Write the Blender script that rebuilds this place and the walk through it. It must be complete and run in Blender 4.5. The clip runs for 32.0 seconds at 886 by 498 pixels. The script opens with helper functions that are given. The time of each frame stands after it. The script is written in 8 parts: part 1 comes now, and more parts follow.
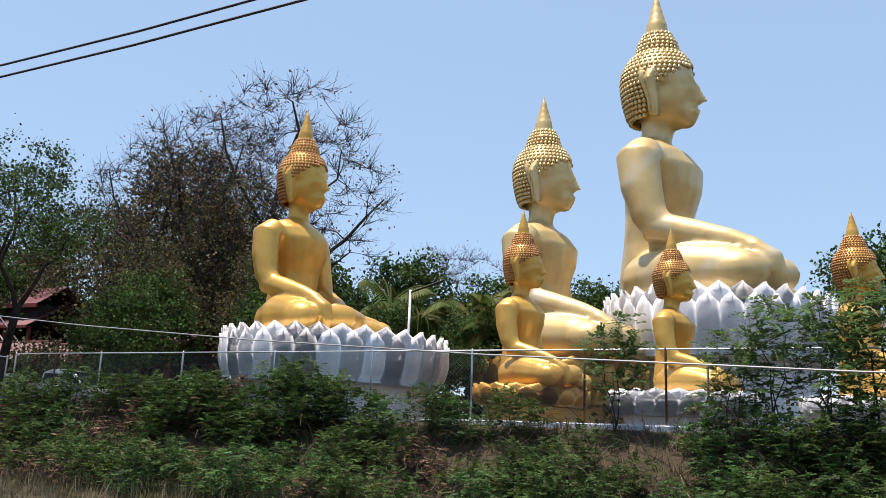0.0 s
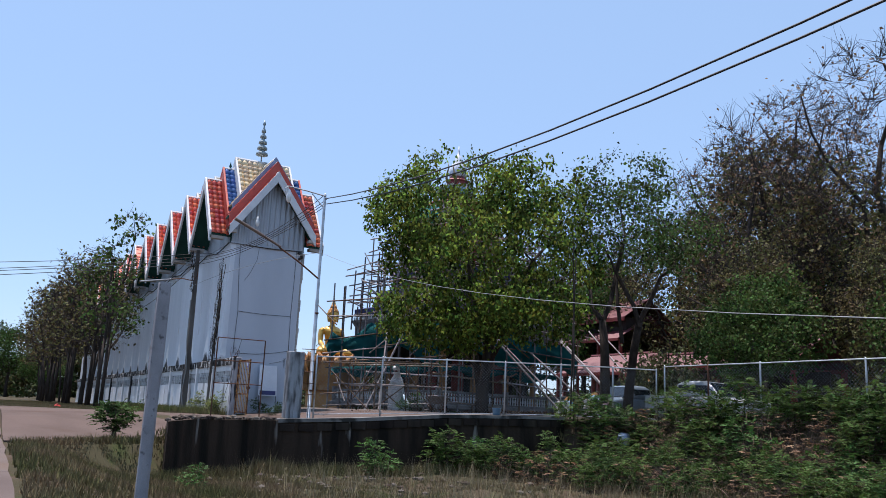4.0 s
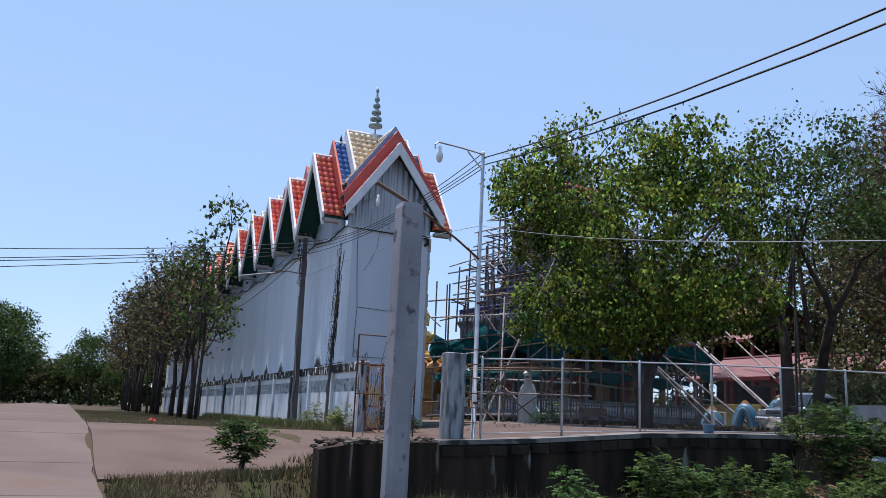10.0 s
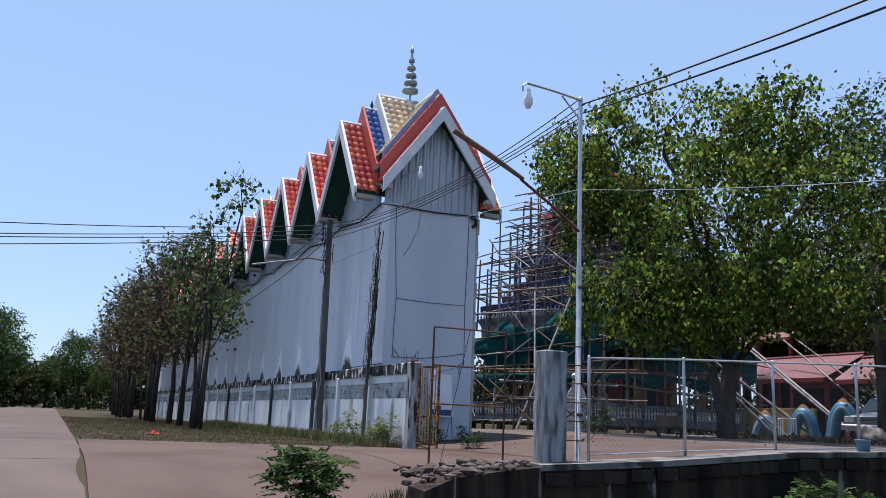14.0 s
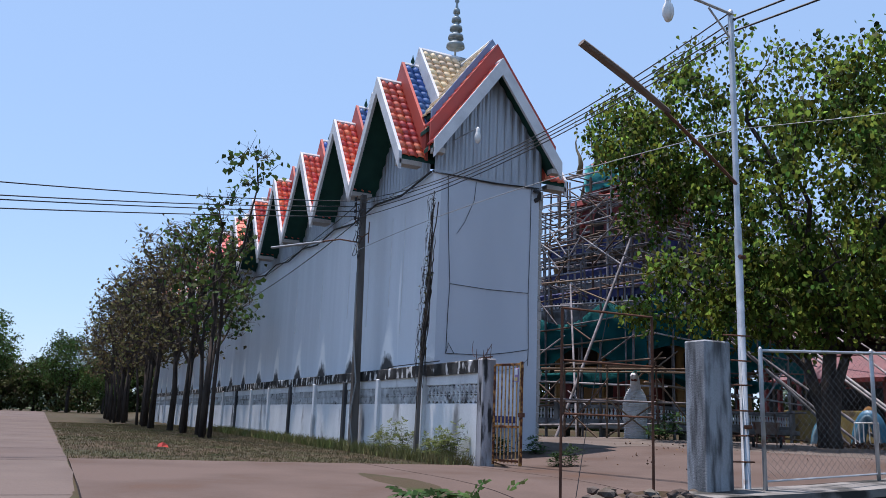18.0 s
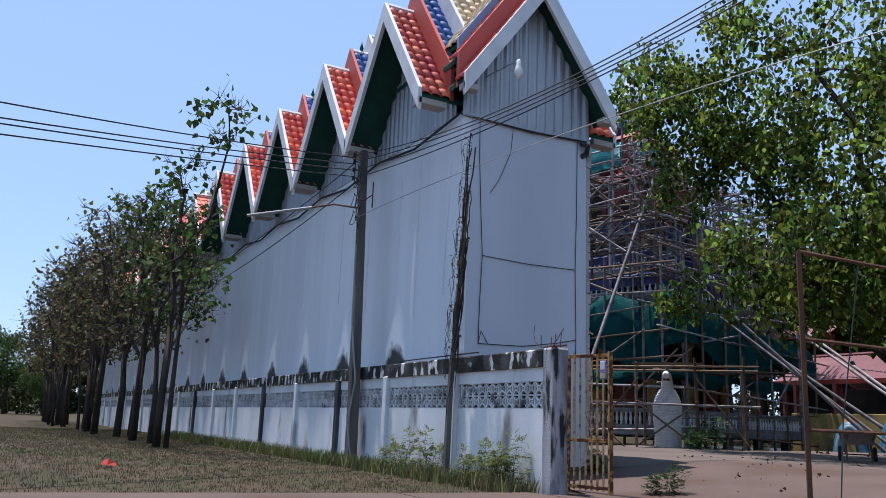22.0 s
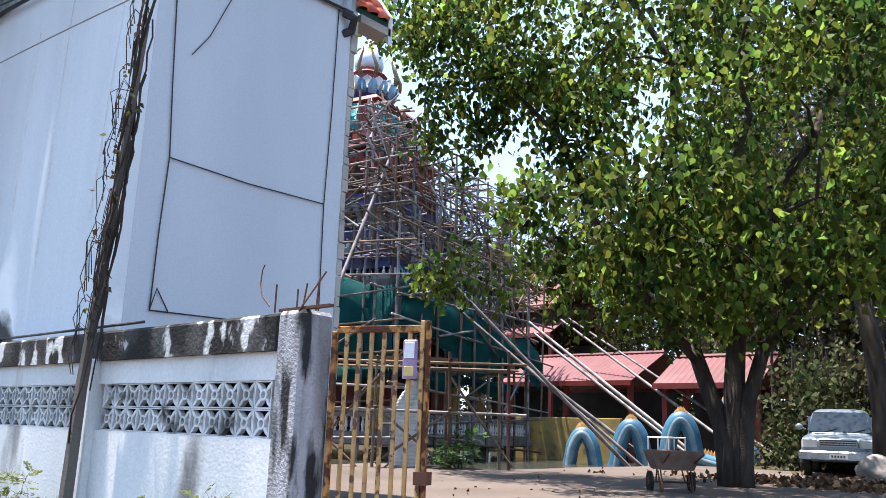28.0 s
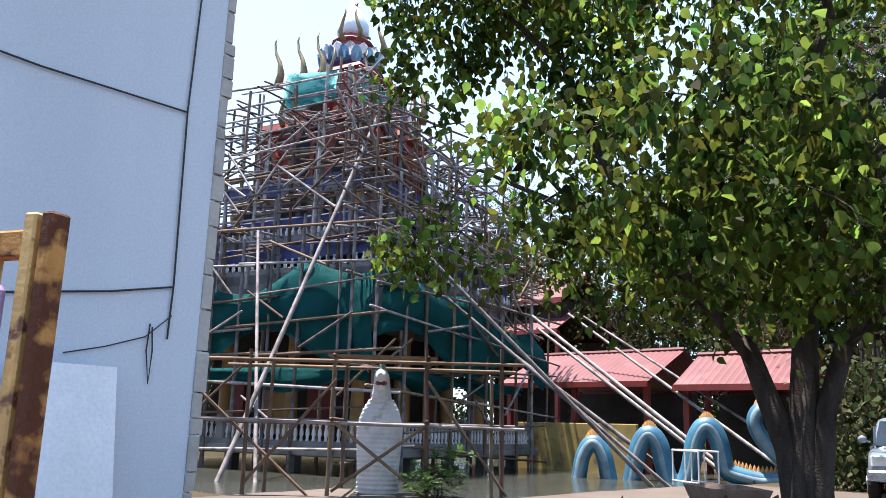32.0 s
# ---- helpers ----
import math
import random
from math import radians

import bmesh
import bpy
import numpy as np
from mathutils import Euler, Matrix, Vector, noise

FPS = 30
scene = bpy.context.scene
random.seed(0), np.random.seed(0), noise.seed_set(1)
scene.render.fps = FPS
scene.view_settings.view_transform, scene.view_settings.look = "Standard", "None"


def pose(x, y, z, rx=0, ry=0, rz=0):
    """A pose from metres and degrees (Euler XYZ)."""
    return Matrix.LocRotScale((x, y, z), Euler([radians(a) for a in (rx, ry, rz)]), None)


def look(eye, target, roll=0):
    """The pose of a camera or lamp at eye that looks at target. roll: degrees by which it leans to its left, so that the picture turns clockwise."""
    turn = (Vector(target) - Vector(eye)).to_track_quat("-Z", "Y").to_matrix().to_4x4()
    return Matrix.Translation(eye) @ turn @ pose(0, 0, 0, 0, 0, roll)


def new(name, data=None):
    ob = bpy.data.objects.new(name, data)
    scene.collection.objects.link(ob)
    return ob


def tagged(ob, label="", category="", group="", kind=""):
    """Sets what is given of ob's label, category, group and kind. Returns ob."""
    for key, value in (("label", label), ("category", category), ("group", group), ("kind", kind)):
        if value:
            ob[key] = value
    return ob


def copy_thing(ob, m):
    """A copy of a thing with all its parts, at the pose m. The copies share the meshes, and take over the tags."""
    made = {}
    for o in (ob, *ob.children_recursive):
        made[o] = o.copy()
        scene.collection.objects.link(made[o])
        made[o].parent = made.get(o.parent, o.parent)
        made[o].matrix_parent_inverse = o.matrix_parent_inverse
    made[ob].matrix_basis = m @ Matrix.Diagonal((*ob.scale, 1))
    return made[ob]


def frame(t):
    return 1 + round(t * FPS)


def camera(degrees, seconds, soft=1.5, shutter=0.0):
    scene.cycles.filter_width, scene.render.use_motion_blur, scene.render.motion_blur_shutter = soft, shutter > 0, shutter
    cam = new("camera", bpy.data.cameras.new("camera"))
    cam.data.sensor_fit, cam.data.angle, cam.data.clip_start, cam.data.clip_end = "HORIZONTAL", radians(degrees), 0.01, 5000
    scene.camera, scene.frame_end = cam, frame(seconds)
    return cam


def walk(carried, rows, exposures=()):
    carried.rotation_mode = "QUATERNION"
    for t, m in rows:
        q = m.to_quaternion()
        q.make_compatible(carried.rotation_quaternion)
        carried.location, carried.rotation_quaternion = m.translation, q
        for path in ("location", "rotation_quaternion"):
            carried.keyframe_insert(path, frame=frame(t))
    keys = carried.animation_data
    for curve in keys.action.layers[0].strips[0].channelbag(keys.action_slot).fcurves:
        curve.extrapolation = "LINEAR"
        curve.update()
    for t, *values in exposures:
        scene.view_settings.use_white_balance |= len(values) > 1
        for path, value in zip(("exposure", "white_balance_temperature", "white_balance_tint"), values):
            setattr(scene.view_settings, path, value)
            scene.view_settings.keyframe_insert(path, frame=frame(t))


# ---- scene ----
cam = camera(55.9, 32.0, soft=0.6)
METRES, EYE, TILT, LEAN, TURN = 35.0, 1.5, 0.0, 0.0, 25.6
PATH = [
    (0, (-0.014, 0.018, 1.483), (-0.871, 1.773, 1.914), 2.3),
    (0.5, (-0.492, -0.038, 1.491), (-1.45, 1.664, 1.921), 2.4),
    (1, (-0.989, -0.192, 1.501), (-2.076, 1.43, 1.931), 2.6),
    (1.5, (-1.545, -0.292, 1.552), (-2.766, 1.235, 1.974), 2.6),
    (2, (-2.115, -0.476, 1.569), (-3.473, 0.933, 1.983), 2.7),
    (2.5, (-2.684, -0.558, 1.586), (-4.174, 0.715, 1.986), 2.6),
    (3, (-3.223, -0.604, 1.598), (-4.807, 0.551, 1.996), 2.7),
    (3.5, (-3.724, -0.673, 1.632), (-5.386, 0.366, 2.028), 2.7),
    (4, (-4.234, -0.664, 1.619), (-5.964, 0.261, 2.009), 2.7),
    (4.5, (-4.698, -0.726, 1.607), (-6.467, 0.119, 2.0), 3.0),
    (6.5, (-6.875, -0.717, 1.635), (-8.671, 0.068, 2.031), 2.7),
    (7, (-7.344, -0.725, 1.622), (-9.141, 0.059, 2.02), 2.8),
    (7.5, (-7.866, -0.721, 1.658), (-9.663, 0.062, 2.056), 2.7),
    (8, (-8.391, -0.685, 1.687), (-10.188, 0.097, 2.086), 2.7),
    (8.5, (-8.918, -0.654, 1.718), (-10.717, 0.126, 2.116), 2.7),
    (9, (-9.5, -0.691, 1.743), (-11.297, 0.093, 2.139), 2.7),
    (9.5, (-10.026, -0.661, 1.748), (-11.824, 0.121, 2.145), 2.7),
    (10, (-10.623, -0.674, 1.771), (-12.421, 0.107, 2.168), 2.6),
    (10.5, (-11.194, -0.688, 1.785), (-12.99, 0.096, 2.184), 2.6),
    (11, (-11.775, -0.698, 1.777), (-13.569, 0.089, 2.178), 2.6),
    (11.5, (-12.442, -0.585, 1.824), (-14.236, 0.203, 2.223), 2.3),
    (12, (-13.003, -0.602, 1.845), (-14.795, 0.191, 2.244), 2.4),
    (12.5, (-13.58, -0.631, 1.83), (-15.369, 0.169, 2.232), 2.3),
    (13, (-14.219, -0.623, 1.876), (-16.006, 0.18, 2.279), 2.2),
    (13.5, (-14.802, -0.67, 1.938), (-16.589, 0.135, 2.34), 2.3),
    (14, (-15.321, -0.664, 1.96), (-17.107, 0.141, 2.361), 2.4),
    (14.5, (-15.878, -0.761, 1.988), (-17.663, 0.047, 2.39), 2.1),
    (16.5, (-17.894, -0.748, 2.102), (-19.674, 0.074, 2.499), 2.2),
    (17, (-18.432, -0.634, 2.157), (-20.213, 0.184, 2.551), 2.3),
    (17.5, (-19.015, -0.622, 2.078), (-20.794, 0.2, 2.479), 2.2),
    (18, (-19.569, -0.608, 2.073), (-21.346, 0.216, 2.477), 2.2),
    (18.5, (-20.128, -0.58, 2.089), (-21.904, 0.245, 2.494), 2.3),
    (19, (-20.791, -0.55, 2.069), (-22.562, 0.283, 2.482), 2.2),
    (19.5, (-21.272, -0.533, 2.071), (-23.046, 0.295, 2.482), 2.2),
    (20, (-21.771, -0.495, 2.065), (-23.543, 0.335, 2.474), 2.3),
    (20.5, (-22.4, -0.424, 2.09), (-24.172, 0.408, 2.499), 2.2),
    (21, (-23.022, -0.353, 2.124), (-24.792, 0.484, 2.532), 2.2),
    (21.5, (-23.571, -0.221, 2.138), (-25.338, 0.622, 2.547), 2.2),
    (22, (-24.168, -0.067, 2.165), (-25.894, 0.856, 2.575), 2.2),
    (22.5, (-24.749, 0.189, 2.175), (-26.397, 1.245, 2.587), 2.0),
    (23, (-25.29, 0.41, 2.185), (-26.839, 1.602, 2.607), 2.0),
    (23.5, (-25.773, 0.658, 2.222), (-27.238, 1.949, 2.653), 2.0),
    (24, (-26.253, 0.877, 2.26), (-27.656, 2.234, 2.697), 2.0),
    (24.5, (-26.744, 1.09, 2.294), (-28.108, 2.486, 2.732), 2.0),
    (25, (-27.215, 1.397, 2.324), (-28.555, 2.817, 2.758), 1.9),
    (25.5, (-27.614, 1.683, 2.336), (-28.933, 3.123, 2.767), 1.9),
    (27.5, (-29.136, 3.15, 2.498), (-30.435, 4.609, 2.928), 2.1),
    (28, (-29.568, 3.474, 2.526), (-30.866, 4.934, 2.954), 2.0),
    (28.5, (-29.985, 3.866, 2.536), (-31.281, 5.327, 2.966), 1.9),
    (29, (-30.367, 4.237, 2.601), (-31.661, 5.7, 3.03), 2.0),
    (29.5, (-30.679, 4.63, 2.675), (-31.97, 6.096, 3.105), 1.9),
    (30, (-30.876, 5.123, 2.726), (-32.165, 6.59, 3.156), 1.8),
    (30.5, (-31.078, 5.57, 2.761), (-32.366, 7.039, 3.19), 1.9),
    (31, (-31.309, 6.063, 2.788), (-32.593, 7.535, 3.216), 1.9),
    (31.5, (-31.548, 6.495, 2.826), (-32.828, 7.971, 3.256), 1.7),
    (32, (-31.784, 6.863, 2.886), (-33.095, 8.312, 3.311), 1.8),
]
walk(cam, [(t, look(eye, target, roll)) for t, eye, target, roll in PATH],
     [(0, 0.85, 6850, 17), (2, 0.84, 6400, 19), (21.5, 0.80, 6200, 20), (23, 1.0, 6150, 19), (24, 1.12, 6200, 18), (25, 1.38, 6250, 17), (27.5, 1.92, 6700, 17), (32, 2.0, 6700, 17)])

# ---- light: a hazy midday sun, high and behind the temple ----
SUN_TO = Vector((-0.20, -0.08, 0.97)).normalized()
sun_data = bpy.data.lights.new("sun", "SUN")
sun_data.energy, sun_data.angle, sun_data.color = 4.2, radians(0.6), (1.0, 0.95, 0.87)
sun = new("sun", sun_data)
sun.matrix_world = look(SUN_TO * 100, (0, 0, 0))
world = bpy.data.worlds.new("sky")
scene.world = world
world.use_nodes = True
wn = world.node_tree
sky = wn.nodes.new("ShaderNodeTexSky")
sky.sky_type, sky.sun_disc = "NISHITA", False
sky.sun_elevation = math.asin(SUN_TO.z)
sky.sun_rotation = math.atan2(SUN_TO.x, SUN_TO.y)
sky.air_density, sky.dust_density, sky.ozone_density, sky.altitude = 1.0, 0.3, 3.5, 0
# dry-season haze evens the blue out from zenith to horizon
haze = wn.nodes.new("ShaderNodeMix")
haze.data_type = "RGBA"
haze.inputs[0].default_value = 0.65
haze.inputs[7].default_value = (2.15, 3.35, 4.7, 1)
wn.links.new(sky.outputs[0], haze.inputs[6])
wn.links.new(haze.outputs[2], wn.nodes["Background"].inputs[0])
wn.nodes["Background"].inputs[1].default_value = 0.11

# ---- materials ----
def mat(name, base, other=None, rough=0.7, scale=3.0, fine=40.0, bump=0.15, metal=0.0, mix=(0.4, 0.65), vary=0.0, coat=0.0,
        stain=None, stain_scale=0.8, stain_cut=(0.55, 0.7), stretch=None, trans=0.0, island=False, spec=None, scallop=None):
    """Base colour broken by a second colour in large noise, fine grain in value and relief, optional stains and variation per piece."""
    m = bpy.data.materials.new(name)
    m.use_nodes = True
    nt = m.node_tree
    nd, lk = nt.nodes, nt.links
    b = nd["Principled BSDF"]
    geo = nd.new("ShaderNodeNewGeometry")
    src = geo.outputs["Position"]
    if stretch:
        mp = nd.new("ShaderNodeMapping")
        mp.inputs["Scale"].default_value = stretch
        lk.new(src, mp.inputs[0])
        src = mp.outputs[0]

    def noise_tex(sc, detail, vec):
        n = nd.new("ShaderNodeTexNoise")
        n.inputs["Scale"].default_value, n.inputs["Detail"].default_value = sc, detail
        lk.new(vec, n.inputs["Vector"])
        return n.outputs["Fac"]

    def ramp(fac, lo, hi):
        r = nd.new("ShaderNodeMapRange")
        r.inputs["From Min"].default_value, r.inputs["From Max"].default_value = lo, hi
        lk.new(fac, r.inputs["Value"])
        return r.outputs["Result"]

    def blend(fac, a, c, kind="MIX"):
        x = nd.new("ShaderNodeMix")
        x.data_type, x.blend_type = "RGBA", kind
        if isinstance(fac, float):
            x.inputs[0].default_value = fac
        else:
            lk.new(fac, x.inputs[0])
        for sock, v in ((x.inputs[6], a), (x.inputs[7], c)):
            if isinstance(v, tuple):
                sock.default_value = (*v, 1)
            else:
                lk.new(v, sock)
        return x.outputs[2]

    other = other or tuple(c * 0.8 for c in base)
    col = blend(ramp(noise_tex(scale, 6, src), *mix), base, other)
    grain = noise_tex(fine, 4, geo.outputs["Position"])
    dark = nd.new("ShaderNodeMapRange")
    dark.inputs["To Min"].default_value, dark.inputs["To Max"].default_value = 0.82, 1.14
    lk.new(grain, dark.inputs["Value"])
    sc = nd.new("ShaderNodeVectorMath")
    sc.operation = "SCALE"
    lk.new(col, sc.inputs[0])
    lk.new(dark.outputs[0], sc.inputs[3])
    col = sc.outputs[0]
    if stain:
        col = blend(ramp(noise_tex(stain_scale, 8, src), *stain_cut), col, stain)
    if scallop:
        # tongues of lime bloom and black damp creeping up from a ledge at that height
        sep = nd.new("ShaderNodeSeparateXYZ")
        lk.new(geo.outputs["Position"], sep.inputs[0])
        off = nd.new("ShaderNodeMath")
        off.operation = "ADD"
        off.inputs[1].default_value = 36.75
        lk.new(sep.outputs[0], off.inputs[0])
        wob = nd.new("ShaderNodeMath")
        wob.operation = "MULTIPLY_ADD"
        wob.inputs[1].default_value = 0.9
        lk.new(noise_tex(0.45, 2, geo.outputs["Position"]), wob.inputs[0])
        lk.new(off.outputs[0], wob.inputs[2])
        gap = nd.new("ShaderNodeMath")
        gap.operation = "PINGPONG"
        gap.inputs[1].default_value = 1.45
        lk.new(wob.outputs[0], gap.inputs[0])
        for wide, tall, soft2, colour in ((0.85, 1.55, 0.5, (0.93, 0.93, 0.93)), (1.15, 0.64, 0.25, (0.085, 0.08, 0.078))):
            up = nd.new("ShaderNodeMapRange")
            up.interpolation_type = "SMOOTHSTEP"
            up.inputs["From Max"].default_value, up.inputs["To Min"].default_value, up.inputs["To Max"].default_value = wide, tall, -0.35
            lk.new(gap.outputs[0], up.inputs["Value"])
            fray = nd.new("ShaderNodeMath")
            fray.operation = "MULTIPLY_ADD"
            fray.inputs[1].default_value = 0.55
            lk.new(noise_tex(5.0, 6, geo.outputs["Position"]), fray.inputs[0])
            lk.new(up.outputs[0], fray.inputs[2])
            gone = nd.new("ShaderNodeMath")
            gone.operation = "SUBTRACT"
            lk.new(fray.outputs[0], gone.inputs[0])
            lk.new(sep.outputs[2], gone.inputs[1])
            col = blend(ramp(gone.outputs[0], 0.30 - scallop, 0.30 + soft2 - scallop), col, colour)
    if vary:
        inf = nd.new("ShaderNodeObjectInfo")
        rnd = geo.outputs["Random Per Island"] if island else inf.outputs["Random"]
        hv = nd.new("ShaderNodeHueSaturation")
        for sock, lo, hi in (("Value", 1 - vary, 1 + vary), ("Hue", 0.5 - vary * 0.06, 0.5 + vary * 0.06)):
            r = nd.new("ShaderNodeMapRange")
            r.inputs["To Min"].default_value, r.inputs["To Max"].default_value = lo, hi
            lk.new(rnd, r.inputs["Value"])
            lk.new(r.outputs[0], hv.inputs[sock])
        lk.new(col, hv.inputs["Color"])
        col = hv.outputs[0]
    lk.new(col, b.inputs["Base Color"])
    rr = nd.new("ShaderNodeMapRange")
    rr.inputs["To Min"].default_value, rr.inputs["To Max"].default_value = max(0.03, rough - 0.12), min(1, rough + 0.12)
    lk.new(grain, rr.inputs["Value"])
    lk.new(rr.outputs[0], b.inputs["Roughness"])
    b.inputs["Metallic"].default_value = metal
    b.inputs["Coat Weight"].default_value = coat
    b.inputs["Specular IOR Level"].default_value = spec if spec is not None else (0.5 if rough < 0.7 else 0.12)
    if bump:
        bp = nd.new("ShaderNodeBump")
        bp.inputs["Strength"].default_value, bp.inputs["Distance"].default_value = bump, 0.02
        lk.new(grain, bp.inputs["Height"])
        lk.new(bp.outputs[0], b.inputs["Normal"])
    if trans:
        t = nd.new("ShaderNodeBsdfTranslucent")
        lk.new(col, t.inputs[0])
        mx = nd.new("ShaderNodeMixShader")
        mx.inputs[0].default_value = trans
        lk.new(b.outputs[0], mx.inputs[1])
        lk.new(t.outputs[0], mx.inputs[2])
        lk.new(mx.outputs[0], nd["Material Output"].inputs[0])
    return m


SOIL = mat("soil_and_dry_grass", (0.062, 0.044, 0.029), (0.040, 0.038, 0.020), 0.95, 0.6, 30, 0.6, stain=(0.035, 0.045, 0.016), stain_scale=1.7)
CONCRETE = mat("old_concrete", (0.42, 0.39, 0.36), (0.33, 0.31, 0.29), 0.85, 1.2, 30, 0.3, stain=(0.12, 0.11, 0.10), stain_scale=1.4, stain_cut=(0.55, 0.75))
ROADSLAB = mat("road_concrete", (0.115, 0.090, 0.080), (0.095, 0.073, 0.065), 0.9, 0.7, 25, 0.25, stain=(0.115, 0.075, 0.055), stain_scale=0.5, stain_cut=(0.58, 0.8), vary=0.08)
# damp retaining wall; also colours the hall wall foot dark as shade
DARKWALL = mat("damp_and_shade_dark_concrete", (0.048, 0.033, 0.024), (0.012, 0.010, 0.008), 0.95, 2.2, 14, 1.0, mix=(0.38, 0.62), stain=(0.22, 0.20, 0.18), stain_scale=3.4, stain_cut=(0.66, 0.74), stretch=(1, 1, 0.12))
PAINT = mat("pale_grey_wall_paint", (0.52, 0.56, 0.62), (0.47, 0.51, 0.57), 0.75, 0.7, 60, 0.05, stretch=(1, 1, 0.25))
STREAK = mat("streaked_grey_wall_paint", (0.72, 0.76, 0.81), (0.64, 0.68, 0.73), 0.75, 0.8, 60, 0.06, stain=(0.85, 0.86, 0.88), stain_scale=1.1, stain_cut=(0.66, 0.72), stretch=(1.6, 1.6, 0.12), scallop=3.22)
WHITEWASH = mat("weathered_whitewash", (0.74, 0.75, 0.76), (0.60, 0.62, 0.64), 0.85, 1.2, 40, 0.15, stain=(0.16, 0.16, 0.16), stain_scale=1.6, stain_cut=(0.60, 0.74), stretch=(1, 1, 0.35))
MOULD = mat("moulded_concrete_cap", (0.030, 0.029, 0.028), (0.14, 0.135, 0.13), 0.9, 1.6, 30, 0.5, mix=(0.45, 0.7), stain=(0.60, 0.59, 0.58), stain_scale=3.2, stain_cut=(0.54, 0.60), stretch=(1.6, 1.6, 0.8))
BARGE = mat("white_barge_paint", (0.70, 0.71, 0.73), (0.58, 0.59, 0.61), 0.7, 2.0, 50, 0.05)
BARGE_RED = mat("terracotta_barge_paint", (0.50, 0.075, 0.05), (0.42, 0.08, 0.06), 0.6, 2.0, 50, 0.05)
BARGE_BLUE = mat("grey_blue_barge_paint", (0.22, 0.30, 0.46), (0.19, 0.26, 0.40), 0.6, 2.0, 50, 0.05)
TILE_RED = mat("red_roof_tile", (0.80, 0.15, 0.085), (0.64, 0.12, 0.075), 0.4, 4, 50, 0.1, vary=0.25)
TILE_BLUE = mat("blue_roof_tile", (0.06, 0.15, 0.42), (0.05, 0.12, 0.34), 0.45, 4, 50, 0.1, vary=0.18)
TILE_YELLOW = mat("yellow_roof_tile", (0.86, 0.66, 0.42), (0.74, 0.55, 0.34), 0.5, 4, 50, 0.1, vary=0.2)
SOFFIT = mat("dark_green_soffit", (0.022, 0.075, 0.06), (0.018, 0.06, 0.05), 0.75, 2, 40, 0.1)
CORRUGATED = mat("corrugated_steel_sheet", (0.36, 0.38, 0.41), (0.28, 0.30, 0.33), 0.45, 1.5, 30, 0.1, metal=0.35, stretch=(1, 1, 0.3))
GALV = mat("galvanised_steel", (0.50, 0.52, 0.54), (0.38, 0.40, 0.42), 0.45, 4, 60, 0.1, metal=0.6, stain=(0.23, 0.12, 0.07), stain_scale=3, stain_cut=(0.66, 0.8))
RUST = mat("rusty_steel", (0.15, 0.07, 0.045), (0.09, 0.05, 0.036), 0.85, 6, 60, 0.3, metal=0.2)
YELLOWSTEEL = mat("rust_worn_yellow_paint", (0.50, 0.30, 0.10), (0.38, 0.20, 0.075), 0.6, 9, 60, 0.3, stain=(0.12, 0.045, 0.022), stain_scale=14, stain_cut=(0.55, 0.60))
RUSTYELLOW = mat("rust_eaten_yellow_paint", (0.44, 0.22, 0.07), (0.22, 0.09, 0.035), 0.7, 9, 60, 0.4, stain=(0.085, 0.032, 0.018), stain_scale=11, stain_cut=(0.44, 0.52))
GOLD = mat("gold_statue_paint", (0.68, 0.39, 0.085), (0.56, 0.31, 0.065), 0.36, 1.2, 30, 0.04, metal=0.45)
HAIR = mat("copper_gold_curls", (0.42, 0.20, 0.055), (0.30, 0.13, 0.04), 0.42, 3, 30, 0.05, metal=0.4)
GOLD_PALE = mat("faded_gold_statue_paint", (0.68, 0.49, 0.22), (0.58, 0.40, 0.16), 0.42, 0.9, 30, 0.04, metal=0.4, stain=(0.60, 0.50, 0.32), stain_scale=0.6)
LOTUSWHITE = mat("white_pedestal_paint", (0.76, 0.77, 0.80), (0.66, 0.67, 0.70), 0.7, 1.5, 40, 0.1, stain=(0.35, 0.33, 0.32), stain_scale=2, stain_cut=(0.66, 0.8))
BARK = mat("grey_brown_bark", (0.062, 0.05, 0.043), (0.032, 0.026, 0.023), 0.95, 6, 40, 0.8, stretch=(1, 1, 0.25))
LEAF = mat("bodhi_leaf", (0.166, 0.209, 0.036), (0.044, 0.078, 0.018), 0.5, 1.3, 20, 0, mix=(0.38, 0.6), vary=0.75, trans=0.72, island=True, spec=0.12)
LEAF_DARK = mat("dark_bush_leaf", (0.075, 0.115, 0.032), (0.026, 0.052, 0.015), 0.6, 1.2, 20, 0, vary=0.65, trans=0.3, island=True, spec=0.06)
LEAF_DRY = mat("dry_olive_leaf", (0.085, 0.095, 0.034), (0.115, 0.08, 0.038), 0.7, 0.7, 20, 0, vary=0.55, trans=0.3, island=True, spec=0.2)
LEAF_BROWN = mat("withered_brown_leaf", (0.23, 0.14, 0.085), (0.16, 0.10, 0.065), 0.8, 0.7, 20, 0, vary=0.4, trans=0.25, island=True, spec=0.2)
PALM = mat("palm_frond", (0.055, 0.10, 0.02), (0.12, 0.11, 0.035), 0.65, 1.0, 20, 0, vary=0.4, trans=0.25, island=True, spec=0.1)
CABLE = mat("black_cable", (0.02, 0.02, 0.022), rough=0.6, bump=0)
WIRE = mat("pale_telephone_wire", (0.28, 0.29, 0.29), rough=0.5, bump=0)
WOODPOLE = mat("weathered_concrete_pole", (0.145, 0.13, 0.118), (0.085, 0.075, 0.068), 0.9, 4, 40, 0.4, stretch=(1, 1, 0.2))
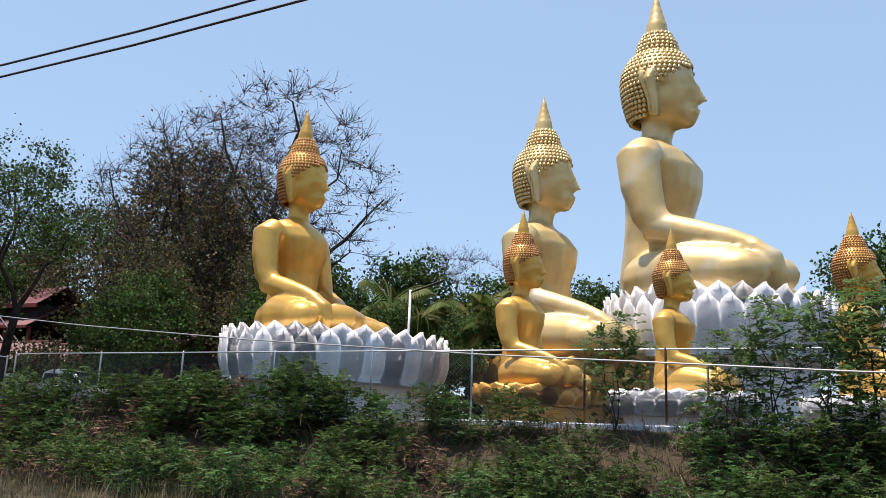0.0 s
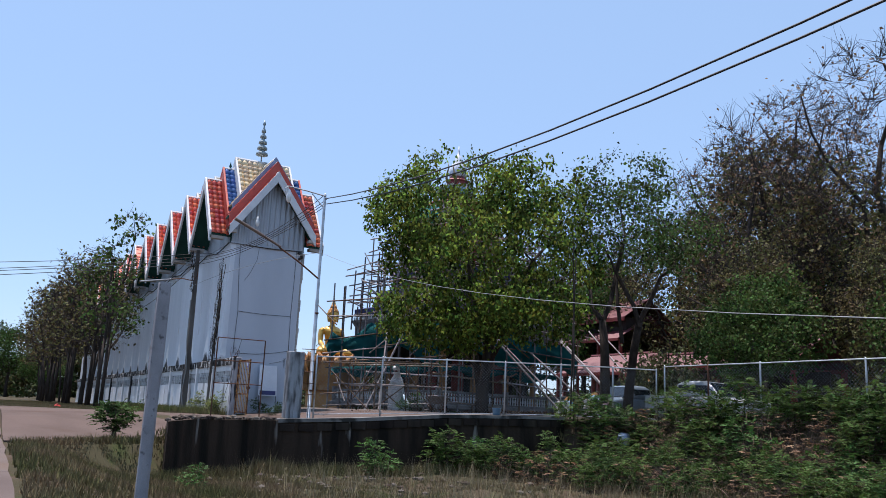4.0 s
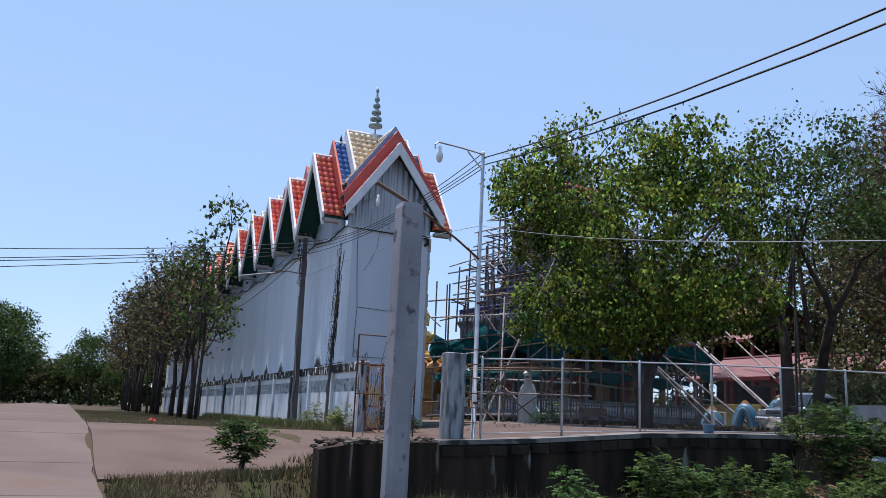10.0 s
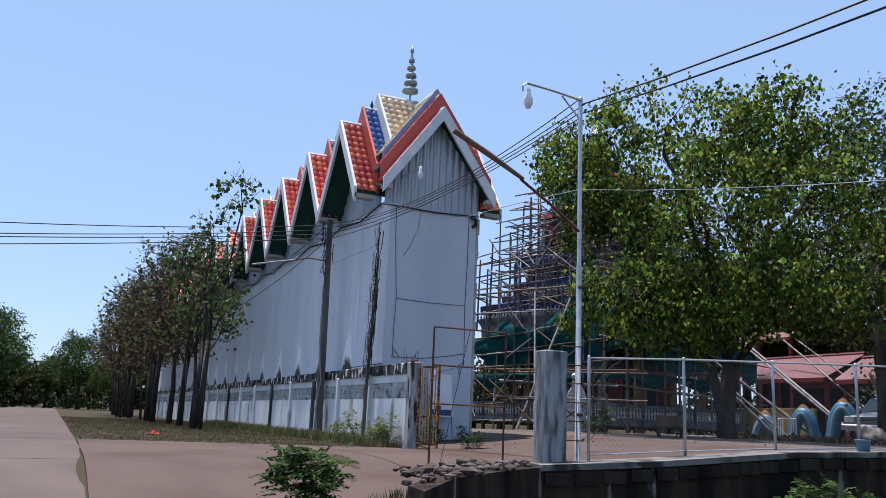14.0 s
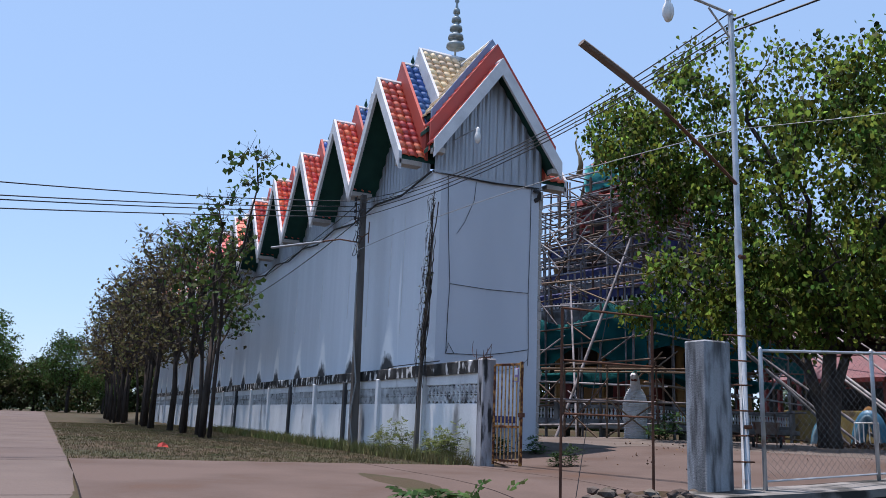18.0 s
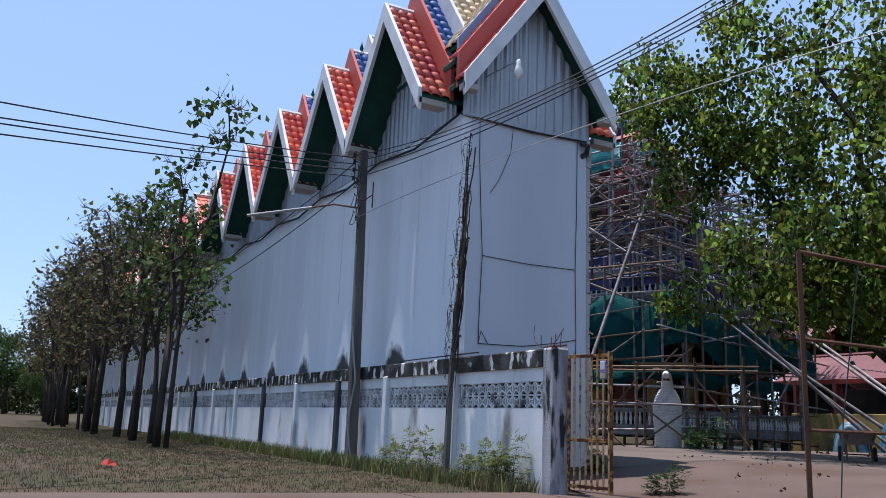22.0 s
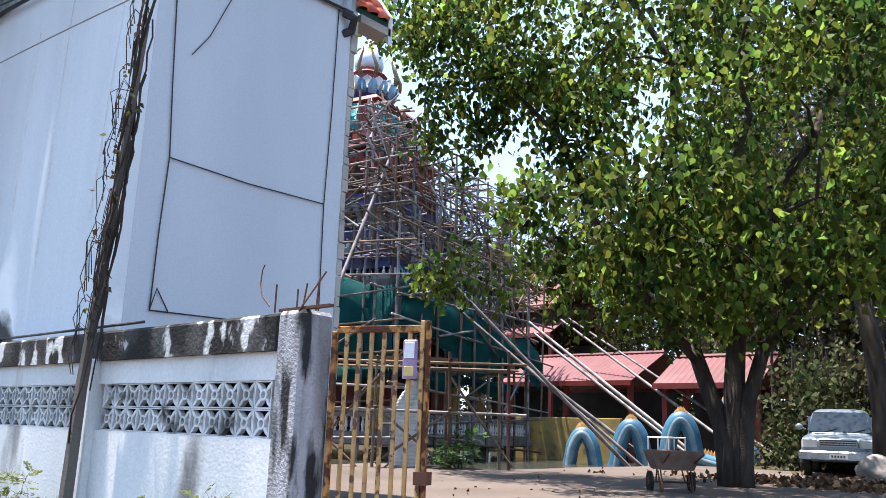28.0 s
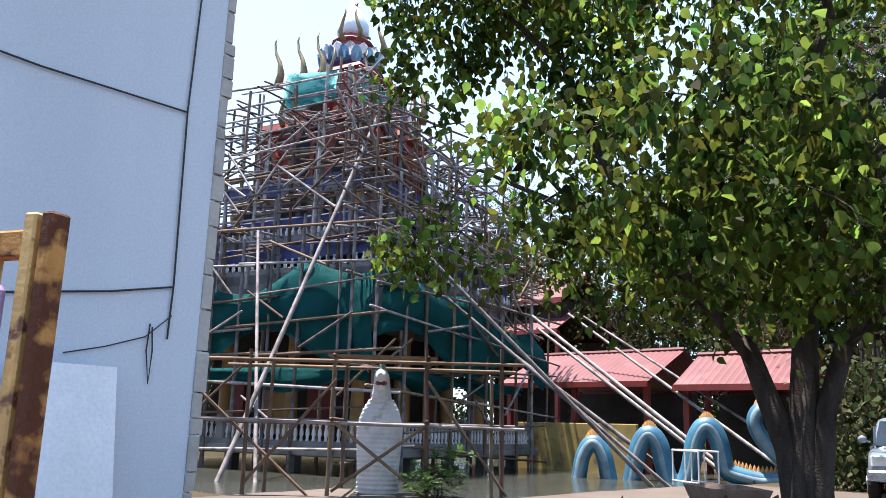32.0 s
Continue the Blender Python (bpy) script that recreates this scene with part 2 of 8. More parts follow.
NEARPOLE = mat("grey_precast_concrete", (0.30, 0.30, 0.32), (0.23, 0.23, 0.245), 0.85, 3, 70, 0.14, stain=(0.10, 0.10, 0.105), stain_scale=7, stain_cut=(0.60, 0.68))
LAMPGLASS = mat("white_lamp_glass", (0.82, 0.82, 0.80), rough=0.2, bump=0)

# ---- building tools ----
def mesh_of(bm, name, material):
    me = bpy.data.meshes.new(name)
    bm.normal_update()
    bm.to_mesh(me)
    bm.free()
    me.materials.append(material)
    return me


def part(name, bm, material, parent=None, label="", smooth=False):
    me = mesh_of(bm, name, material)
    if smooth:
        me.shade_smooth()
    ob = new(name, me)
    ob.parent = parent
    return tagged(ob, label)


def again(name, me, parent, m):
    ob = new(name, me)
    ob.parent = parent
    ob.matrix_basis = m
    return ob


def thing(name, at, label, category, group="", kind="", rz=0.0):
    ob = new(name)
    ob.matrix_basis = pose(*at, 0, 0, rz)
    return tagged(ob, label, category, group, kind)


def solid(name, bm, material, label, category="", kind="structure", group="", smooth=False):
    ob = part(name, bm, material, None, label, smooth)
    return tagged(ob, label, category, group, kind)


def B():
    return bmesh.new()


def box(bm, x0, y0, z0, x1, y1, z1):
    v = [bm.verts.new(p) for p in ((x0, y0, z0), (x1, y0, z0), (x1, y1, z0), (x0, y1, z0), (x0, y0, z1), (x1, y0, z1), (x1, y1, z1), (x0, y1, z1))]
    for f in ((3, 2, 1, 0), (4, 5, 6, 7), (0, 1, 5, 4), (1, 2, 6, 5), (2, 3, 7, 6), (3, 0, 4, 7)):
        bm.faces.new([v[i] for i in f])
    return bm


def rbox(bm, x0, y0, z0, x1, y1, z1, r=0.01):
    """A box with chamfered upright and top edges."""
    def ring(z, k):
        return [bm.verts.new(p) for p in ((x0 + r, y0 + k, z), (x1 - r, y0 + k, z), (x1 - k, y0 + r, z), (x1 - k, y1 - r, z),
                                          (x1 - r, y1 - k, z), (x0 + r, y1 - k, z), (x0 + k, y1 - r, z), (x0 + k, y0 + r, z))]
    a, b, c = ring(z0, 0), ring(z1 - r, 0), ring(z1, r * 0.8)
    for lo, hi in ((a, b), (b, c)):
        for i in range(8):
            bm.faces.new((lo[i], lo[(i + 1) % 8], hi[(i + 1) % 8], hi[i]))
    bm.faces.new(c)
    bm.faces.new(a[::-1])
    return bm


def loft(bm, rings, caps=True):
    """Skin a list of rings of points, all of one count."""
    vs = [[bm.verts.new(p) for p in r] for r in rings]
    n = len(vs[0])
    for a, b in zip(vs, vs[1:]):
        for i in range(n):
            bm.faces.new((a[i], a[(i + 1) % n], b[(i + 1) % n], b[i]))
    if caps:
        bm.faces.new(vs[0][::-1])
        bm.faces.new(vs[-1])
    return bm


def tube(bm, pts, radii, n=8, caps=True, flat=1.0):
    """A round rod along points; radii one number or one for each point."""
    pts = [Vector(p) for p in pts]
    if not isinstance(radii, (list, tuple)):
        radii = [radii] * len(pts)
    rings = []
    ref = None
    for i, p in enumerate(pts):
        d = (pts[min(i + 1, len(pts) - 1)] - pts[max(i - 1, 0)]).normalized()
        if ref is None:
            ref = Vector((0, 0, 1)) if abs(d.z) < 0.9 else Vector((1, 0, 0))
        u = d.cross(ref).normalized()
        w = u.cross(d).normalized()
        ref = w
        rings.append([p + radii[i] * (math.cos(a) * u + flat * math.sin(a) * w) for a in [2 * math.pi * k / n for k in range(n)]])
    return loft(bm, rings, caps)


def lathe(bm, profile, n=16, cx=0.0, cy=0.0):
    """Turn (radius, z) pairs round an upright axis."""
    return loft(bm, [[(cx + r * math.cos(2 * math.pi * k / n), cy + r * math.sin(2 * math.pi * k / n), z) for k in range(n)] for r, z in profile])


def ball(bm, c, rx, ry, rz, u=12, v=8):
    c = Vector(c)
    return loft(bm, [[c + Vector((rx * math.sin(t) * math.cos(a), ry * math.sin(t) * math.sin(a), -rz * math.cos(t)))
                      for a in [2 * math.pi * k / u for k in range(u)]] for t in [math.pi * (j + 0.35) / (v + 0.7 - 1 + 1) for j in range(v + 1)]])


def lerp_table(table, x):
    if x <= table[0][0]:
        return table[0][1]
    for (a, p), (b, q) in zip(table, table[1:]):
        if x <= b:
            return p + (q - p) * (x - a) / (b - a)
    return table[-1][1]


def smooth01(x):
    x = min(1.0, max(0.0, x))
    return x * x * (3 - 2 * x)

# ---- leaves, shared by all plants ----
def leaf_quads(rnd, centres, per, spread, size, droop=0.4, heart=False):
    """Kite- or heart-shaped leaves scattered round each centre; verts and faces."""
    c = np.repeat(np.array(centres, dtype=float), per, axis=0)
    n = len(c)
    rs = np.random.RandomState(rnd.randrange(1 << 30))
    p = c + rs.normal(0, 1, (n, 3)) * np.array(spread)
    d = rs.normal(0, 1, (n, 3))
    d[:, 2] -= droop * 1.5
    d /= np.linalg.norm(d, axis=1)[:, None]
    s = np.cross(d, rs.normal(0, 1, (n, 3)))
    s /= np.linalg.norm(s, axis=1)[:, None]
    L = size * rs.uniform(0.7, 1.25, n)[:, None]
    nor = np.cross(d, s)
    a = p
    b = p + d * L * 0.36 + s * L * 0.37 + nor * L * 0.10
    e = p + d * L
    f = p + d * L * 0.36 - s * L * 0.37 + nor * L * 0.10
    g = p + d * L * 0.08 + s * L * 0.26
    h = p + d * L * 0.08 - s * L * 0.26
    verts = np.stack([a, g, b, e, f, h] if heart else [a, b, e, f], axis=1).reshape(-1, 3)
    return verts, n


def spray_quads(rnd, centres, per, spread, size, droop=0.2):
    """Feathery sprays: leaflets in two rows along thin arching stalks that leave each centre."""
    rs = np.random.RandomState(rnd.randrange(1 << 30))
    pairs = 6
    sprays = max(1, round(per / (2 * pairs)))
    c = np.repeat(np.array(centres, dtype=float), sprays, axis=0)
    k = len(c)
    c = c + rs.normal(0, 1, (k, 3)) * np.array(spread) * 0.6
    out = rs.normal(0, 1, (k, 3))
    out[:, 2] = np.abs(out[:, 2]) * 0.5 + 0.1
    out /= np.linalg.norm(out, axis=1)[:, None]
    side = np.cross(out, (0, 0, 1.0))
    side /= np.linalg.norm(side, axis=1)[:, None] + 1e-6
    reach = size * rs.uniform(2.4, 4.2, k)[:, None]
    blocks = []
    for i in range(pairs):
        f = 0.25 + 0.75 * i / (pairs - 1)
        p = c + out * reach * f
        p[:, 2] -= (reach[:, 0] * f * f) * 0.35
        for s in (-1, 1):
            d = side * s * 0.85 + out * 0.55 + rs.normal(0, 0.18, (k, 3))
            d[:, 2] -= droop
            d /= np.linalg.norm(d, axis=1)[:, None]
            L = size * (1.15 - 0.5 * f) * rs.uniform(0.8, 1.2, k)[:, None]
            w = np.cross(d, np.cross(out, side)) * 0.30
            blocks.append(np.stack([p, p + d * L * 0.5 + w * L, p + d * L, p + d * L * 0.5 - w * L], axis=1))
    verts = np.concatenate(blocks).reshape(-1, 3)
    return verts, len(verts) // 4


def leaf_mesh(name, verts, n, material):
    me = bpy.data.meshes.new(name)
    k = len(verts) // n
    me.vertices.add(n * k)
    me.vertices.foreach_set("co", verts.astype(np.float32).ravel())
    me.loops.add(n * k)
    me.loops.foreach_set("vertex_index", np.arange(n * k, dtype=np.int32))
    me.polygons.add(n)
    me.polygons.foreach_set("loop_start", np.arange(0, n * k, k, dtype=np.int32))
    me.update(calc_edges=True)
    me.materials.append(material)
    return me


# ---- ground: a low lot beside a rising road, a raised temple yard and its pond ----
ROAD_Z = [(-34, 1.24), (-31, 1.18), (-28, 0.92), (-25.3, 0.70), (-20, 0.58), (-15.3, 0.44), (-9.5, 0.2), (0, 0.0), (8, -0.05)]
EDGE = [(-23.4, -0.15), (-24.6, 3.0), (-28.35, 7.0), (-26.6, 18.6), (-25.6, 20.0), (60, 20.0)]
POND = (-64.0, 18.6, -41.2, 44.0)
INLET = (-64.0, 15.6, -44.6, 20.4)


def road_z(x):
    return lerp_table(ROAD_Z, x)


def yard_z(x, y):
    base = road_z(min(x, -31)) if y < 4 else 1.24
    return base + lerp_table([(7.5, 0.0), (12.5, 0.38), (18, 0.48), (22, 0.52)], y)


def edge_gap(x, y):
    """Distance to the edge of the raised yard, positive over the low lot, and how far along it the nearest spot lies."""
    best, along, at = 1e9, 0, 0.0
    for (ax, ay), (bx, by) in zip(EDGE, EDGE[1:]):
        dx, dy = bx - ax, by - ay
        l2 = dx * dx + dy * dy
        k = min(1, max(0, ((x - ax) * dx + (y - ay) * dy) / l2))
        px, py = ax + k * dx, ay + k * dy
        d = math.hypot(x - px, y - py)
        if d < abs(best):
            side = (x - ax) * dy - (y - ay) * dx
            best, at = math.copysign(d, side), py
    return best, at


def yard_side_z(x, y):
    z = yard_z(x, y)
    k = smooth01((x + 31) / 5) if y < 7 else 0
    z = z * (1 - k) + road_z(x) * k if y < 7 else z
    k = max(min(x - q[0], q[2] - x, y - q[1], q[3] - y) for q in (POND, INLET))
    if k > 0:
        z -= 1.3 * smooth01(k / 1.0)
    return z


def ground_z(x, y):
    rz = road_z(x)
    if y <= -0.2:
        z = rz - 0.03 - 0.15 * smooth01((-6.2 - y) / 2.5)
        return z
    gap, at = edge_gap(x, y)
    if gap <= (-0.5 if 3.3 < at < 15.8 else 0):
        return yard_side_z(x, y)
    if 3.3 < at < 15.8:
        gap += 0.5
    top = yard_z(-30, max(y, 8)) if at > 6 else 0.6 + 0.1 * at
    low = -0.12 + 0.10 * noise.noise(Vector((x * 0.4, y * 0.4, 3)))
    low = rz - 0.05 + (low - rz + 0.05) * smooth01((y - 0.1) / 3.0)
    width = 0.35 if at < 14.5 else lerp_table([(14.5, 0.35), (16.5, 2.6), (20, 4.2)], at)
    k = smooth01(1 - gap / width)
    bump = 0.12 * noise.noise(Vector((x * 0.9, y * 0.9, 0))) * smooth01(gap / 1.0)
    return low + (top - low) * k + bump


def steps(*spans):
    out = []
    for a, b, s in spans:
        k = max(1, round((b - a) / s))
        out += [a + (b - a) * i / k for i in range(k)]
    return out + [spans[-1][1]]


def ground_sheet():
    xs = steps((-2500, -300, 400), (-300, -100, 20), (-100, -65, 2.5), (-65, -40, 0.8), (-40, 6, 0.4), (6, 30, 1.5), (30, 300, 30), (300, 2500, 400))
    ys = steps((-2500, -300, 400), (-300, -30, 25), (-30, -8, 2), (-8, 22, 0.4), (22, 46, 0.8), (46, 300, 20), (300, 2500, 400))
    verts = [(x, y, ground_z(x, y)) for y in ys for x in xs]
    n = len(xs)
    faces = [(j * n + i, j * n + i + 1, (j + 1) * n + i + 1, (j + 1) * n + i) for j in range(len(ys) - 1) for i in range(n - 1)]
    me = bpy.data.meshes.new("ground")
    me.from_pydata(verts, [], faces)
    me.shade_smooth()
    me.materials.append(SOIL)
    return tagged(new("ground", me), "dry red-brown soil with thin faded grass", "ground", "", "structure")


ground_sheet()

wb = B()
box(wb, POND[0] + 0.3, POND[1] + 0.3, 1.02, POND[2] - 0.2, POND[3] - 0.3, 1.50)
box(wb, INLET[0] + 0.3, INLET[1] + 0.3, 1.02, INLET[2] - 0.3, POND[1] + 0.296, 1.50)
WATER = mat("murky_pond_water", (0.05, 0.055, 0.045), (0.04, 0.045, 0.04), 0.12, 1, 6, 0.25)
solid("water", wb, WATER, "murky brown pond water round the temple", "water")

# concrete road in cast slabs, and the fan-shaped drive to the gate
road = thing("road", (0, 0, 0), "worn pinkish concrete road in cast slabs", "road", "", "structure")
ROAD_L, ROAD_R = -5.6, -0.15
for k in range(42):
    x1 = 10 - k * 4.0
    x0 = x1 - 3.97
    bm = B()
    rows = []
    for i in range(5):
        x = x0 + (x1 - x0) * i / 4
        z = road_z(x) + 0.03
        e = 0.05 * noise.noise(Vector((x * 1.3, 0, 7)))
        rows.append([(x, ROAD_L, z - 0.12), (x, ROAD_R + e, z - 0.12), (x, ROAD_R + e, z), (x, ROAD_L, z)])
    loft(bm, rows)
    part("concrete_slab", bm, ROADSLAB, road)


def drive_z(x, y):
    return (yard_side_z(x, y) if y > 3 else ground_z(x, y)) + 0.03


DRIVE = mat("dusty_drive_concrete", (0.105, 0.076, 0.065), (0.080, 0.058, 0.049), 0.92, 0.6, 20, 0.3, stain=(0.085, 0.052, 0.038), stain_scale=0.6, stain_cut=(0.55, 0.75))


def drive_patch(name, rows, parent):
    """A slab over the ground between left and right border points, row by row."""
    bm = B()
    grid = []
    for (lx, ly), (rx, ry) in rows:
        grid.append([bm.verts.new((lx + (rx - lx) * k / 12, ly + (ry - ly) * k / 12, drive_z(lx + (rx - lx) * k / 12, ly + (ry - ly) * k / 12))) for k in range(13)])
    for a, b in zip(grid, grid[1:]):
        for i in range(12):
            bm.faces.new((a[i], a[i + 1], b[i + 1], b[i]))
    bmesh.ops.recalc_face_normals(bm, faces=bm.faces)
    bmesh.ops.solidify(bm, geom=bm.faces[:], thickness=0.1)
    return part(name, bm, DRIVE, parent)


drive = thing("drive", (0, 0, 0), "dusty pinkish concrete drive up to the temple gate", "driveway", "", "structure")
drive_patch("concrete_slab", [((-34.6 + 0.06 * y, y), (-23.9 - max(0, y) * 0.62, y)) for y in [-0.12, 0.6, 1.4, 2.2, 3.0, 3.9, 4.8]], drive)
drive_patch("concrete_slab", [((-34.3, y), (-28.75 + (6.9 - y) * 0.85, y)) for y in [4.83, 5.5, 6.2, 6.9]], drive)
drive_patch("concrete_slab", [((-36.5 if y > 8 else -33.9, y), (-28.5 + (y - 8) * 0.15, y)) for y in [6.93, 7.6, 8.3, 9.2, 10.2, 11.4, 12.6, 14]], drive)

YARDMAT = mat("pale_dusty_yard", (0.122, 0.100, 0.087), (0.094, 0.077, 0.067), 0.95, 0.5, 18, 0.4, stain=(0.10, 0.075, 0.06), stain_scale=0.9, stain_cut=(0.56, 0.74))
yard_bm = B()
yard_grid = []
for j in range(36):
    y = 10.56 + 0.5 * j
    x0, x1 = -41.0 if y > 18.2 else -44.3, -28.2 + (y - 14) * 0.17 if y > 14.03 else -36.55
    yard_grid.append([yard_bm.verts.new((x0 + (x1 - x0) * i / 24 + 0.12 * noise.noise(Vector((i, j, 5))) * (0 < i < 24), y, yard_side_z(x0 + (x1 - x0) * i / 24, y) + 0.035 + 0.015 * noise.noise(Vector((i * 0.6, j * 0.6, 1))))) for i in range(25)])
for ra, rb in zip(yard_grid, yard_grid[1:]):
    for i in range(24):
        yard_bm.faces.new((ra[i], ra[i + 1], rb[i + 1], rb[i]))
bmesh.ops.recalc_face_normals(yard_bm, faces=yard_bm.faces)
bmesh.ops.solidify(yard_bm, geom=yard_bm.faces[:], thickness=0.1)
solid("yard", yard_bm, YARDMAT, "pale dusty beaten yard round the tree", "yard", smooth=True)

# retaining wall under the yard's edge
rw = B()
line = [(-24.3, 3.2), (-25.5, 4.15), (-26.9, 5.6), (-28.0, 6.9), (-27.68, 9.0), (-27.4, 12.0), (-27.1, 14.0), (-26.85, 16.0)]
rings = []
for x, y in line:
    top = 1.26 if y < 7.5 else yard_z(-30, y) + 0.02
    top = min(top, 0.75 + 0.14 * y) if y < 5 else top
    rings.append([(x - 0.3, y, -0.6), (x + 0.5, y - 0.1, -0.6), (x + 0.42, y - 0.1, top), (x - 0.3, y, top)])
loft(rw, rings)
bmesh.ops.recalc_face_normals(rw, faces=rw.faces)
retaining = solid("retaining_wall", rw, DARKWALL, "blackened damp concrete retaining wall under the yard", "wall")
cb = B()
rbox(cb, -0.21, -0.03, -0.1, 0.21, 0.03, 0.1, 0.012)
course = mesh_of(cb, "concrete_block", mat("damp_block_face", (0.040, 0.030, 0.024), (0.016, 0.013, 0.011), 0.95, 2.2, 40, 0.6, stain=(0.22, 0.21, 0.20), stain_scale=3.5, stain_cut=(0.66, 0.76), stretch=(1, 1, 0.2), vary=0.3))
for (ax, ay), (bx, by) in zip(line[3:], line[4:]):
    n = int(math.hypot(bx - ax, by - ay) / 0.43)
    for i in range(n):
        f = (i + 0.5) / n
        y = ay + (by - ay) * f
        top = 1.26 if y < 7.5 else yard_z(-30, y) + 0.02
        again("concrete_block", course, retaining, pose(ax + (bx - ax) * f + 0.45, y - 0.1, top - 0.19, 0, 0, math.degrees(math.atan2(by - ay, bx - ax))))
kb = B()
for (ax, ay), (bx, by) in zip(line[3:], line[4:]):
    za, zb = [1.30 if y < 7.5 else yard_z(-30, y) + 0.06 for y in (ay, by)]
    loft(kb, [[(ax - 0.4, ay, za - 0.1), (ax + 0.47, ay - 0.1, za - 0.1), (ax + 0.47, ay - 0.1, za), (ax - 0.4, ay, za)],
              [(bx - 0.4, by, zb - 0.1), (bx + 0.47, by - 0.1, zb - 0.1), (bx + 0.47, by - 0.1, zb), (bx - 0.4, by, zb)]])
solid("kerb", kb, mat("grimy_coping", (0.20, 0.19, 0.18), (0.12, 0.115, 0.11), 0.9, 2, 40, 0.3, stain=(0.04, 0.04, 0.038), stain_scale=1.6, stain_cut=(0.5, 0.6)), "weathered concrete coping along the retaining wall", "kerb")

# ---- the long narrow hall with its row of stepped gables ----
WX, WY0, WY1, WEND = -37.6, 7.44, 10.5, -91.4
GAB, GX0, RISE, FOOT = 3.78, -39.75, 2.62, 8.45
HALF = GAB / 2


def tiled_slope(name, a, b, c, d, material, parent, rows, cols):
    """Curved tiles over the slope a-b (eave) to d-c (ridge); a and d lie on one barge."""
    a, b, c, d = map(Vector, (a, b, c, d))
    up = (d - a) / rows
    side = (b - a) / cols
    nor = side.cross(up).normalized()
    if nor.z < 0:
        nor = -nor
    prof = [(0.0, 0.0), (0.18, 0.035), (0.4, 0.05), (0.62, 0.035), (0.8, 0.0), (1.0, -0.012)]
    bm = B()
    lo = [bm.verts.new(side * u * 1.04 + nor * (h + 0.055) - up * 0.16 * math.sin(u * math.pi)) for u, h in prof]
    hi = [bm.verts.new(side * u * 1.04 + up * 1.08 + nor * (h + 0.012)) for u, h in prof]
    un = [bm.verts.new(side * u * 1.04 + nor * (h + 0.015) - up * 0.16 * math.sin(u * math.pi)) for u, h in prof]
    for i in range(len(prof) - 1):
        bm.faces.new((lo[i], lo[i + 1], hi[i + 1], hi[i]))
        bm.faces.new((un[i + 1], un[i], lo[i], lo[i + 1])[::-1])
    bmesh.ops.recalc_face_normals(bm, faces=bm.faces)
    me = mesh_of(bm, name, material)
    me.shade_smooth()
    for j in range(rows):
        for i in range(cols):
            again(name, me, parent, Matrix.Translation(a + up * j + side * i))


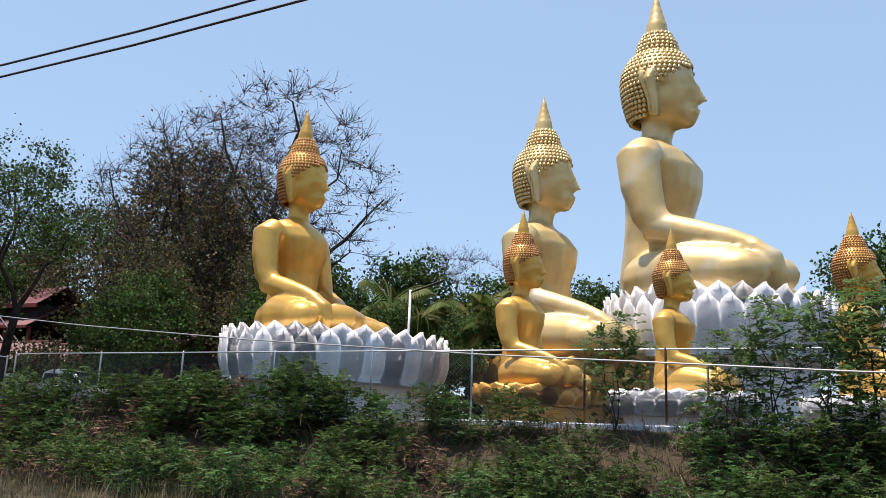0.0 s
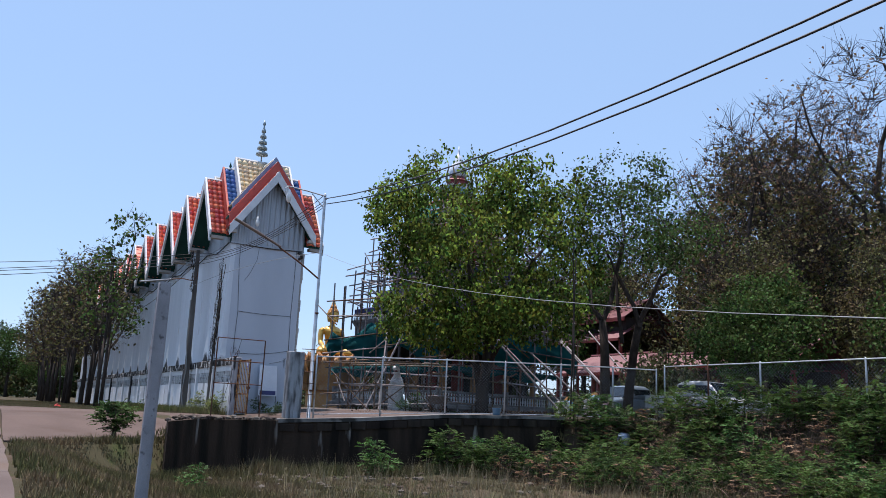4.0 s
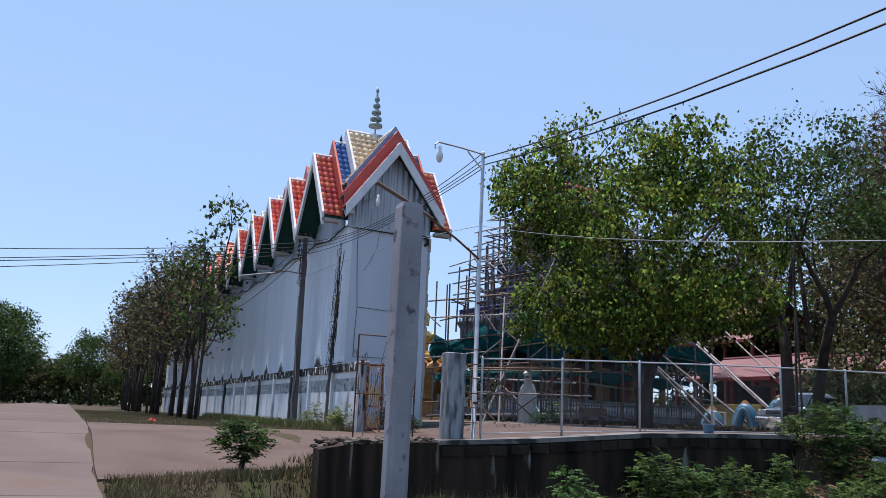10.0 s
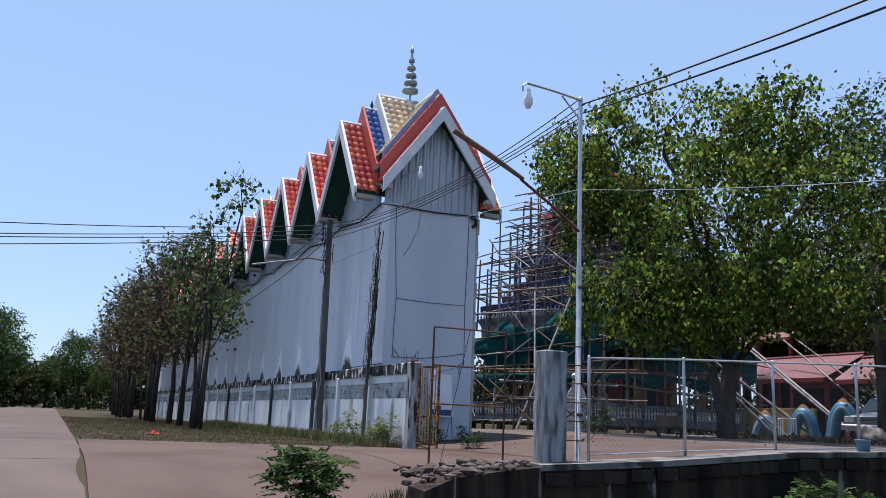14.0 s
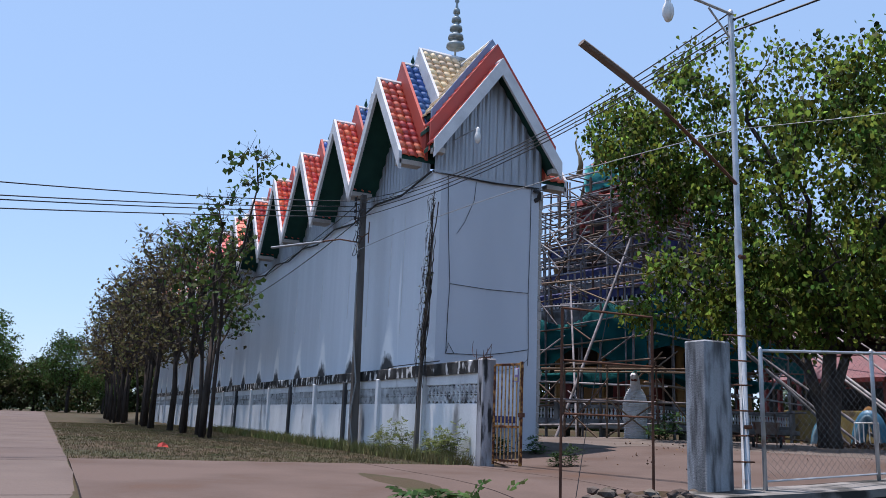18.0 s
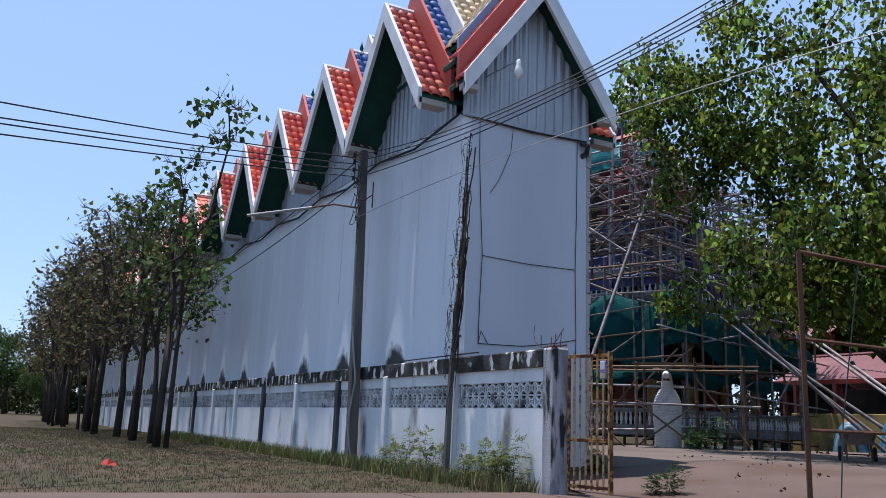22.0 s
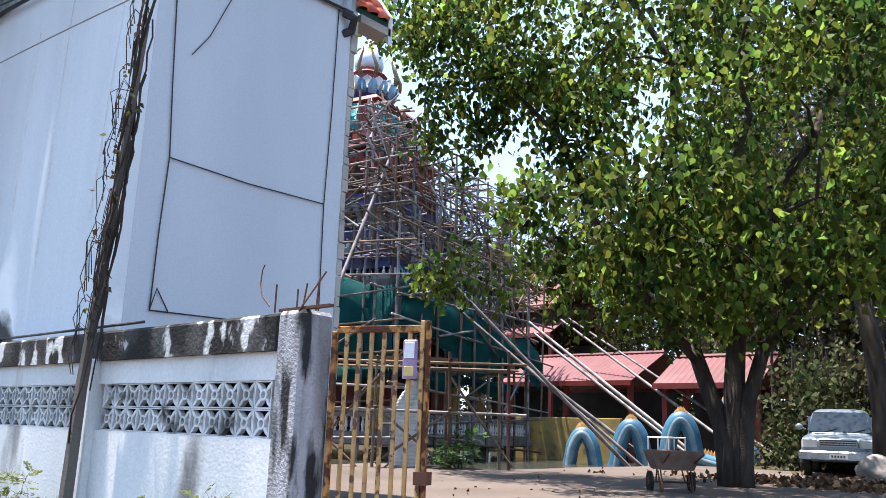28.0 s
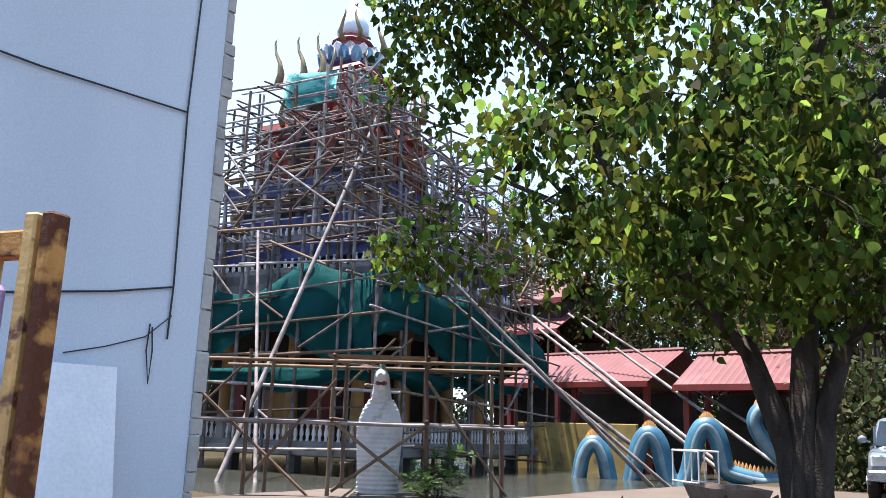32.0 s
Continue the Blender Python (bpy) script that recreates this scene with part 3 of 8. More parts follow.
def gable_roof(parent, ridge_dir, at, y_in, detail, corner=False, north=False):
    """Three stepped tiers. ridge_dir 'y': a side gable whose outer end faces -y at x = at; 'x': the end gable facing +x."""
    def P(s, l, z):
        # s across, l inward from the outer edge
        if ridge_dir == "x":
            return (-37.15 - l, at + s, z)
        return (at + s, 11.44 - l if north else 6.6 + l, z)
    if ridge_dir == "y":
        tiers = ((0.0, 0.70, 0.0, TILE_RED, BARGE), (0.70, 1.2, 0.6, TILE_BLUE, BARGE_RED), (1.2, y_in, 1.14, TILE_YELLOW, BARGE))
        half, rise, foot = HALF, RISE, FOOT
    else:
        tiers = ((0.0, 0.32, 0.0, TILE_RED, BARGE), (0.32, 0.62, 0.52, TILE_RED, BARGE_RED), (0.62, y_in, 0.78, TILE_YELLOW, BARGE_BLUE))
        half, rise, foot = 1.8, 2.48, 8.66
    for n, (l0, l1, dz, tile, barge) in enumerate(tiers):
        za = foot + rise + dz
        th = 0.10
        full = half
        # deck with dark underside
        for sgn in (-1, 1):
            half = full
            if n and ridge_dir == "x":
                half = 1.95 - l0 * 0.5 if sgn < 0 else 1.8
            elif n == 2 and corner and sgn > 0:
                half = 2.6 - l0 * 0.5
            drop = rise * half / full
            zf = za - drop
            bm = B()
            loft(bm, [[P(sgn * half, l, zf - th), P(0, l, za - th), P(0, l, za), P(sgn * half, l, zf)] for l in (l0 + 0.05, l1 + 0.35)])
            bmesh.ops.recalc_face_normals(bm, faces=bm.faces)
            part("roof_deck", bm, SOFFIT, parent)
            # barge board
            bm = B()
            h = 0.34 if n == 0 else 0.62
            loft(bm, [[P(s, l0 - 0.03, z - h), P(s, l0 + 0.05, z - h), P(s, l0 + 0.05, z + 0.12), P(s, l0 - 0.03, z + 0.12)]
                      for s, z in ((sgn * (half + 0.02), zf - 0.02), (0, za))])
            bmesh.ops.recalc_face_normals(bm, faces=bm.faces)
            part("barge_board", bm, barge, parent)
            # fascia under the eave's foot
            if n == 0:
                bm = B()
                p, q = P(sgn * (half - 0.28), l0, zf - 0.2), P(sgn * (half + 0.02), l1 - 0.1, zf - 0.02)
                box(bm, min(p[0], q[0]), min(p[1], q[1]), zf - 0.22, max(p[0], q[0]), max(p[1], q[1]), zf - 0.1)
                part("eave_board", bm, CONCRETE, parent)
            visible = sgn > 0 if ridge_dir == "y" else True
            cols = max(2, round((l1 - l0) / 0.24))
            if n == 2:
                l1v = min(l1, l0 + 1.2)
                cols = 5
            else:
                l1v = l1
            rows = max(3, round(11 * drop / rise))
            if visible and detail:
                tiled_slope("roof_tile", P(sgn * half, l0 + 0.05, zf), P(sgn * half, l1v, zf), P(0, l1v, za), P(0, l0 + 0.05, za), tile, parent, rows, cols)
            else:
                bm = B()
                for j in range(rows):
                    f0, f1 = j / rows, (j + 1.05) / rows
                    q = [P(sgn * half * (1 - f), l, zf + drop * f + e) for f, e in ((f0, 0.05), (f1, 0.015)) for l in (l0 + 0.05, l1v)]
                    vs = [bm.verts.new(v) for v in (q[0], q[1], q[3], q[2])]
                    bm.faces.new(vs)
                    lo = [bm.verts.new(P(sgn * half * (1 - f0), l, zf + drop * f0)) for l in (l0 + 0.05, l1v)]
                    bm.faces.new((vs[0], vs[1], lo[1], lo[0]))
                bmesh.ops.recalc_face_normals(bm, faces=bm.faces)
                part("tile_course", bm, tile, parent)
        half = full
        # ridge cap
        bm = B()
        tube(bm, [P(0, l0 + 0.05, za + 0.05), P(0, l1, za + 0.05)], 0.07, 6)
        part("ridge_cap", bm, BARGE, parent)


hall = thing("gabled_hall", (0, 0, 0), "long narrow pale grey hall with stepped red and blue gables", "building")
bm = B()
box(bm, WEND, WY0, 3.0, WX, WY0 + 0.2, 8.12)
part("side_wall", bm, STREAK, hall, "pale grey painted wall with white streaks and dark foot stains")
# lower wall coloured dark to stand for shade behind the screen blocks
bm = B()
box(bm, WEND, WY0, 1.0, WX, WY0 + 0.2, 3.0)
part("wall_foot", bm, DARKWALL, hall, "hall wall foot coloured dark as shade behind the screen blocks")
bm = B()
box(bm, WX - 0.2, WY0 + 0.2, 1.0, WX + 0.003, WY1, 8.12)
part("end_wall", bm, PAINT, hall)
bm = B()
box(bm, WEND, WY1 - 0.2, 1.0, WX - 0.2, WY1 - 0.003, 8.12)
part("rear_wall", bm, PAINT, hall)
bm = B()
box(bm, WEND - 0.2, WY0, 1.0, WEND, WY1, 8.12)
part("far_wall", bm, PAINT, hall)
rag = random.Random(19)
z = 1.2
while z < 8.0:
    h = rag.uniform(0.10, 0.34)
    bm = B()
    w, d = rag.uniform(0.01, 0.05), rag.uniform(0.0, 0.05)
    rbox(bm, WX - 0.16, WY1 - 0.05, z, WX + 0.012 + w * 0.5, WY1 + 0.02 + d, z + h - 0.012, 0.012)
    part("rough_corner", bm, CONCRETE, hall, "ragged unplastered concrete corner edge")
    z += h


def corrugated(a, b, foot, top_of, parent):
    """A ribbed sheet from a to b along one axis, its top edge given by a function of the way along."""
    a, b = Vector(a), Vector(b)
    n = int((b - a).length / 0.055)
    d = (b - a).normalized()
    out = Vector((d.y, -d.x, 0))
    bm = B()
    prev = None
    for i in range(n + 1):
        s = (b - a).length * i / n
        k = i % 4
        off = 0.035 if k in (1, 2) else 0.0
        p = a + d * s + out * off
        v = (bm.verts.new((p.x, p.y, foot)), bm.verts.new((p.x, p.y, max(foot + 0.01, top_of(s)))))
        if prev:
            bm.faces.new((prev[0], v[0], v[1], prev[1]))
        prev = v
    bmesh.ops.recalc_face_normals(bm, faces=bm.faces)
    bmesh.ops.solidify(bm, geom=bm.faces[:], thickness=0.012)
    return part("corrugated_panel", bm, CORRUGATED, parent, "grey corrugated steel sheet under the gable")


for k in range(14):
    gx = GX0 - k * GAB
    gable_roof(hall, "y", gx, 2.6, k < 5, k == 0)
    corrugated((gx - HALF, WY0 - 0.01, 0), (gx + HALF, WY0 - 0.01, 0), 8.1, lambda s: FOOT - 0.12 + RISE * (1 - abs(s - HALF) / HALF), hall)
gable_roof(hall, "x", 9.03, 4.6, True)
gable_roof(hall, "y", GX0, 2.4, True, north=True)
corrugated((WX + 0.01, WY0, 0), (WX + 0.01, WY1, 0), 8.1, lambda s: 8.5 + 2.48 * (1 - abs(s - 1.59) / 1.8), hall)
bm = B()
box(bm, WX - 0.02, WY0 - 0.02, 8.06, WX + 0.05, WY1 + 0.02, 8.14)
part("flashing", bm, CORRUGATED, hall)

# five-tier parasol finial on the ridge
bm = B()
prof = [(0.03, 12.0), (0.03, 12.62)]
for k in range(5):
    r, z = 0.27 - k * 0.042, 12.66 + k * 0.27
    prof += [(r, z), (r * 0.96, z + 0.10), (r * 0.45, z + 0.17), (r * 0.35, z + 0.26)]
prof += [(0.03, 14.05), (0.07, 14.12), (0.05, 14.2), (0.01, 14.32)]
lathe(bm, prof, 16, -39.9, 8.97)
part("parasol_finial", bm, mat("dull_silver_finial", (0.30, 0.36, 0.38), rough=0.5, metal=0.3), hall, "tiered grey parasol finial on the ridge", smooth=True)
for k in range(0, 10):
    bm = B()
    gx = GX0 - k * GAB
    lathe(bm, [(0.04, 11.6), (0.07, 11.68), (0.035, 11.78), (0.06, 11.86), (0.02, 11.98), (0.008, 12.06)], 8, gx, 7.6)
    part("ridge_finial", bm, SOFFIT, hall, smooth=True)

# lime runs down the side wall
LIME = mat("white_lime_bloom", (0.80, 0.81, 0.82), (0.72, 0.73, 0.75), 0.85, 4, 40, 0.05)
dr = random.Random(6)
for x, z0, z1, lean in ((-37.95, 4.6, 7.2, 0.5), (-39.3, 4.2, 7.6, 0.15), (-40.2, 5.0, 7.4, 0.1), (-41.9, 4.6, 6.6, 0.0), (-43.6, 5.0, 7.5, 0.05), (-46.4, 4.8, 7.0, 0.05), (-49.5, 5, 7.2, 0.05)):
    bm = B()
    tube(bm, [(x - lean * (1 - i / 8) * 0.4 + dr.uniform(-0.012, 0.012), WY0 - 0.001, z0 + (z1 - z0) * i / 8) for i in range(9)], [0.022 * (1 - 0.6 * i / 8) for i in range(9)], 4, flat=0.12)
    part("lime_run", bm, LIME, hall)

# ---- perimeter wall of screen blocks along the verge ----
wall = thing("perimeter_wall", (0, 0, 0), "weathered whitewashed wall with two courses of pierced screen blocks", "wall")
COLS = [-34.18, -36.93, -39.72, -42.35, -45.27, -48.19, -51.2] + [-51.2 - 2.95 * k for k in range(1, 14)]
PW_Z, BLK0, CAP0, CAP1 = 0.9, 2.44, 3.04, 3.30


# near-black stand-in for the shade inside the block holes
HOLESHADE = mat("painted_hole_shade", (0.014, 0.014, 0.015), (0.025, 0.025, 0.026), 0.95, 3, 40, 0.2)
SOOTY = mat("damp_blackened_paint", (0.05, 0.05, 0.052), (0.12, 0.12, 0.125), 0.9, 2, 40, 0.2, mix=(0.5, 0.7), stretch=(1, 1, 0.4))
BLOCKWASH = mat("grimy_whitewash", (0.66, 0.67, 0.68), (0.46, 0.47, 0.48), 0.9, 4, 50, 0.2, stain=(0.10, 0.10, 0.10), stain_scale=5, stain_cut=(0.55, 0.72), vary=0.15)


def screen_block():
    """A pierced block 0.2 square: rim, diagonal arms and a ring round a small hole."""
    bm = B()
    s, t, w = 0.098, 0.026, 0.010
    for x0, z0, x1, z1 in ((-s, -s, s, -s + w), (-s, s - w, s, s), (-s, -s + w, -s + w, s - w), (s - w, -s + w, s, s - w)):
        box(bm, x0, -t, z0, x1, t, z1)
    for a in (45, 135, 225, 315):
        c, q = math.cos(radians(a)), math.sin(radians(a))
        loft(bm, [[(c * r - q * h, y, q * r + c * h) for h, y in ((-w_, -t * 0.8), (w_, -t * 0.8), (w_, t * 0.8), (-w_, t * 0.8))] for r, w_ in ((0.040, 0.010), (0.080, 0.014), (0.125, 0.006))])
    n = 10
    ring = [[(r * math.cos(2 * math.pi * k / n), y, r * math.sin(2 * math.pi * k / n)) for r, y in ((0.026, -t), (0.043, -t), (0.043, t), (0.026, t))] for k in range(n)]
    vs = [[bm.verts.new(p) for p in r] for r in ring]
    for k in range(n):
        for i in range(4):
            bm.faces.new((vs[k][i], vs[k][(i + 1) % 4], vs[(k + 1) % n][(i + 1) % 4], vs[(k + 1) % n][i]))
    bmesh.ops.recalc_face_normals(bm, faces=bm.faces)
    return mesh_of(bm, "screen_block", BLOCKWASH)


block_mesh = screen_block()
for n, (xa, xb) in enumerate(zip(COLS, COLS[1:])):
    a, b = xa - 0.09, xb + 0.09
    bm = B()
    box(bm, b, 7.11, PW_Z, a, 7.21, BLK0)
    part("wall_panel", bm, WHITEWASH, wall)
    bm = B()
    box(bm, b, 7.11, BLK0 + 0.4, a, 7.21, CAP0)
    part("wall_panel", bm, WHITEWASH, wall)
    # strip added behind the blocks, coloured black as shade in the holes
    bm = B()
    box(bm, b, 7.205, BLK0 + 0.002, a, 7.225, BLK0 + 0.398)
    part("wall_backing", bm, HOLESHADE, wall, "black strip added to paint the shade in the block holes")
    cols = int((a - b) / 0.2)
    pad = (a - b - cols * 0.2) / 2
    if n < 10:
        for i in range(cols):
            for j in range(2):
                again("screen_block", block_mesh, wall, Matrix.Translation((b + pad + 0.1 + i * 0.2, 7.145, BLK0 + 0.1 + 0.2 * j)))
    else:
        bm = B()
        for j in range(3):
            box(bm, b, 7.12, BLK0 + 0.2 * j - 0.015, a, 7.2, BLK0 + 0.2 * j + 0.015)
        for i in range(cols + 1):
            box(bm, b + pad + i * 0.2 - 0.015, 7.13, BLK0, b + pad + i * 0.2 + 0.015, 7.19, BLK0 + 0.4)
        part("screen_course", bm, WHITEWASH, wall)
    # cap reaches back to the hall wall to keep light out of the gap
    bm = B()
    rbox(bm, b - 0.18, 7.06, CAP0, a, 7.43, CAP1, 0.02)
    part("cap_beam", bm, MOULD, wall, "mould-blackened concrete capping beam")
    if n:
        bm = B()
        dark_one = n in (3, 5, 8, 11)
        rbox(bm, xa - 0.09, 7.03, PW_Z, xa + 0.09, 7.24, CAP0 + 0.02, 0.015)
        part("pillar", bm, SOOTY if dark_one else WHITEWASH, wall, "pillar blackened by damp" if dark_one else "")
bm = B()
rbox(bm, -34.27, 7.05, 1.0, -33.98, 7.33, 3.31, 0.03)
part("gate_post", bm, mat("rough_grey_post", (0.40, 0.40, 0.42), (0.22, 0.22, 0.23), 0.9, 5, 40, 0.8, stain=(0.035, 0.035, 0.035), stain_scale=7, stain_cut=(0.50, 0.60), stretch=(1, 1, 0.22)), wall, "rough grey concrete gate post")
for dx, dy, h, lean in ((-0.12, -0.1, 0.2, 0), (-0.05, 0.08, 0.24, 0.02), (0.02, -0.02, 0.16, 0), (0.08, 0.1, 0.26, 0.01), (0.12, -0.08, 0.3, 0.12)):
    bm = B()
    tube(bm, [(-34.17 + dx, 7.14 + dy, 3.3), (-34.17 + dx + lean, 7.14 + dy + lean, 3.34 + h * 0.8)], 0.007, 6)
    part("reinforcing_bar", bm, RUST, wall)
bm = B()
tube(bm, [(-34.3, 7.0, 3.34), (-34.42, 7.02, 3.42), (-34.48, 7.04, 3.52), (-34.47, 7.04, 3.62), (-34.46, 7.05, 3.66)], 0.005, 5)
part("bent_wire", bm, RUST, wall)
bm = B()
box(bm, -34.30, 7.08, 3.312, -33.76, 7.12, 3.332)
part("angle_iron", bm, RUST, wall)
bm = B()
tube(bm, [(-36.2, 7.12, 3.36), (-39.2, 7.13, 3.35), (-39.3, 7.13, 3.3)], 0.013, 6)
part("conduit", bm, CABLE, wall)

# ---- yellow steel gate, folded open ----
gate = thing("steel_gate", (-33.86, 7.20, 1.3), "open rust-worn yellow steel gate with upright bars", "gate", rz=20)
GL, GZ = 0.73, 1.925
def bar(x, w, z0, z1, name, d=0.035, paint=YELLOWSTEEL):
    bm = B()
    rbox(bm, x - w / 2, -d / 2, z0, x + w / 2, d / 2, z1, 0.004)
    part(name, bm, paint, gate)
bar(0.03, 0.036, 0.02, GZ - 0.06, "stile", 0.04, RUSTYELLOW)
bar(GL - 0.055, 0.028, 0.02, GZ, "stile", 0.048)
bar(GL - 0.02, 0.024, 0.02, GZ, "stile", 0.044, RUSTYELLOW)
for k in range(6):
    bar(0.12 + k * 0.092, 0.028, 0.06, GZ - 0.05, "bar", 0.02)
for z in (0.1, 0.72, GZ - 0.05):
    bm = B()
    rbox(bm, 0.05, -0.02, z - 0.022, GL - 0.05, 0.02, z + 0.022, 0.004)
    part("rail", bm, RUSTYELLOW, gate)
bm = B()
rbox(bm, 0.55, -0.045, 1.55, 0.65, -0.02, 1.80, 0.01)
lockplate = part("notice_plate", bm, mat("mauve_plate", (0.30, 0.20, 0.36), (0.24, 0.16, 0.30), 0.5), gate, "mauve notice plate tied to the bars")
bm = B()
rbox(bm, 0.565, -0.052, 1.68, 0.635, -0.046, 1.785, 0.004)
part("paper_note", bm, LOTUSWHITE, lockplate, "white paper note")
bm = B()
rbox(bm, 0.565, -0.052, 1.565, 0.635, -0.046, 1.63, 0.004)
part("paper_note", bm, mat("yellow_paper", (0.6, 0.46, 0.2), rough=0.7), lockplate)
bm = B()
box(bm, 0.66, -0.05, 0.9, 0.745, 0.05, 0.98)
part("latch", bm, RUST, gate)
# ---- concrete pillar, lamp post and rusty frame at the drive ----
bm = B()
rbox(bm, -28.46, 7.17, 0.9, -28.06, 7.62, 3.26, 0.02)
tagged(part("concrete_pillar", bm, mat("stained_pillar_concrete", (0.32, 0.34, 0.36), (0.22, 0.23, 0.24), 0.9, 3, 40, 0.4, stain=(0.075, 0.077, 0.08), stain_scale=6, stain_cut=(0.46, 0.66), stretch=(1.2, 1.2, 0.22))),
       "tall concrete pillar streaked black, beside the drive", "pillar")

lampost = thing("lamp_post", (-28.12, 7.88, 1.25), "tall grey steel lamp post with a bare bulb arm", "street lamp")
bm = B()
lathe(bm, [(0.075, 0), (0.075, 0.05), (0.055, 0.06), (0.052, 3.6), (0.042, 3.65), (0.042, 6.88), (0.03, 6.92)], 10)
part("pole", bm, GALV, lampost, smooth=True)
bm = B()
tube(bm, [(0.03, 0.02, 6.84), (0.0, -0.6, 6.92), (-0.03, -1.18, 6.97), (-0.04, -1.26, 6.9), (-0.04, -1.25, 6.80)], 0.022, 6)
tube(bm, [(0.0, 0.0, 6.45), (0.0, -0.42, 6.86)], 0.016, 6)
part("arm", bm, GALV, lampost)
bm = B()
lathe(bm, [(0.02, 6.88), (0.045, 6.84), (0.045, 6.76), (0.06, 6.73), (0.085, 6.66), (0.085, 6.58), (0.05, 6.49), (0.01, 6.46)], 12, -0.03, -1.14)
part("bulb", bm, LAMPGLASS, lampost, "white bulb under a dark cap", smooth=True)
bm = B()
tube(bm, [(0.02, -0.02, 4.25), (0.05, -0.65, 4.66), (0.12, -1.35, 5.03)], 0.026, 6)
tubearm = part("tube_arm", bm, RUST, lampost, "brown steel arm")
bm = B()
tube(bm, [(0.12, -1.3, 5.04), (0.16, -2.05, 5.38), (0.18, -2.75, 5.68)], [0.05, 0.075, 0.07], 8, flat=0.6)
part("tube_housing", bm, mat("brown_lamp_housing", (0.16, 0.12, 0.10), rough=0.6), tubearm, "weathered fluorescent lamp housing")
for z in (0.9, 3.2):
    bm = B()
    tube(bm, [(0.06, -0.05, z), (0.06, 0.05, z)], 0.03, 6)
    part("clamp", bm, RUST, lampost)

for k in range(6):
    bm = B()
    tube(bm, [(0.03, -0.36, 0.45 + k * 0.33), (0.05, 0.1, 0.45 + k * 0.33 + 0.01 * (k % 2))], 0.012, 6)
    part("rung", bm, RUST, lampost, "rusty rung")
fr = thing("goal_frame", (-28.22, 5.73, 1.0), "thin rusty open steel frame standing on the drive edge", "frame")
for y in (-0.68, 0.70):
    bm = B()
    tube(bm, [(0, y, 0.0 if y > 0 else -0.15), (0.01, y, 2.5)], 0.019, 6)
    part("post", bm, RUST, fr)
for z in (2.5, 1.86, 1.22):
    bm = B()
    tube(bm, [(0.012, -0.68, z), (0.012, 0.70, z)], 0.015, 6)
    part("crossbar", bm, RUST, fr)
bm = B()
tube(bm, [(0.01, 0.0, 2.5), (-0.02, -0.25, 1.3), (0.1, -0.6, -0.15)], 0.006, 4)
part("slack_wire", bm, CABLE, fr)

# ---- chain-link fences ----
MESHWIRE = mat("chain_link_wire", (0.30, 0.31, 0.33), rough=0.5, metal=0.5, bump=0)


def fence_run(name, posts, h, label, rusty=(), mesh=True, base=None, step=0.11):
    fx, fy = posts[0]
    zb = base or (lambda x, y: yard_z(-30, y) + 0.02)
    f = thing(name, (fx, fy, zb(fx, fy)), label, "fence")
    z0 = zb(fx, fy)
    L = [Vector((x - fx, y - fy, zb(x, y) - z0)) for x, y in posts]
    for i, p in enumerate(L):
        bm = B()
        r = 0.028
        lathe(bm, [(r, -0.15), (r, h + 0.02), (r * 0.5, h + 0.05)], 8)
        post = part("post", bm, RUST if i in rusty else GALV, f, "rusty post" if i in rusty else "", True)
        post.location = p
    for a, b in zip(L, L[1:]):
        d = b - a
        for z in (h, 0.06):
            bm = B()
            tube(bm, [a + Vector((0, 0, z)), b + Vector((0, 0, z))], 0.022 if z > 1 else 0.015, 6)
            part("rail", bm, GALV, f)
        if mesh:
            n = int(d.length / step)
            m = int(h / step)
            bm = B()
            for k in range(-m, n):
                for sg in (1, -1):
                    u0, u1 = (k * step, (k + m) * step)
                    za, zz = (0.06, m * step)
                    if u0 < 0:
                        za += -u0
                        u0 = 0
                    if u1 > d.length:
                        zz -= u1 - d.length
                        u1 = d.length
                    if zz <= za or u1 <= u0:
                        continue
                    p = a + d * (u0 / d.length)
                    q = a + d * (u1 / d.length)
                    p.z += za if sg > 0 else h - za
                    q.z += zz if sg > 0 else h - zz
                    w = 0.0022
                    o = Vector((0, 0, w))
                    vs = [bm.verts.new(v) for v in (p - o, q - o, q + o, p + o)]
                    bm.faces.new(vs)
            part("chain_link", bm, MESHWIRE, f, "thin diamond wire netting")
    return f


side = [(-27.84, 7.92), (-27.84, 10.05), (-27.85, 12.3), (-27.65, 14.4), (-27.3, 16.4), (-26.9, 18.3), (-26.5, 19.9)]
fence_run("side_fence", side, 1.74, "grey galvanised chain-link fence along the retaining wall", base=lambda x, y: 1.76 - 0.0024 * (20 - y) ** 2)
front = [(-26.2, 20.0), (-24.2, 20.0), (-22.1, 20.0), (-18.6, 20.0), (-15.1, 20.0), (-11.8, 20.0), (-8.8, 20.0), (-5.8, 20.0), (-3.85, 20.0), (-2.9, 20.0), (0.2, 20.0), (3.2, 20.0), (6.2, 20.0)]
fence_run("front_fence", front, 1.86, "chain-link fence before the statues, some posts rusty", rusty=(1, 7, 8), base=lambda x, y: 1.76)
bm = B()
rbox(bm, -9.6, 19.85, 1.55, 6.5, 20.12, 1.86, 0.03)
solid("kerb_beam", bm, mat("faded_blue_kerb", (0.55, 0.60, 0.68), (0.46, 0.50, 0.58), 0.8, 2, 40, 0.2), "pale blue painted concrete kerb under the fence", "kerb")
bp = thing("bamboo_pole", (-26.95, 16.55, 1.6), "slender upright bamboo pole tied to the fence", "pole")
bm = B()
tube(bm, [(0, 0, 0), (0.02, 0.05, 3.0), (0.05, 0.1, 5.5)], [0.035, 0.03, 0.018], 7)
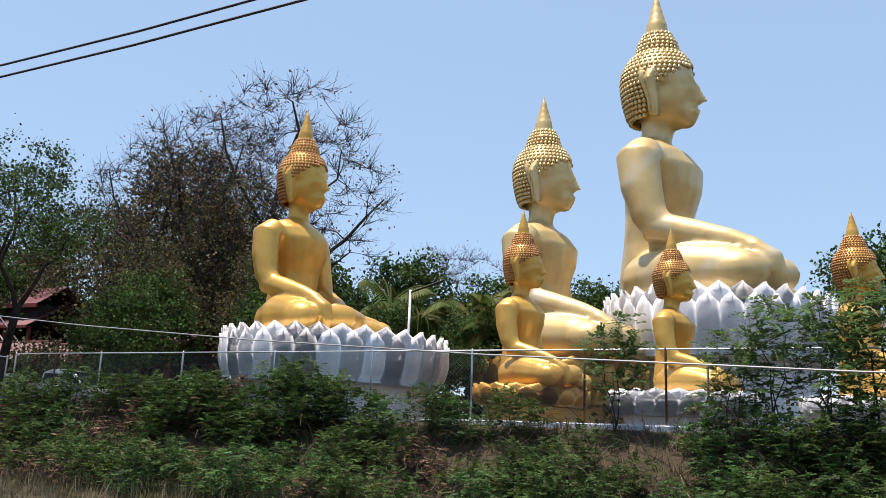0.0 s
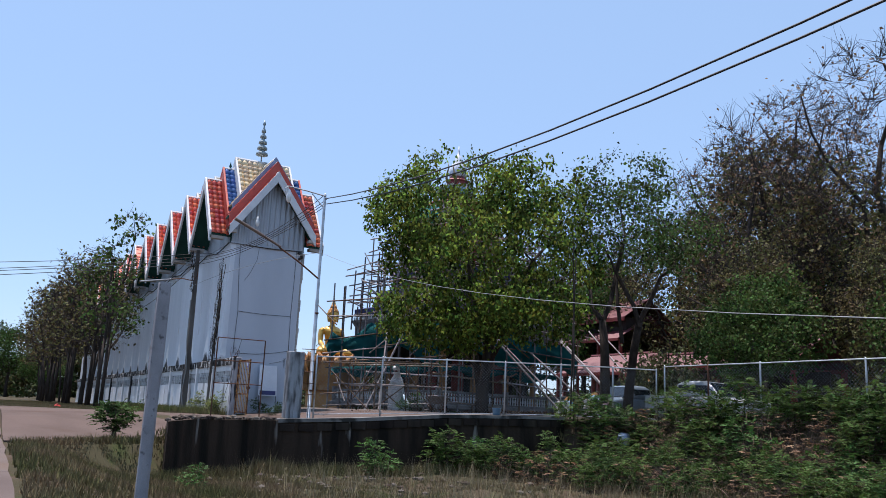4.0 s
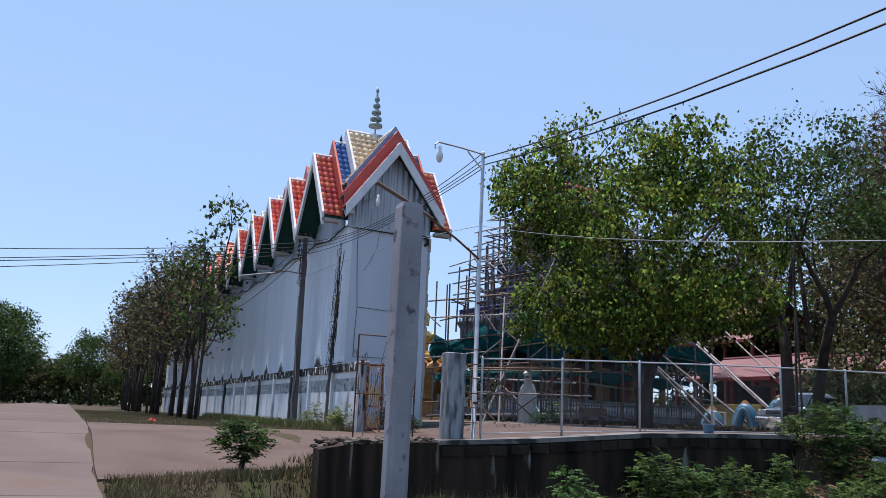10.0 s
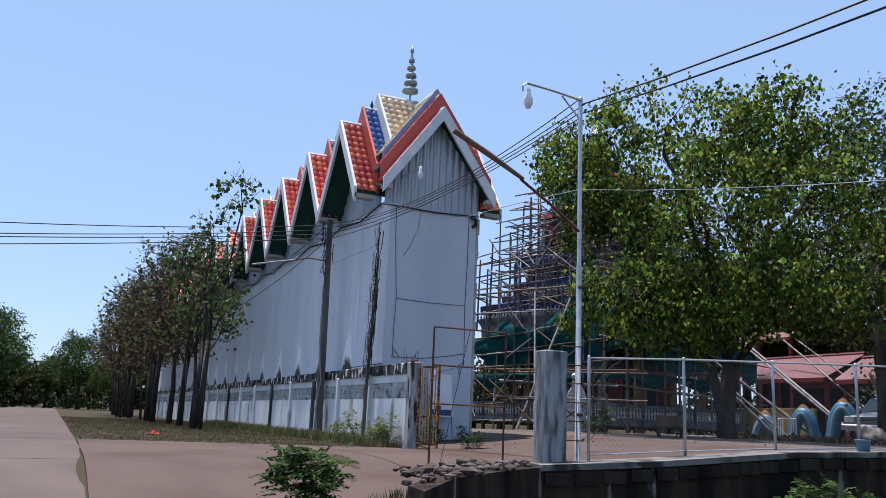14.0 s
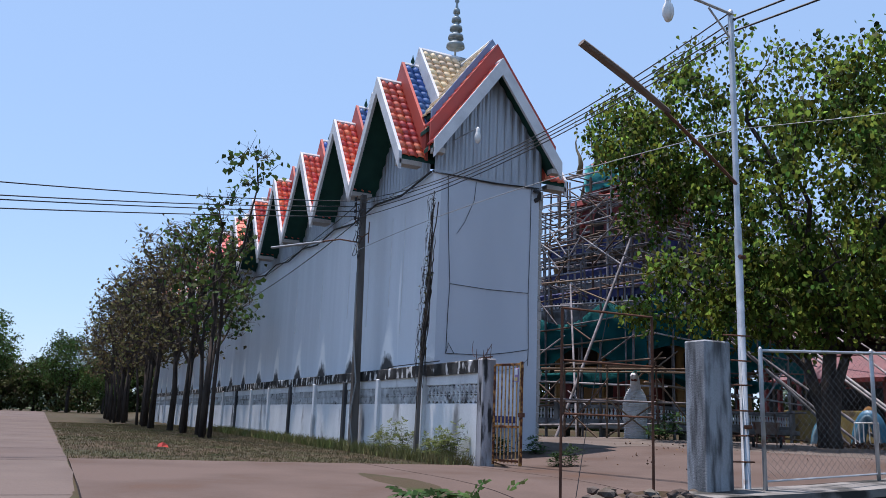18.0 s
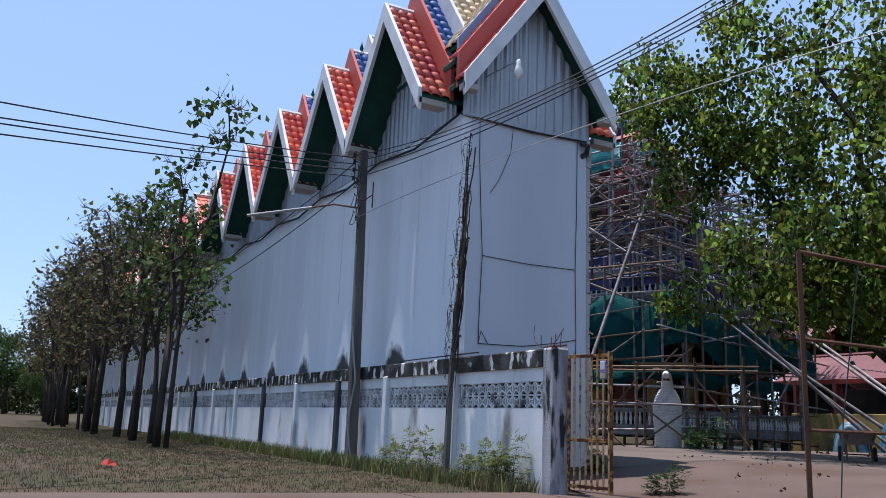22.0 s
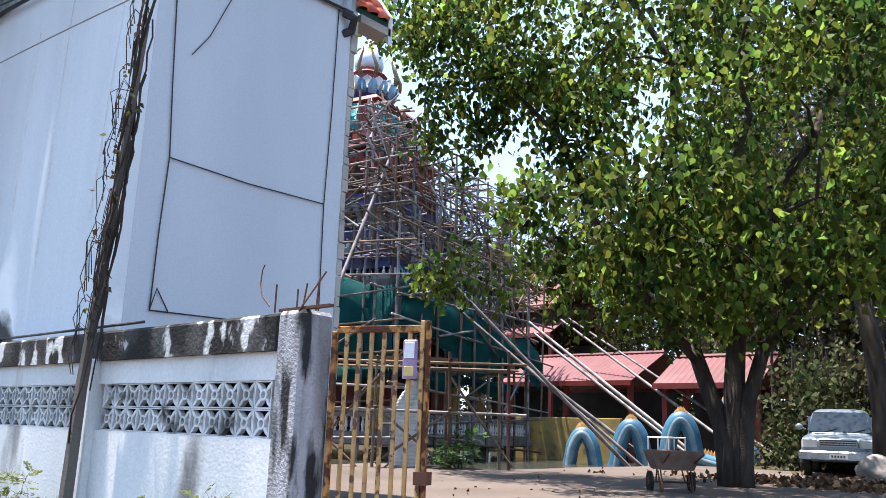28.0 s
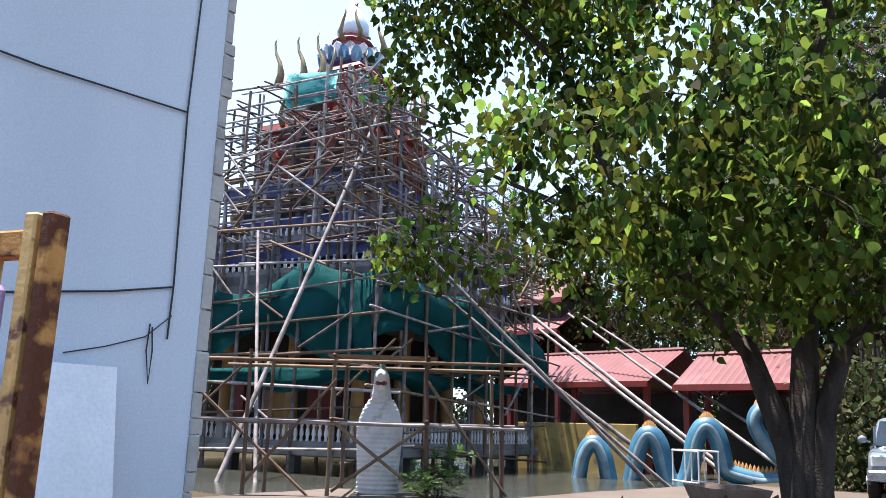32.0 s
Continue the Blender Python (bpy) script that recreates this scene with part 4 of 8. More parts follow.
part("cane", bm, BARK, bp)
bm = B()
tube(bm, [(0.25, -0.05, 0), (0.1, 0.02, 3.0), (-0.12, 0.1, 6.0)], [0.03, 0.026, 0.014], 7)
part("cane", bm, BARK, bp)

# ---- electricity poles ----
upole = thing("utility_pole", (-41.05, 6.92, 1.0), "weathered square utility pole with insulators and a lamp arm", "utility pole")
bm = B()
loft(bm, [[(x + sx * w, sy * w, z) for sx, sy in ((-1, -1), (1, -1), (1, 1), (-1, 1))] for x, w, z in ((0.05, 0.105, -0.1), (0.0, 0.096, 2.0), (-0.12, 0.082, 5.0), (-0.22, 0.07, 7.25))])
part("shaft", bm, WOODPOLE, upole)
for k, z in enumerate((6.55, 6.75, 6.95, 7.1)):
    bm = B()
    tube(bm, [(-0.2, -0.1, z), (-0.2, -0.22, z)], 0.012, 5)
    lathe(bm, [(0.02, z - 0.05), (0.04, z - 0.03), (0.025, z), (0.04, z + 0.03), (0.02, z + 0.05)], 8, -0.2, -0.23)
    part("insulator", bm, CABLE, upole)
bm = B()
tube(bm, [(-0.2, -0.2, 6.42), (-0.2, -0.2, 7.2)], 0.014, 5)
part("insulator_rack", bm, RUST, upole)
bm = B()
tube(bm, [(-0.15, -0.1, 5.86), (-0.6, -0.5, 5.98), (-1.2, -0.9, 5.96)], 0.022, 6)
upa = part("lamp_arm", bm, RUST, upole)
bm = B()
tube(bm, [(-1.1, -0.82, 5.96), (-2.7, -1.9, 5.93)], 0.06, 8, flat=0.6)
part("tube_housing", bm, CORRUGATED, upa, "long fluorescent lamp housing")
bm = B()
tube(bm, [(-0.1, -0.12, 6.02), (0.3, -0.13, 5.94), (0.72, -0.12, 5.97)], 0.014, 5)
tube(bm, [(0.72, -0.12, 5.68), (0.72, -0.12, 6.26)], 0.016, 5)
tube(bm, [(-0.1, -0.12, 5.8), (0.4, -0.13, 5.95)], 0.010, 5)
part("bracket", bm, RUST, upole)
bm = B()
pts = [(-0.1 + 0.05 * math.sin(i * 2.1), -0.16, 5.6 + i * 0.16) for i in range(9)]
tube(bm, pts, 0.014, 5)
tube(bm, [(0.02, -0.15, 5.9), (0.3, -0.3, 5.55), (0.15, -0.2, 5.35), (-0.05, -0.15, 5.5)], 0.012, 5)
part("loose_cable", bm, CABLE, upole)
cr = random.Random(88)
for k in range(7):
    bm = B()
    z, sg = 5.55 + 0.2 * k, (-1) ** k
    w, h = cr.uniform(0.1, 0.26), cr.uniform(0.08, 0.2)
    tube(bm, [(-0.16 + sg * (0.06 + w * (0.5 - 0.5 * math.cos(a))), -0.13 - 0.03 * math.sin(a * 2), z + h * math.sin(a) - 0.12 * math.sin(a / 2)) for a in [i * 6.0 / 12 for i in range(13)]], 0.009, 5)
    part("cable_coil", bm, CABLE, upole)
bm = B()
tube(bm, [(0.16, -0.05, 0.4), (0.13, -0.16, 1.1), (0.3, -0.1, 2.0), (0.02, -0.14, 3.2), (-0.02, -0.14, 5.0)], 0.02, 6)
part("conduit", bm, WIRE, upole)

vine = thing("vine_covered_post", (-36.86, 6.93, 1.2), "leaning old post wrapped in dry vines", "post")
bm = B()
loft(bm, [[(x + sx * w, sy * w, z) for sx, sy in ((-1, -1), (1, -1), (1, 1), (-1, 1))] for x, w, z in ((0, 0.046, -0.1), (0.06, 0.038, 1.6), (0.28, 0.026, 3.4), (0.46, 0.018, 4.9))])
part("shaft", bm, WOODPOLE, vine)
rnd = random.Random(5)
def vine_axis(z):
    return 0.02 + 0.1 * max(0, z - 0.5)
bm = B()
for k in range(9):
    ph, z0 = rnd.uniform(0, 6.3), rnd.uniform(0, 2.6)
    zt = rnd.uniform(4.4, 6.1)
    r = rnd.uniform(0.006, 0.014)
    tube(bm, [(vine_axis(z) + rnd.uniform(0.03, 0.075) * math.cos(ph + z * 1.7), rnd.uniform(0.03, 0.08) * math.sin(ph + z * 1.7), z) for z in [z0 + (zt - z0) * i / 15 for i in range(16)]], r, 5)
part("dry_vine", bm, BARK, vine, "twisted dry brown vine stems")
bm = B()
for k in range(60):
    z = rnd.uniform(2.0, 6.0)
    c = Vector((vine_axis(z), 0, z))
    out = rnd.uniform(0.06, 0.2)
    sg = rnd.choice((-1, 1))
    tube(bm, [c, c + Vector((sg * out * 0.7, -0.1, rnd.uniform(0, 0.15))), c + Vector((sg * out, -0.14, rnd.uniform(-0.2, 0.05))), c + Vector((sg * out * rnd.uniform(0.2, 0.8), -0.12, rnd.uniform(-0.55, -0.2)))], 0.0045, 4)
part("tendril", bm, BARK, vine, "hanging dry tendrils")
verts, n = leaf_quads(rnd, [(vine_axis(z), -0.06, z) for z in [rnd.uniform(2.2, 5.6) for _ in range(26)]], 3, (0.07, 0.05, 0.12), 0.055)
part_leaf = new("vine_leaf", leaf_mesh("vine_leaf", verts, n, LEAF_DRY))
part_leaf.parent = vine
tagged(part_leaf, "few small withered leaves", kind="stuff")

near = thing("concrete_post", (-15.80, 1.31, 0.1), "short grey precast concrete post with chamfered head", "post")
bm = B()
def oct_ring(w, z, ch=0.03):
    return [(w - ch, -w, z), (w, -w + ch, z), (w, w - ch, z), (w - ch, w, z), (-w + ch, w, z), (-w, w - ch, z), (-w, -w + ch, z), (-w + ch, -w, z)]
loft(bm, [oct_ring(0.076, -0.4, 0.034), oct_ring(0.076, 1.80, 0.034), oct_ring(0.082, 1.92, 0.007), oct_ring(0.075, 3.06, 0.006), oct_ring(0.071, 3.09, 0.006)])
part("shaft", bm, NEARPOLE, near)

# ---- seated gold statues, all facing +x ----
def shaped(p):
    k = smooth01((p.z - 0.54) / 0.05)
    z = p.z
    if z > 0.565:
        z = 0.565 + (z - 0.565) * 1.24
    if p.z > 0.822:
        z = 0.565 + 0.257 * 1.24 + (p.z - 0.822) * 0.80
    return Vector((p.x * (1.13 + 0.11 * k), p.y * (0.90 + 0.20 * k), z))


def statue_mesh(name, material, voxel=0.0065, curls=True):
    """A seated figure one metre from seat to finial, facing +x, as one skin."""
    bm = B()
    def limb(pts, rad, n=14, flat=1.0):
        tube(bm, pts, rad, n, True, flat)
    def torso_ring(x, w, d, z, n=20):
        return [(x + d * math.cos(a), w * math.sin(a), z) for a in [2 * math.pi * k / n for k in range(n)]]
    loft(bm, [torso_ring(*r) for r in ((-0.01, 0.13, 0.10, 0.02), (-0.01, 0.135, 0.105, 0.10), (-0.015, 0.115, 0.088, 0.20), (-0.01, 0.118, 0.088, 0.28), (0.0, 0.145, 0.10, 0.36),
                                       (0.0, 0.165, 0.105, 0.42), (-0.012, 0.165, 0.088, 0.465), (-0.022, 0.13, 0.062, 0.495), (-0.022, 0.06, 0.046, 0.515), (-0.015, 0.044, 0.042, 0.53), (-0.01, 0.042, 0.042, 0.56), (-0.005, 0.046, 0.048, 0.60))])
    # folded legs
    for s in (-1, 1):
        limb([(-0.02, s * 0.10, 0.075), (0.10, s * 0.24, 0.075), (0.20, s * 0.31, 0.065)], [0.085, 0.088, 0.062])
        ball(bm, (0.21, s * 0.315, 0.06), 0.068, 0.066, 0.058)
    limb([(0.21, 0.31, 0.045), (0.27, 0.12, 0.045), (0.25, -0.08, 0.05)], [0.055, 0.05, 0.036])
    limb([(0.21, -0.31, 0.055), (0.28, -0.12, 0.078), (0.24, 0.08, 0.09)], [0.055, 0.05, 0.034])
    limb([(0.24, 0.06, 0.095), (0.20, 0.15, 0.10), (0.175, 0.20, 0.10)], [0.032, 0.035, 0.02], flat=0.6)
    # arms: right hand over the knee, left in the lap
    limb([(-0.02, -0.155, 0.45), (-0.03, -0.20, 0.42), (-0.02, -0.215, 0.33), (0.0, -0.225, 0.245), (0.02, -0.225, 0.215)], [0.05, 0.056, 0.052, 0.045, 0.043])
    limb([(0.0, -0.222, 0.215), (0.09, -0.235, 0.185), (0.18, -0.255, 0.155), (0.245, -0.268, 0.128)], [0.044, 0.042, 0.034, 0.026])
    limb([(0.235, -0.268, 0.135), (0.28, -0.27, 0.10), (0.292, -0.27, 0.05), (0.288, -0.27, 0.012)], [0.030, 0.034, 0.028, 0.014], flat=0.7)
    limb([(-0.02, 0.155, 0.45), (-0.03, 0.20, 0.42), (-0.02, 0.215, 0.33), (0.0, 0.22, 0.24)], [0.05, 0.056, 0.052, 0.045])
    limb([(0.0, 0.22, 0.225), (0.09, 0.17, 0.165), (0.17, 0.06, 0.135), (0.18, -0.02, 0.13)], [0.044, 0.042, 0.032, 0.022])
    # head
    ball(bm, (0.005, 0, 0.655), 0.080, 0.073, 0.092, 20, 14)
    ball(bm, (0.03, 0, 0.605), 0.050, 0.050, 0.045, 16, 10)
    ball(bm, (0.062, 0, 0.578), 0.022, 0.026, 0.018)
    loft(bm, [[(0.07, -0.008, 0.672), (0.09, 0.0, 0.676), (0.07, 0.008, 0.672)], [(0.07, -0.013, 0.632), (0.113, 0.0, 0.624), (0.07, 0.013, 0.632)], [(0.06, -0.010, 0.618), (0.088, 0.0, 0.614), (0.06, 0.010, 0.618)]])
    limb([(0.078, -0.022, 0.597), (0.088, 0, 0.601), (0.078, 0.022, 0.597)], 0.007)
    limb([(0.075, -0.018, 0.588), (0.083, 0, 0.588), (0.075, 0.018, 0.588)], 0.007)
    for s in (-1, 1):
        limb([(0.082, s * 0.010, 0.672), (0.074, s * 0.033, 0.684), (0.058, s * 0.052, 0.672)], 0.006)
        limb([(0.079, s * 0.018, 0.652), (0.072, s * 0.034, 0.650), (0.060, s * 0.047, 0.652)], 0.008)
        limb([(-0.002, s * 0.077, 0.700), (-0.014, s * 0.083, 0.672), (-0.004, s * 0.082, 0.63), (0.0, s * 0.078, 0.575)], [0.012, 0.019, 0.015, 0.012], flat=0.75)
    # hair dome, topknot and flame
    lathe(bm, [(0.083, 0.66), (0.088, 0.69), (0.083, 0.72), (0.066, 0.748), (0.05, 0.762), (0.047, 0.785), (0.036, 0.808), (0.027, 0.818), (0.029, 0.830), (0.026, 0.850), (0.0275, 0.853), (0.021, 0.878), (0.0225, 0.881), (0.016, 0.907), (0.0175, 0.910), (0.011, 0.940), (0.0125, 0.943), (0.007, 0.97), (0.003, 1.0)], 20, -0.008, 0)
    # broaden the body front to back, enlarge the head, shorten the flame
    for v in bm.verts:
        v.co = shaped(v.co)
    bmesh.ops.recalc_face_normals(bm, faces=bm.faces)
    me = mesh_of(bm, name, material)
    tmp = new("tmp", me)
    md = tmp.modifiers.new("skin", "REMESH")
    md.mode, md.voxel_size = "VOXEL", voxel
    sm = tmp.modifiers.new("ease", "SMOOTH")
    sm.iterations, sm.factor = 9, 0.5
    done = bpy.data.meshes.new_from_object(tmp.evaluated_get(bpy.context.evaluated_depsgraph_get()))
    bpy.data.objects.remove(tmp)
    bm = B()
    bm.from_mesh(done)
    # long flat ears and rows of small hair curls
    n0 = len(bm.faces)
    for s in (-1, 1):
        rows = []
        for z, x0, x1, o in ((0.706, -0.022, 0.004, 0.080), (0.695, -0.034, 0.012, 0.086), (0.672, -0.034, 0.012, 0.088), (0.648, -0.026, 0.008, 0.084), (0.625, -0.018, 0.006, 0.080), (0.592, -0.014, 0.008, 0.076), (0.582, -0.010, 0.005, 0.074)):
            rows.append([shaped(Vector((x, s * y, z))) for x, y in ((x0, o - 0.012), (x1, o - 0.016), (x1 + 0.003, o - 0.004), (x0 * 0.6 + x1 * 0.4, o - 0.006), (x0, o + 0.006), (x0 - 0.004, o))])
        loft(bm, rows)
        ball(bm, shaped(Vector((-0.010, s * 0.088, 0.672))), 0.010, 0.006, 0.022, 8, 6)
    bmesh.ops.recalc_face_normals(bm, faces=bm.faces)
    bm.faces.ensure_lookup_table()
    n0 = len(bm.faces)
    if curls:
        dome = [(0.585, 0.066), (0.60, 0.074), (0.63, 0.082), (0.66, 0.087), (0.69, 0.089), (0.71, 0.086), (0.73, 0.078), (0.745, 0.068), (0.757, 0.055), (0.775, 0.049), (0.79, 0.045), (0.81, 0.034)]
        for row in range(21):
            z = 0.588 + row * 0.0112
            r = lerp_table(dome, z)
            n = max(9, int(2 * math.pi * r / 0.0116))
            open_angle = lerp_table([(0.60, 1.85), (0.655, 1.55), (0.68, 1.15), (0.70, 0.75), (0.716, 0.0)], z)
            for k in range(n):
                a = 2 * math.pi * (k + 0.5 * (row % 2)) / n
                if abs(math.atan2(math.sin(a), math.cos(a))) < open_angle:
                    continue
                q = shaped(Vector((-0.008 + r * math.cos(a), r * 0.95 * math.sin(a), z)))
                lathe(bm, [(0.0070, q.z - 0.006), (0.0078, q.z), (0.005, q.z + 0.006), (0.0013, q.z + 0.0088)], 5, q.x, q.y)
    bm.faces.ensure_lookup_table()
    for f in bm.faces[n0:]:
        f.material_index = 1
    out = mesh_of(bm, name, material)
    out.materials.append(HAIR)
    out.shade_smooth()
    return out


gold_mesh = statue_mesh("seated_statue", GOLD)
pale_mesh = gold_mesh.copy()
pale_mesh.materials.clear()
pale_mesh.materials.append(GOLD_PALE)
pale_mesh.materials.append(HAIR)


def statue(at, height, me, label, rz=0.0):
    ob = new("seated_statue", me)
    ob.matrix_basis = pose(*at, 0, 0, rz) @ Matrix.Diagonal((height, height, height, 1))
    return tagged(ob, label, "statue", "gold seated statues")


def petal(w, h, d):
    """An upright lotus petal bulging towards -y, its point curling out."""
    bm = B()
    rows = []
    for j in range(7):
        v = j / 6
        half = w * 0.5 * (math.sin(math.pi * (0.22 + 0.62 * v)) ** 0.8 if v < 1 else 0.02)
        out = d * math.sin(math.pi * min(1, v * 1.05) * 0.8) + (d * 0.35 * (v - 0.8) / 0.2 if v > 0.8 else 0)
        rows.append([(half * u, -out * (1 - 0.55 * u * u), h * v) for u in (-1, -0.5, 0, 0.5, 1)])
    vs = [[bm.verts.new(p) for p in r] for r in rows]
    for a, b in zip(vs, vs[1:]):
        for i in range(4):
            bm.faces.new((a[i], a[i + 1], b[i + 1], b[i]))
    bmesh.ops.solidify(bm, geom=bm.faces[:], thickness=-w * 0.05)
    bmesh.ops.recalc_face_normals(bm, faces=bm.faces)
    return bm


def pedestal(at, rx, ry, z0, z1, material, petals, label, drum=0.3):
    """An oval lotus seat: plinth, waist and two rings of petals."""
    h = z1 - z0
    p = thing("lotus_pedestal", (at[0], at[1], z0), label, "pedestal", "lotus pedestals")
    def ring(f, z, n=40):
        return [(rx * f * math.cos(2 * math.pi * k / n), ry * f * math.sin(2 * math.pi * k / n), z) for k in range(n)]
    bm = B()
    loft(bm, [ring(f, h * z) for f, z in ((0.84, -0.05), (0.84, drum), (0.9, drum + 0.01), (0.96, drum + 0.05), (1.0, drum + 0.14), (1.01, drum + 0.26), (0.97, 0.8), (0.955, 0.92), (0.88, 0.925))])
    part("drum", bm, material, p, smooth=False)
    w = 2 * math.pi * math.sqrt((rx * rx + ry * ry) / 2) / petals
    me = mesh_of(petal(w * 1.5, h * (1 - drum) * 0.84, w * 0.34), "petal", material)
    me.shade_smooth()
    for row, (f, z, tilt) in enumerate(((0.955, drum + 0.10, 3), (0.975, drum + 0.02, 2))):
        for k in range(petals):
            a = 2 * math.pi * (k + 0.5 * row) / petals
            nx, ny = math.cos(a) / rx, math.sin(a) / ry
            face = math.degrees(math.atan2(ny, nx)) + 90
            again("petal", me, p, pose(rx * f * math.cos(a), ry * f * math.sin(a), h * z, tilt, 0, face))
    return p


A_AT, E_AT, D_AT, B_AT, C_AT, F_AT = (-15.75, 24.3), (-4.15, 24.0), (-9.5, 26.6), (-11.6, 36.0), (-6.9, 42.5), (0.55, 30.0)
pedestal(A_AT, 3.6, 4.0, 1.9, 4.62, LOTUSWHITE, 34, "round white lotus pedestal under a gold statue", 0.34)
statue((A_AT[0] - 1.85, A_AT[1] - 0.1, 4.42), 8.5, gold_mesh, "gold seated statue with dark gold curls on white pedestal")
pedestal(E_AT, 1.9, 2.3, 1.8, 2.85, LOTUSWHITE, 22, "low white lotus pedestal behind the fence", 0.3)
statue((E_AT[0] - 0.2, E_AT[1], 2.72), 4.75, gold_mesh, "small gold seated statue on a low white pedestal")
pedestal(D_AT, 1.7, 2.3, 1.85, 3.1, GOLD, 18, "gold painted lotus pedestal", 0.45)
statue((D_AT[0] - 0.35, D_AT[1], 3.0), 6.1, gold_mesh, "medium gold seated statue on a gold pedestal")
pedestal(B_AT, 3.6, 4.6, 1.9, 4.75, GOLD, 24, "wide gold lotus pedestal")
statue((B_AT[0] - 0.75, B_AT[1], 4.6), 12.7, pale_mesh, "large pale gold seated statue with slender finial")
pedestal((-5.6, 42.5), 5.2, 6.6, 1.9, 8.1, LOTUSWHITE, 36, "huge white lotus pedestal", 0.5)
statue((C_AT[0] - 1.25, C_AT[1], 7.8), 17.4, pale_mesh, "giant pale gold seated statue towering over the others")
pedestal(F_AT, 1.9, 2.3, 1.85, 3.1, LOTUSWHITE, 20, "white lotus pedestal behind bushes")
statue((F_AT[0] - 0.1, F_AT[1], 3.0), 6.1, gold_mesh, "gold seated statue half hidden by bushes")

# ---- trees and bushes ----
def crown_points(rnd, lobes):
    """Clump centres near the surface of each lobe (cx, cy, cz, rx, ry, rz, count)."""
    out = []
    for cx, cy, cz, rx, ry, rz, n in lobes:
        for _ in range(n):
            while True:
                v = Vector((rnd.uniform(-1, 1), rnd.uniform(-1, 1), rnd.uniform(-1, 1)))
                if 0.15 < v.length < 1 and rnd.random() < v.length ** 1.2:
                    break
            out.append(Vector((cx + rx * v.x, cy + ry * v.y, cz + rz * v.z)))
    return out


def make_tree(name, seed, trunks, limbs, lobes, per, spread, size, leaf_mat, label, bare=0, twig_r=0.012, category="tree", group="", bark=None, droop=0.4, sprays=False, heart=False):
    """A tree at the origin: tapered trunks, limbs to the lobes, thin branches to each clump, then leaves."""
    rnd = random.Random(seed)
    t = thing(name, (0, 0, 0), label, category, group)
    bm = B()
    nodes = []
    for pts, r0, r1 in trunks:
        k = len(pts)
        tube(bm, pts, [r0 + (r1 - r0) * (i / (k - 1)) ** 0.8 for i in range(k)], 9)
    part("trunk", bm, bark or BARK, t, smooth=True)
    bm = B()
    for a, b, r in limbs:
        a, b = Vector(a), Vector(b)
        pts = []
        for i in range(6):
            f = i / 5
            j = Vector((rnd.uniform(-1, 1), rnd.uniform(-1, 1), rnd.uniform(-0.6, 0.6))) * (b - a).length * 0.05 * (1 if 0 < i < 5 else 0)
            pts.append(a.lerp(b, f) + j + Vector((0, 0, 0.08 * (b - a).length * math.sin(f * math.pi))))
        rad = [r * (1 - 0.75 * i / 5) for i in range(6)]
        tube(bm, pts, rad, 7)
        nodes += list(zip(pts[1:], rad[1:]))
    clumps = crown_points(rnd, lobes)
    done = []
    for c in sorted(clumps, key=lambda v: min((v - n[0]).length for n in nodes)):
        q, r = min(nodes[-400:] + nodes[:60], key=lambda n: (c - n[0]).length)
        r = max(twig_r, min(r * 0.6, 0.03 + 0.012 * (c - q).length))
        m = q.lerp(c, 0.5) + Vector((rnd.uniform(-1, 1), rnd.uniform(-1, 1), rnd.uniform(0, 1))) * (c - q).length * 0.12
        tube(bm, [q, m, c], [r, r * 0.7, twig_r * 0.5], 4, False)
        nodes += [(m, r * 0.7), (c, twig_r)]
        for _ in range(bare):
            d = Vector((rnd.uniform(-1, 1), rnd.uniform(-1, 1), rnd.uniform(-0.2, 1.3))).normalized()
            l = rnd.uniform(0.4, 1.15) * spread[0] * 2.2
            k = c + d * l * 0.5 + Vector((rnd.uniform(-1, 1), rnd.uniform(-1, 1), rnd.uniform(-1, 1))) * l * 0.12
            tube(bm, [c.lerp(m, rnd.random()), k, c + d * l], [twig_r * 0.8, twig_r * 0.55, twig_r * 0.25], 3, False)
    part("branchwork", bm, bark or BARK, t)
    if per:
        verts, n = spray_quads(rnd, [tuple(c) for c in clumps], per, spread, size, droop) if sprays else leaf_quads(rnd, [tuple(c) for c in clumps], per, spread, size, droop, heart)
        ob = new("foliage", leaf_mesh("foliage", verts, n, leaf_mat))
        ob.parent = t
    return t


def placed(t, x, y, rz=0, s=1.0, z=None):
    t.matrix_basis = pose(x, y, (ground_z(x, y) - 0.05) if z is None else z, 0, 0, rz) @ Matrix.Diagonal((s, s, s, 1))
    return t


def another(t, x, y, rz=0, s=1.0, z=None):
    c = copy_thing(t, pose(x, y, 0))
    return placed(c, x, y, rz, s, z)


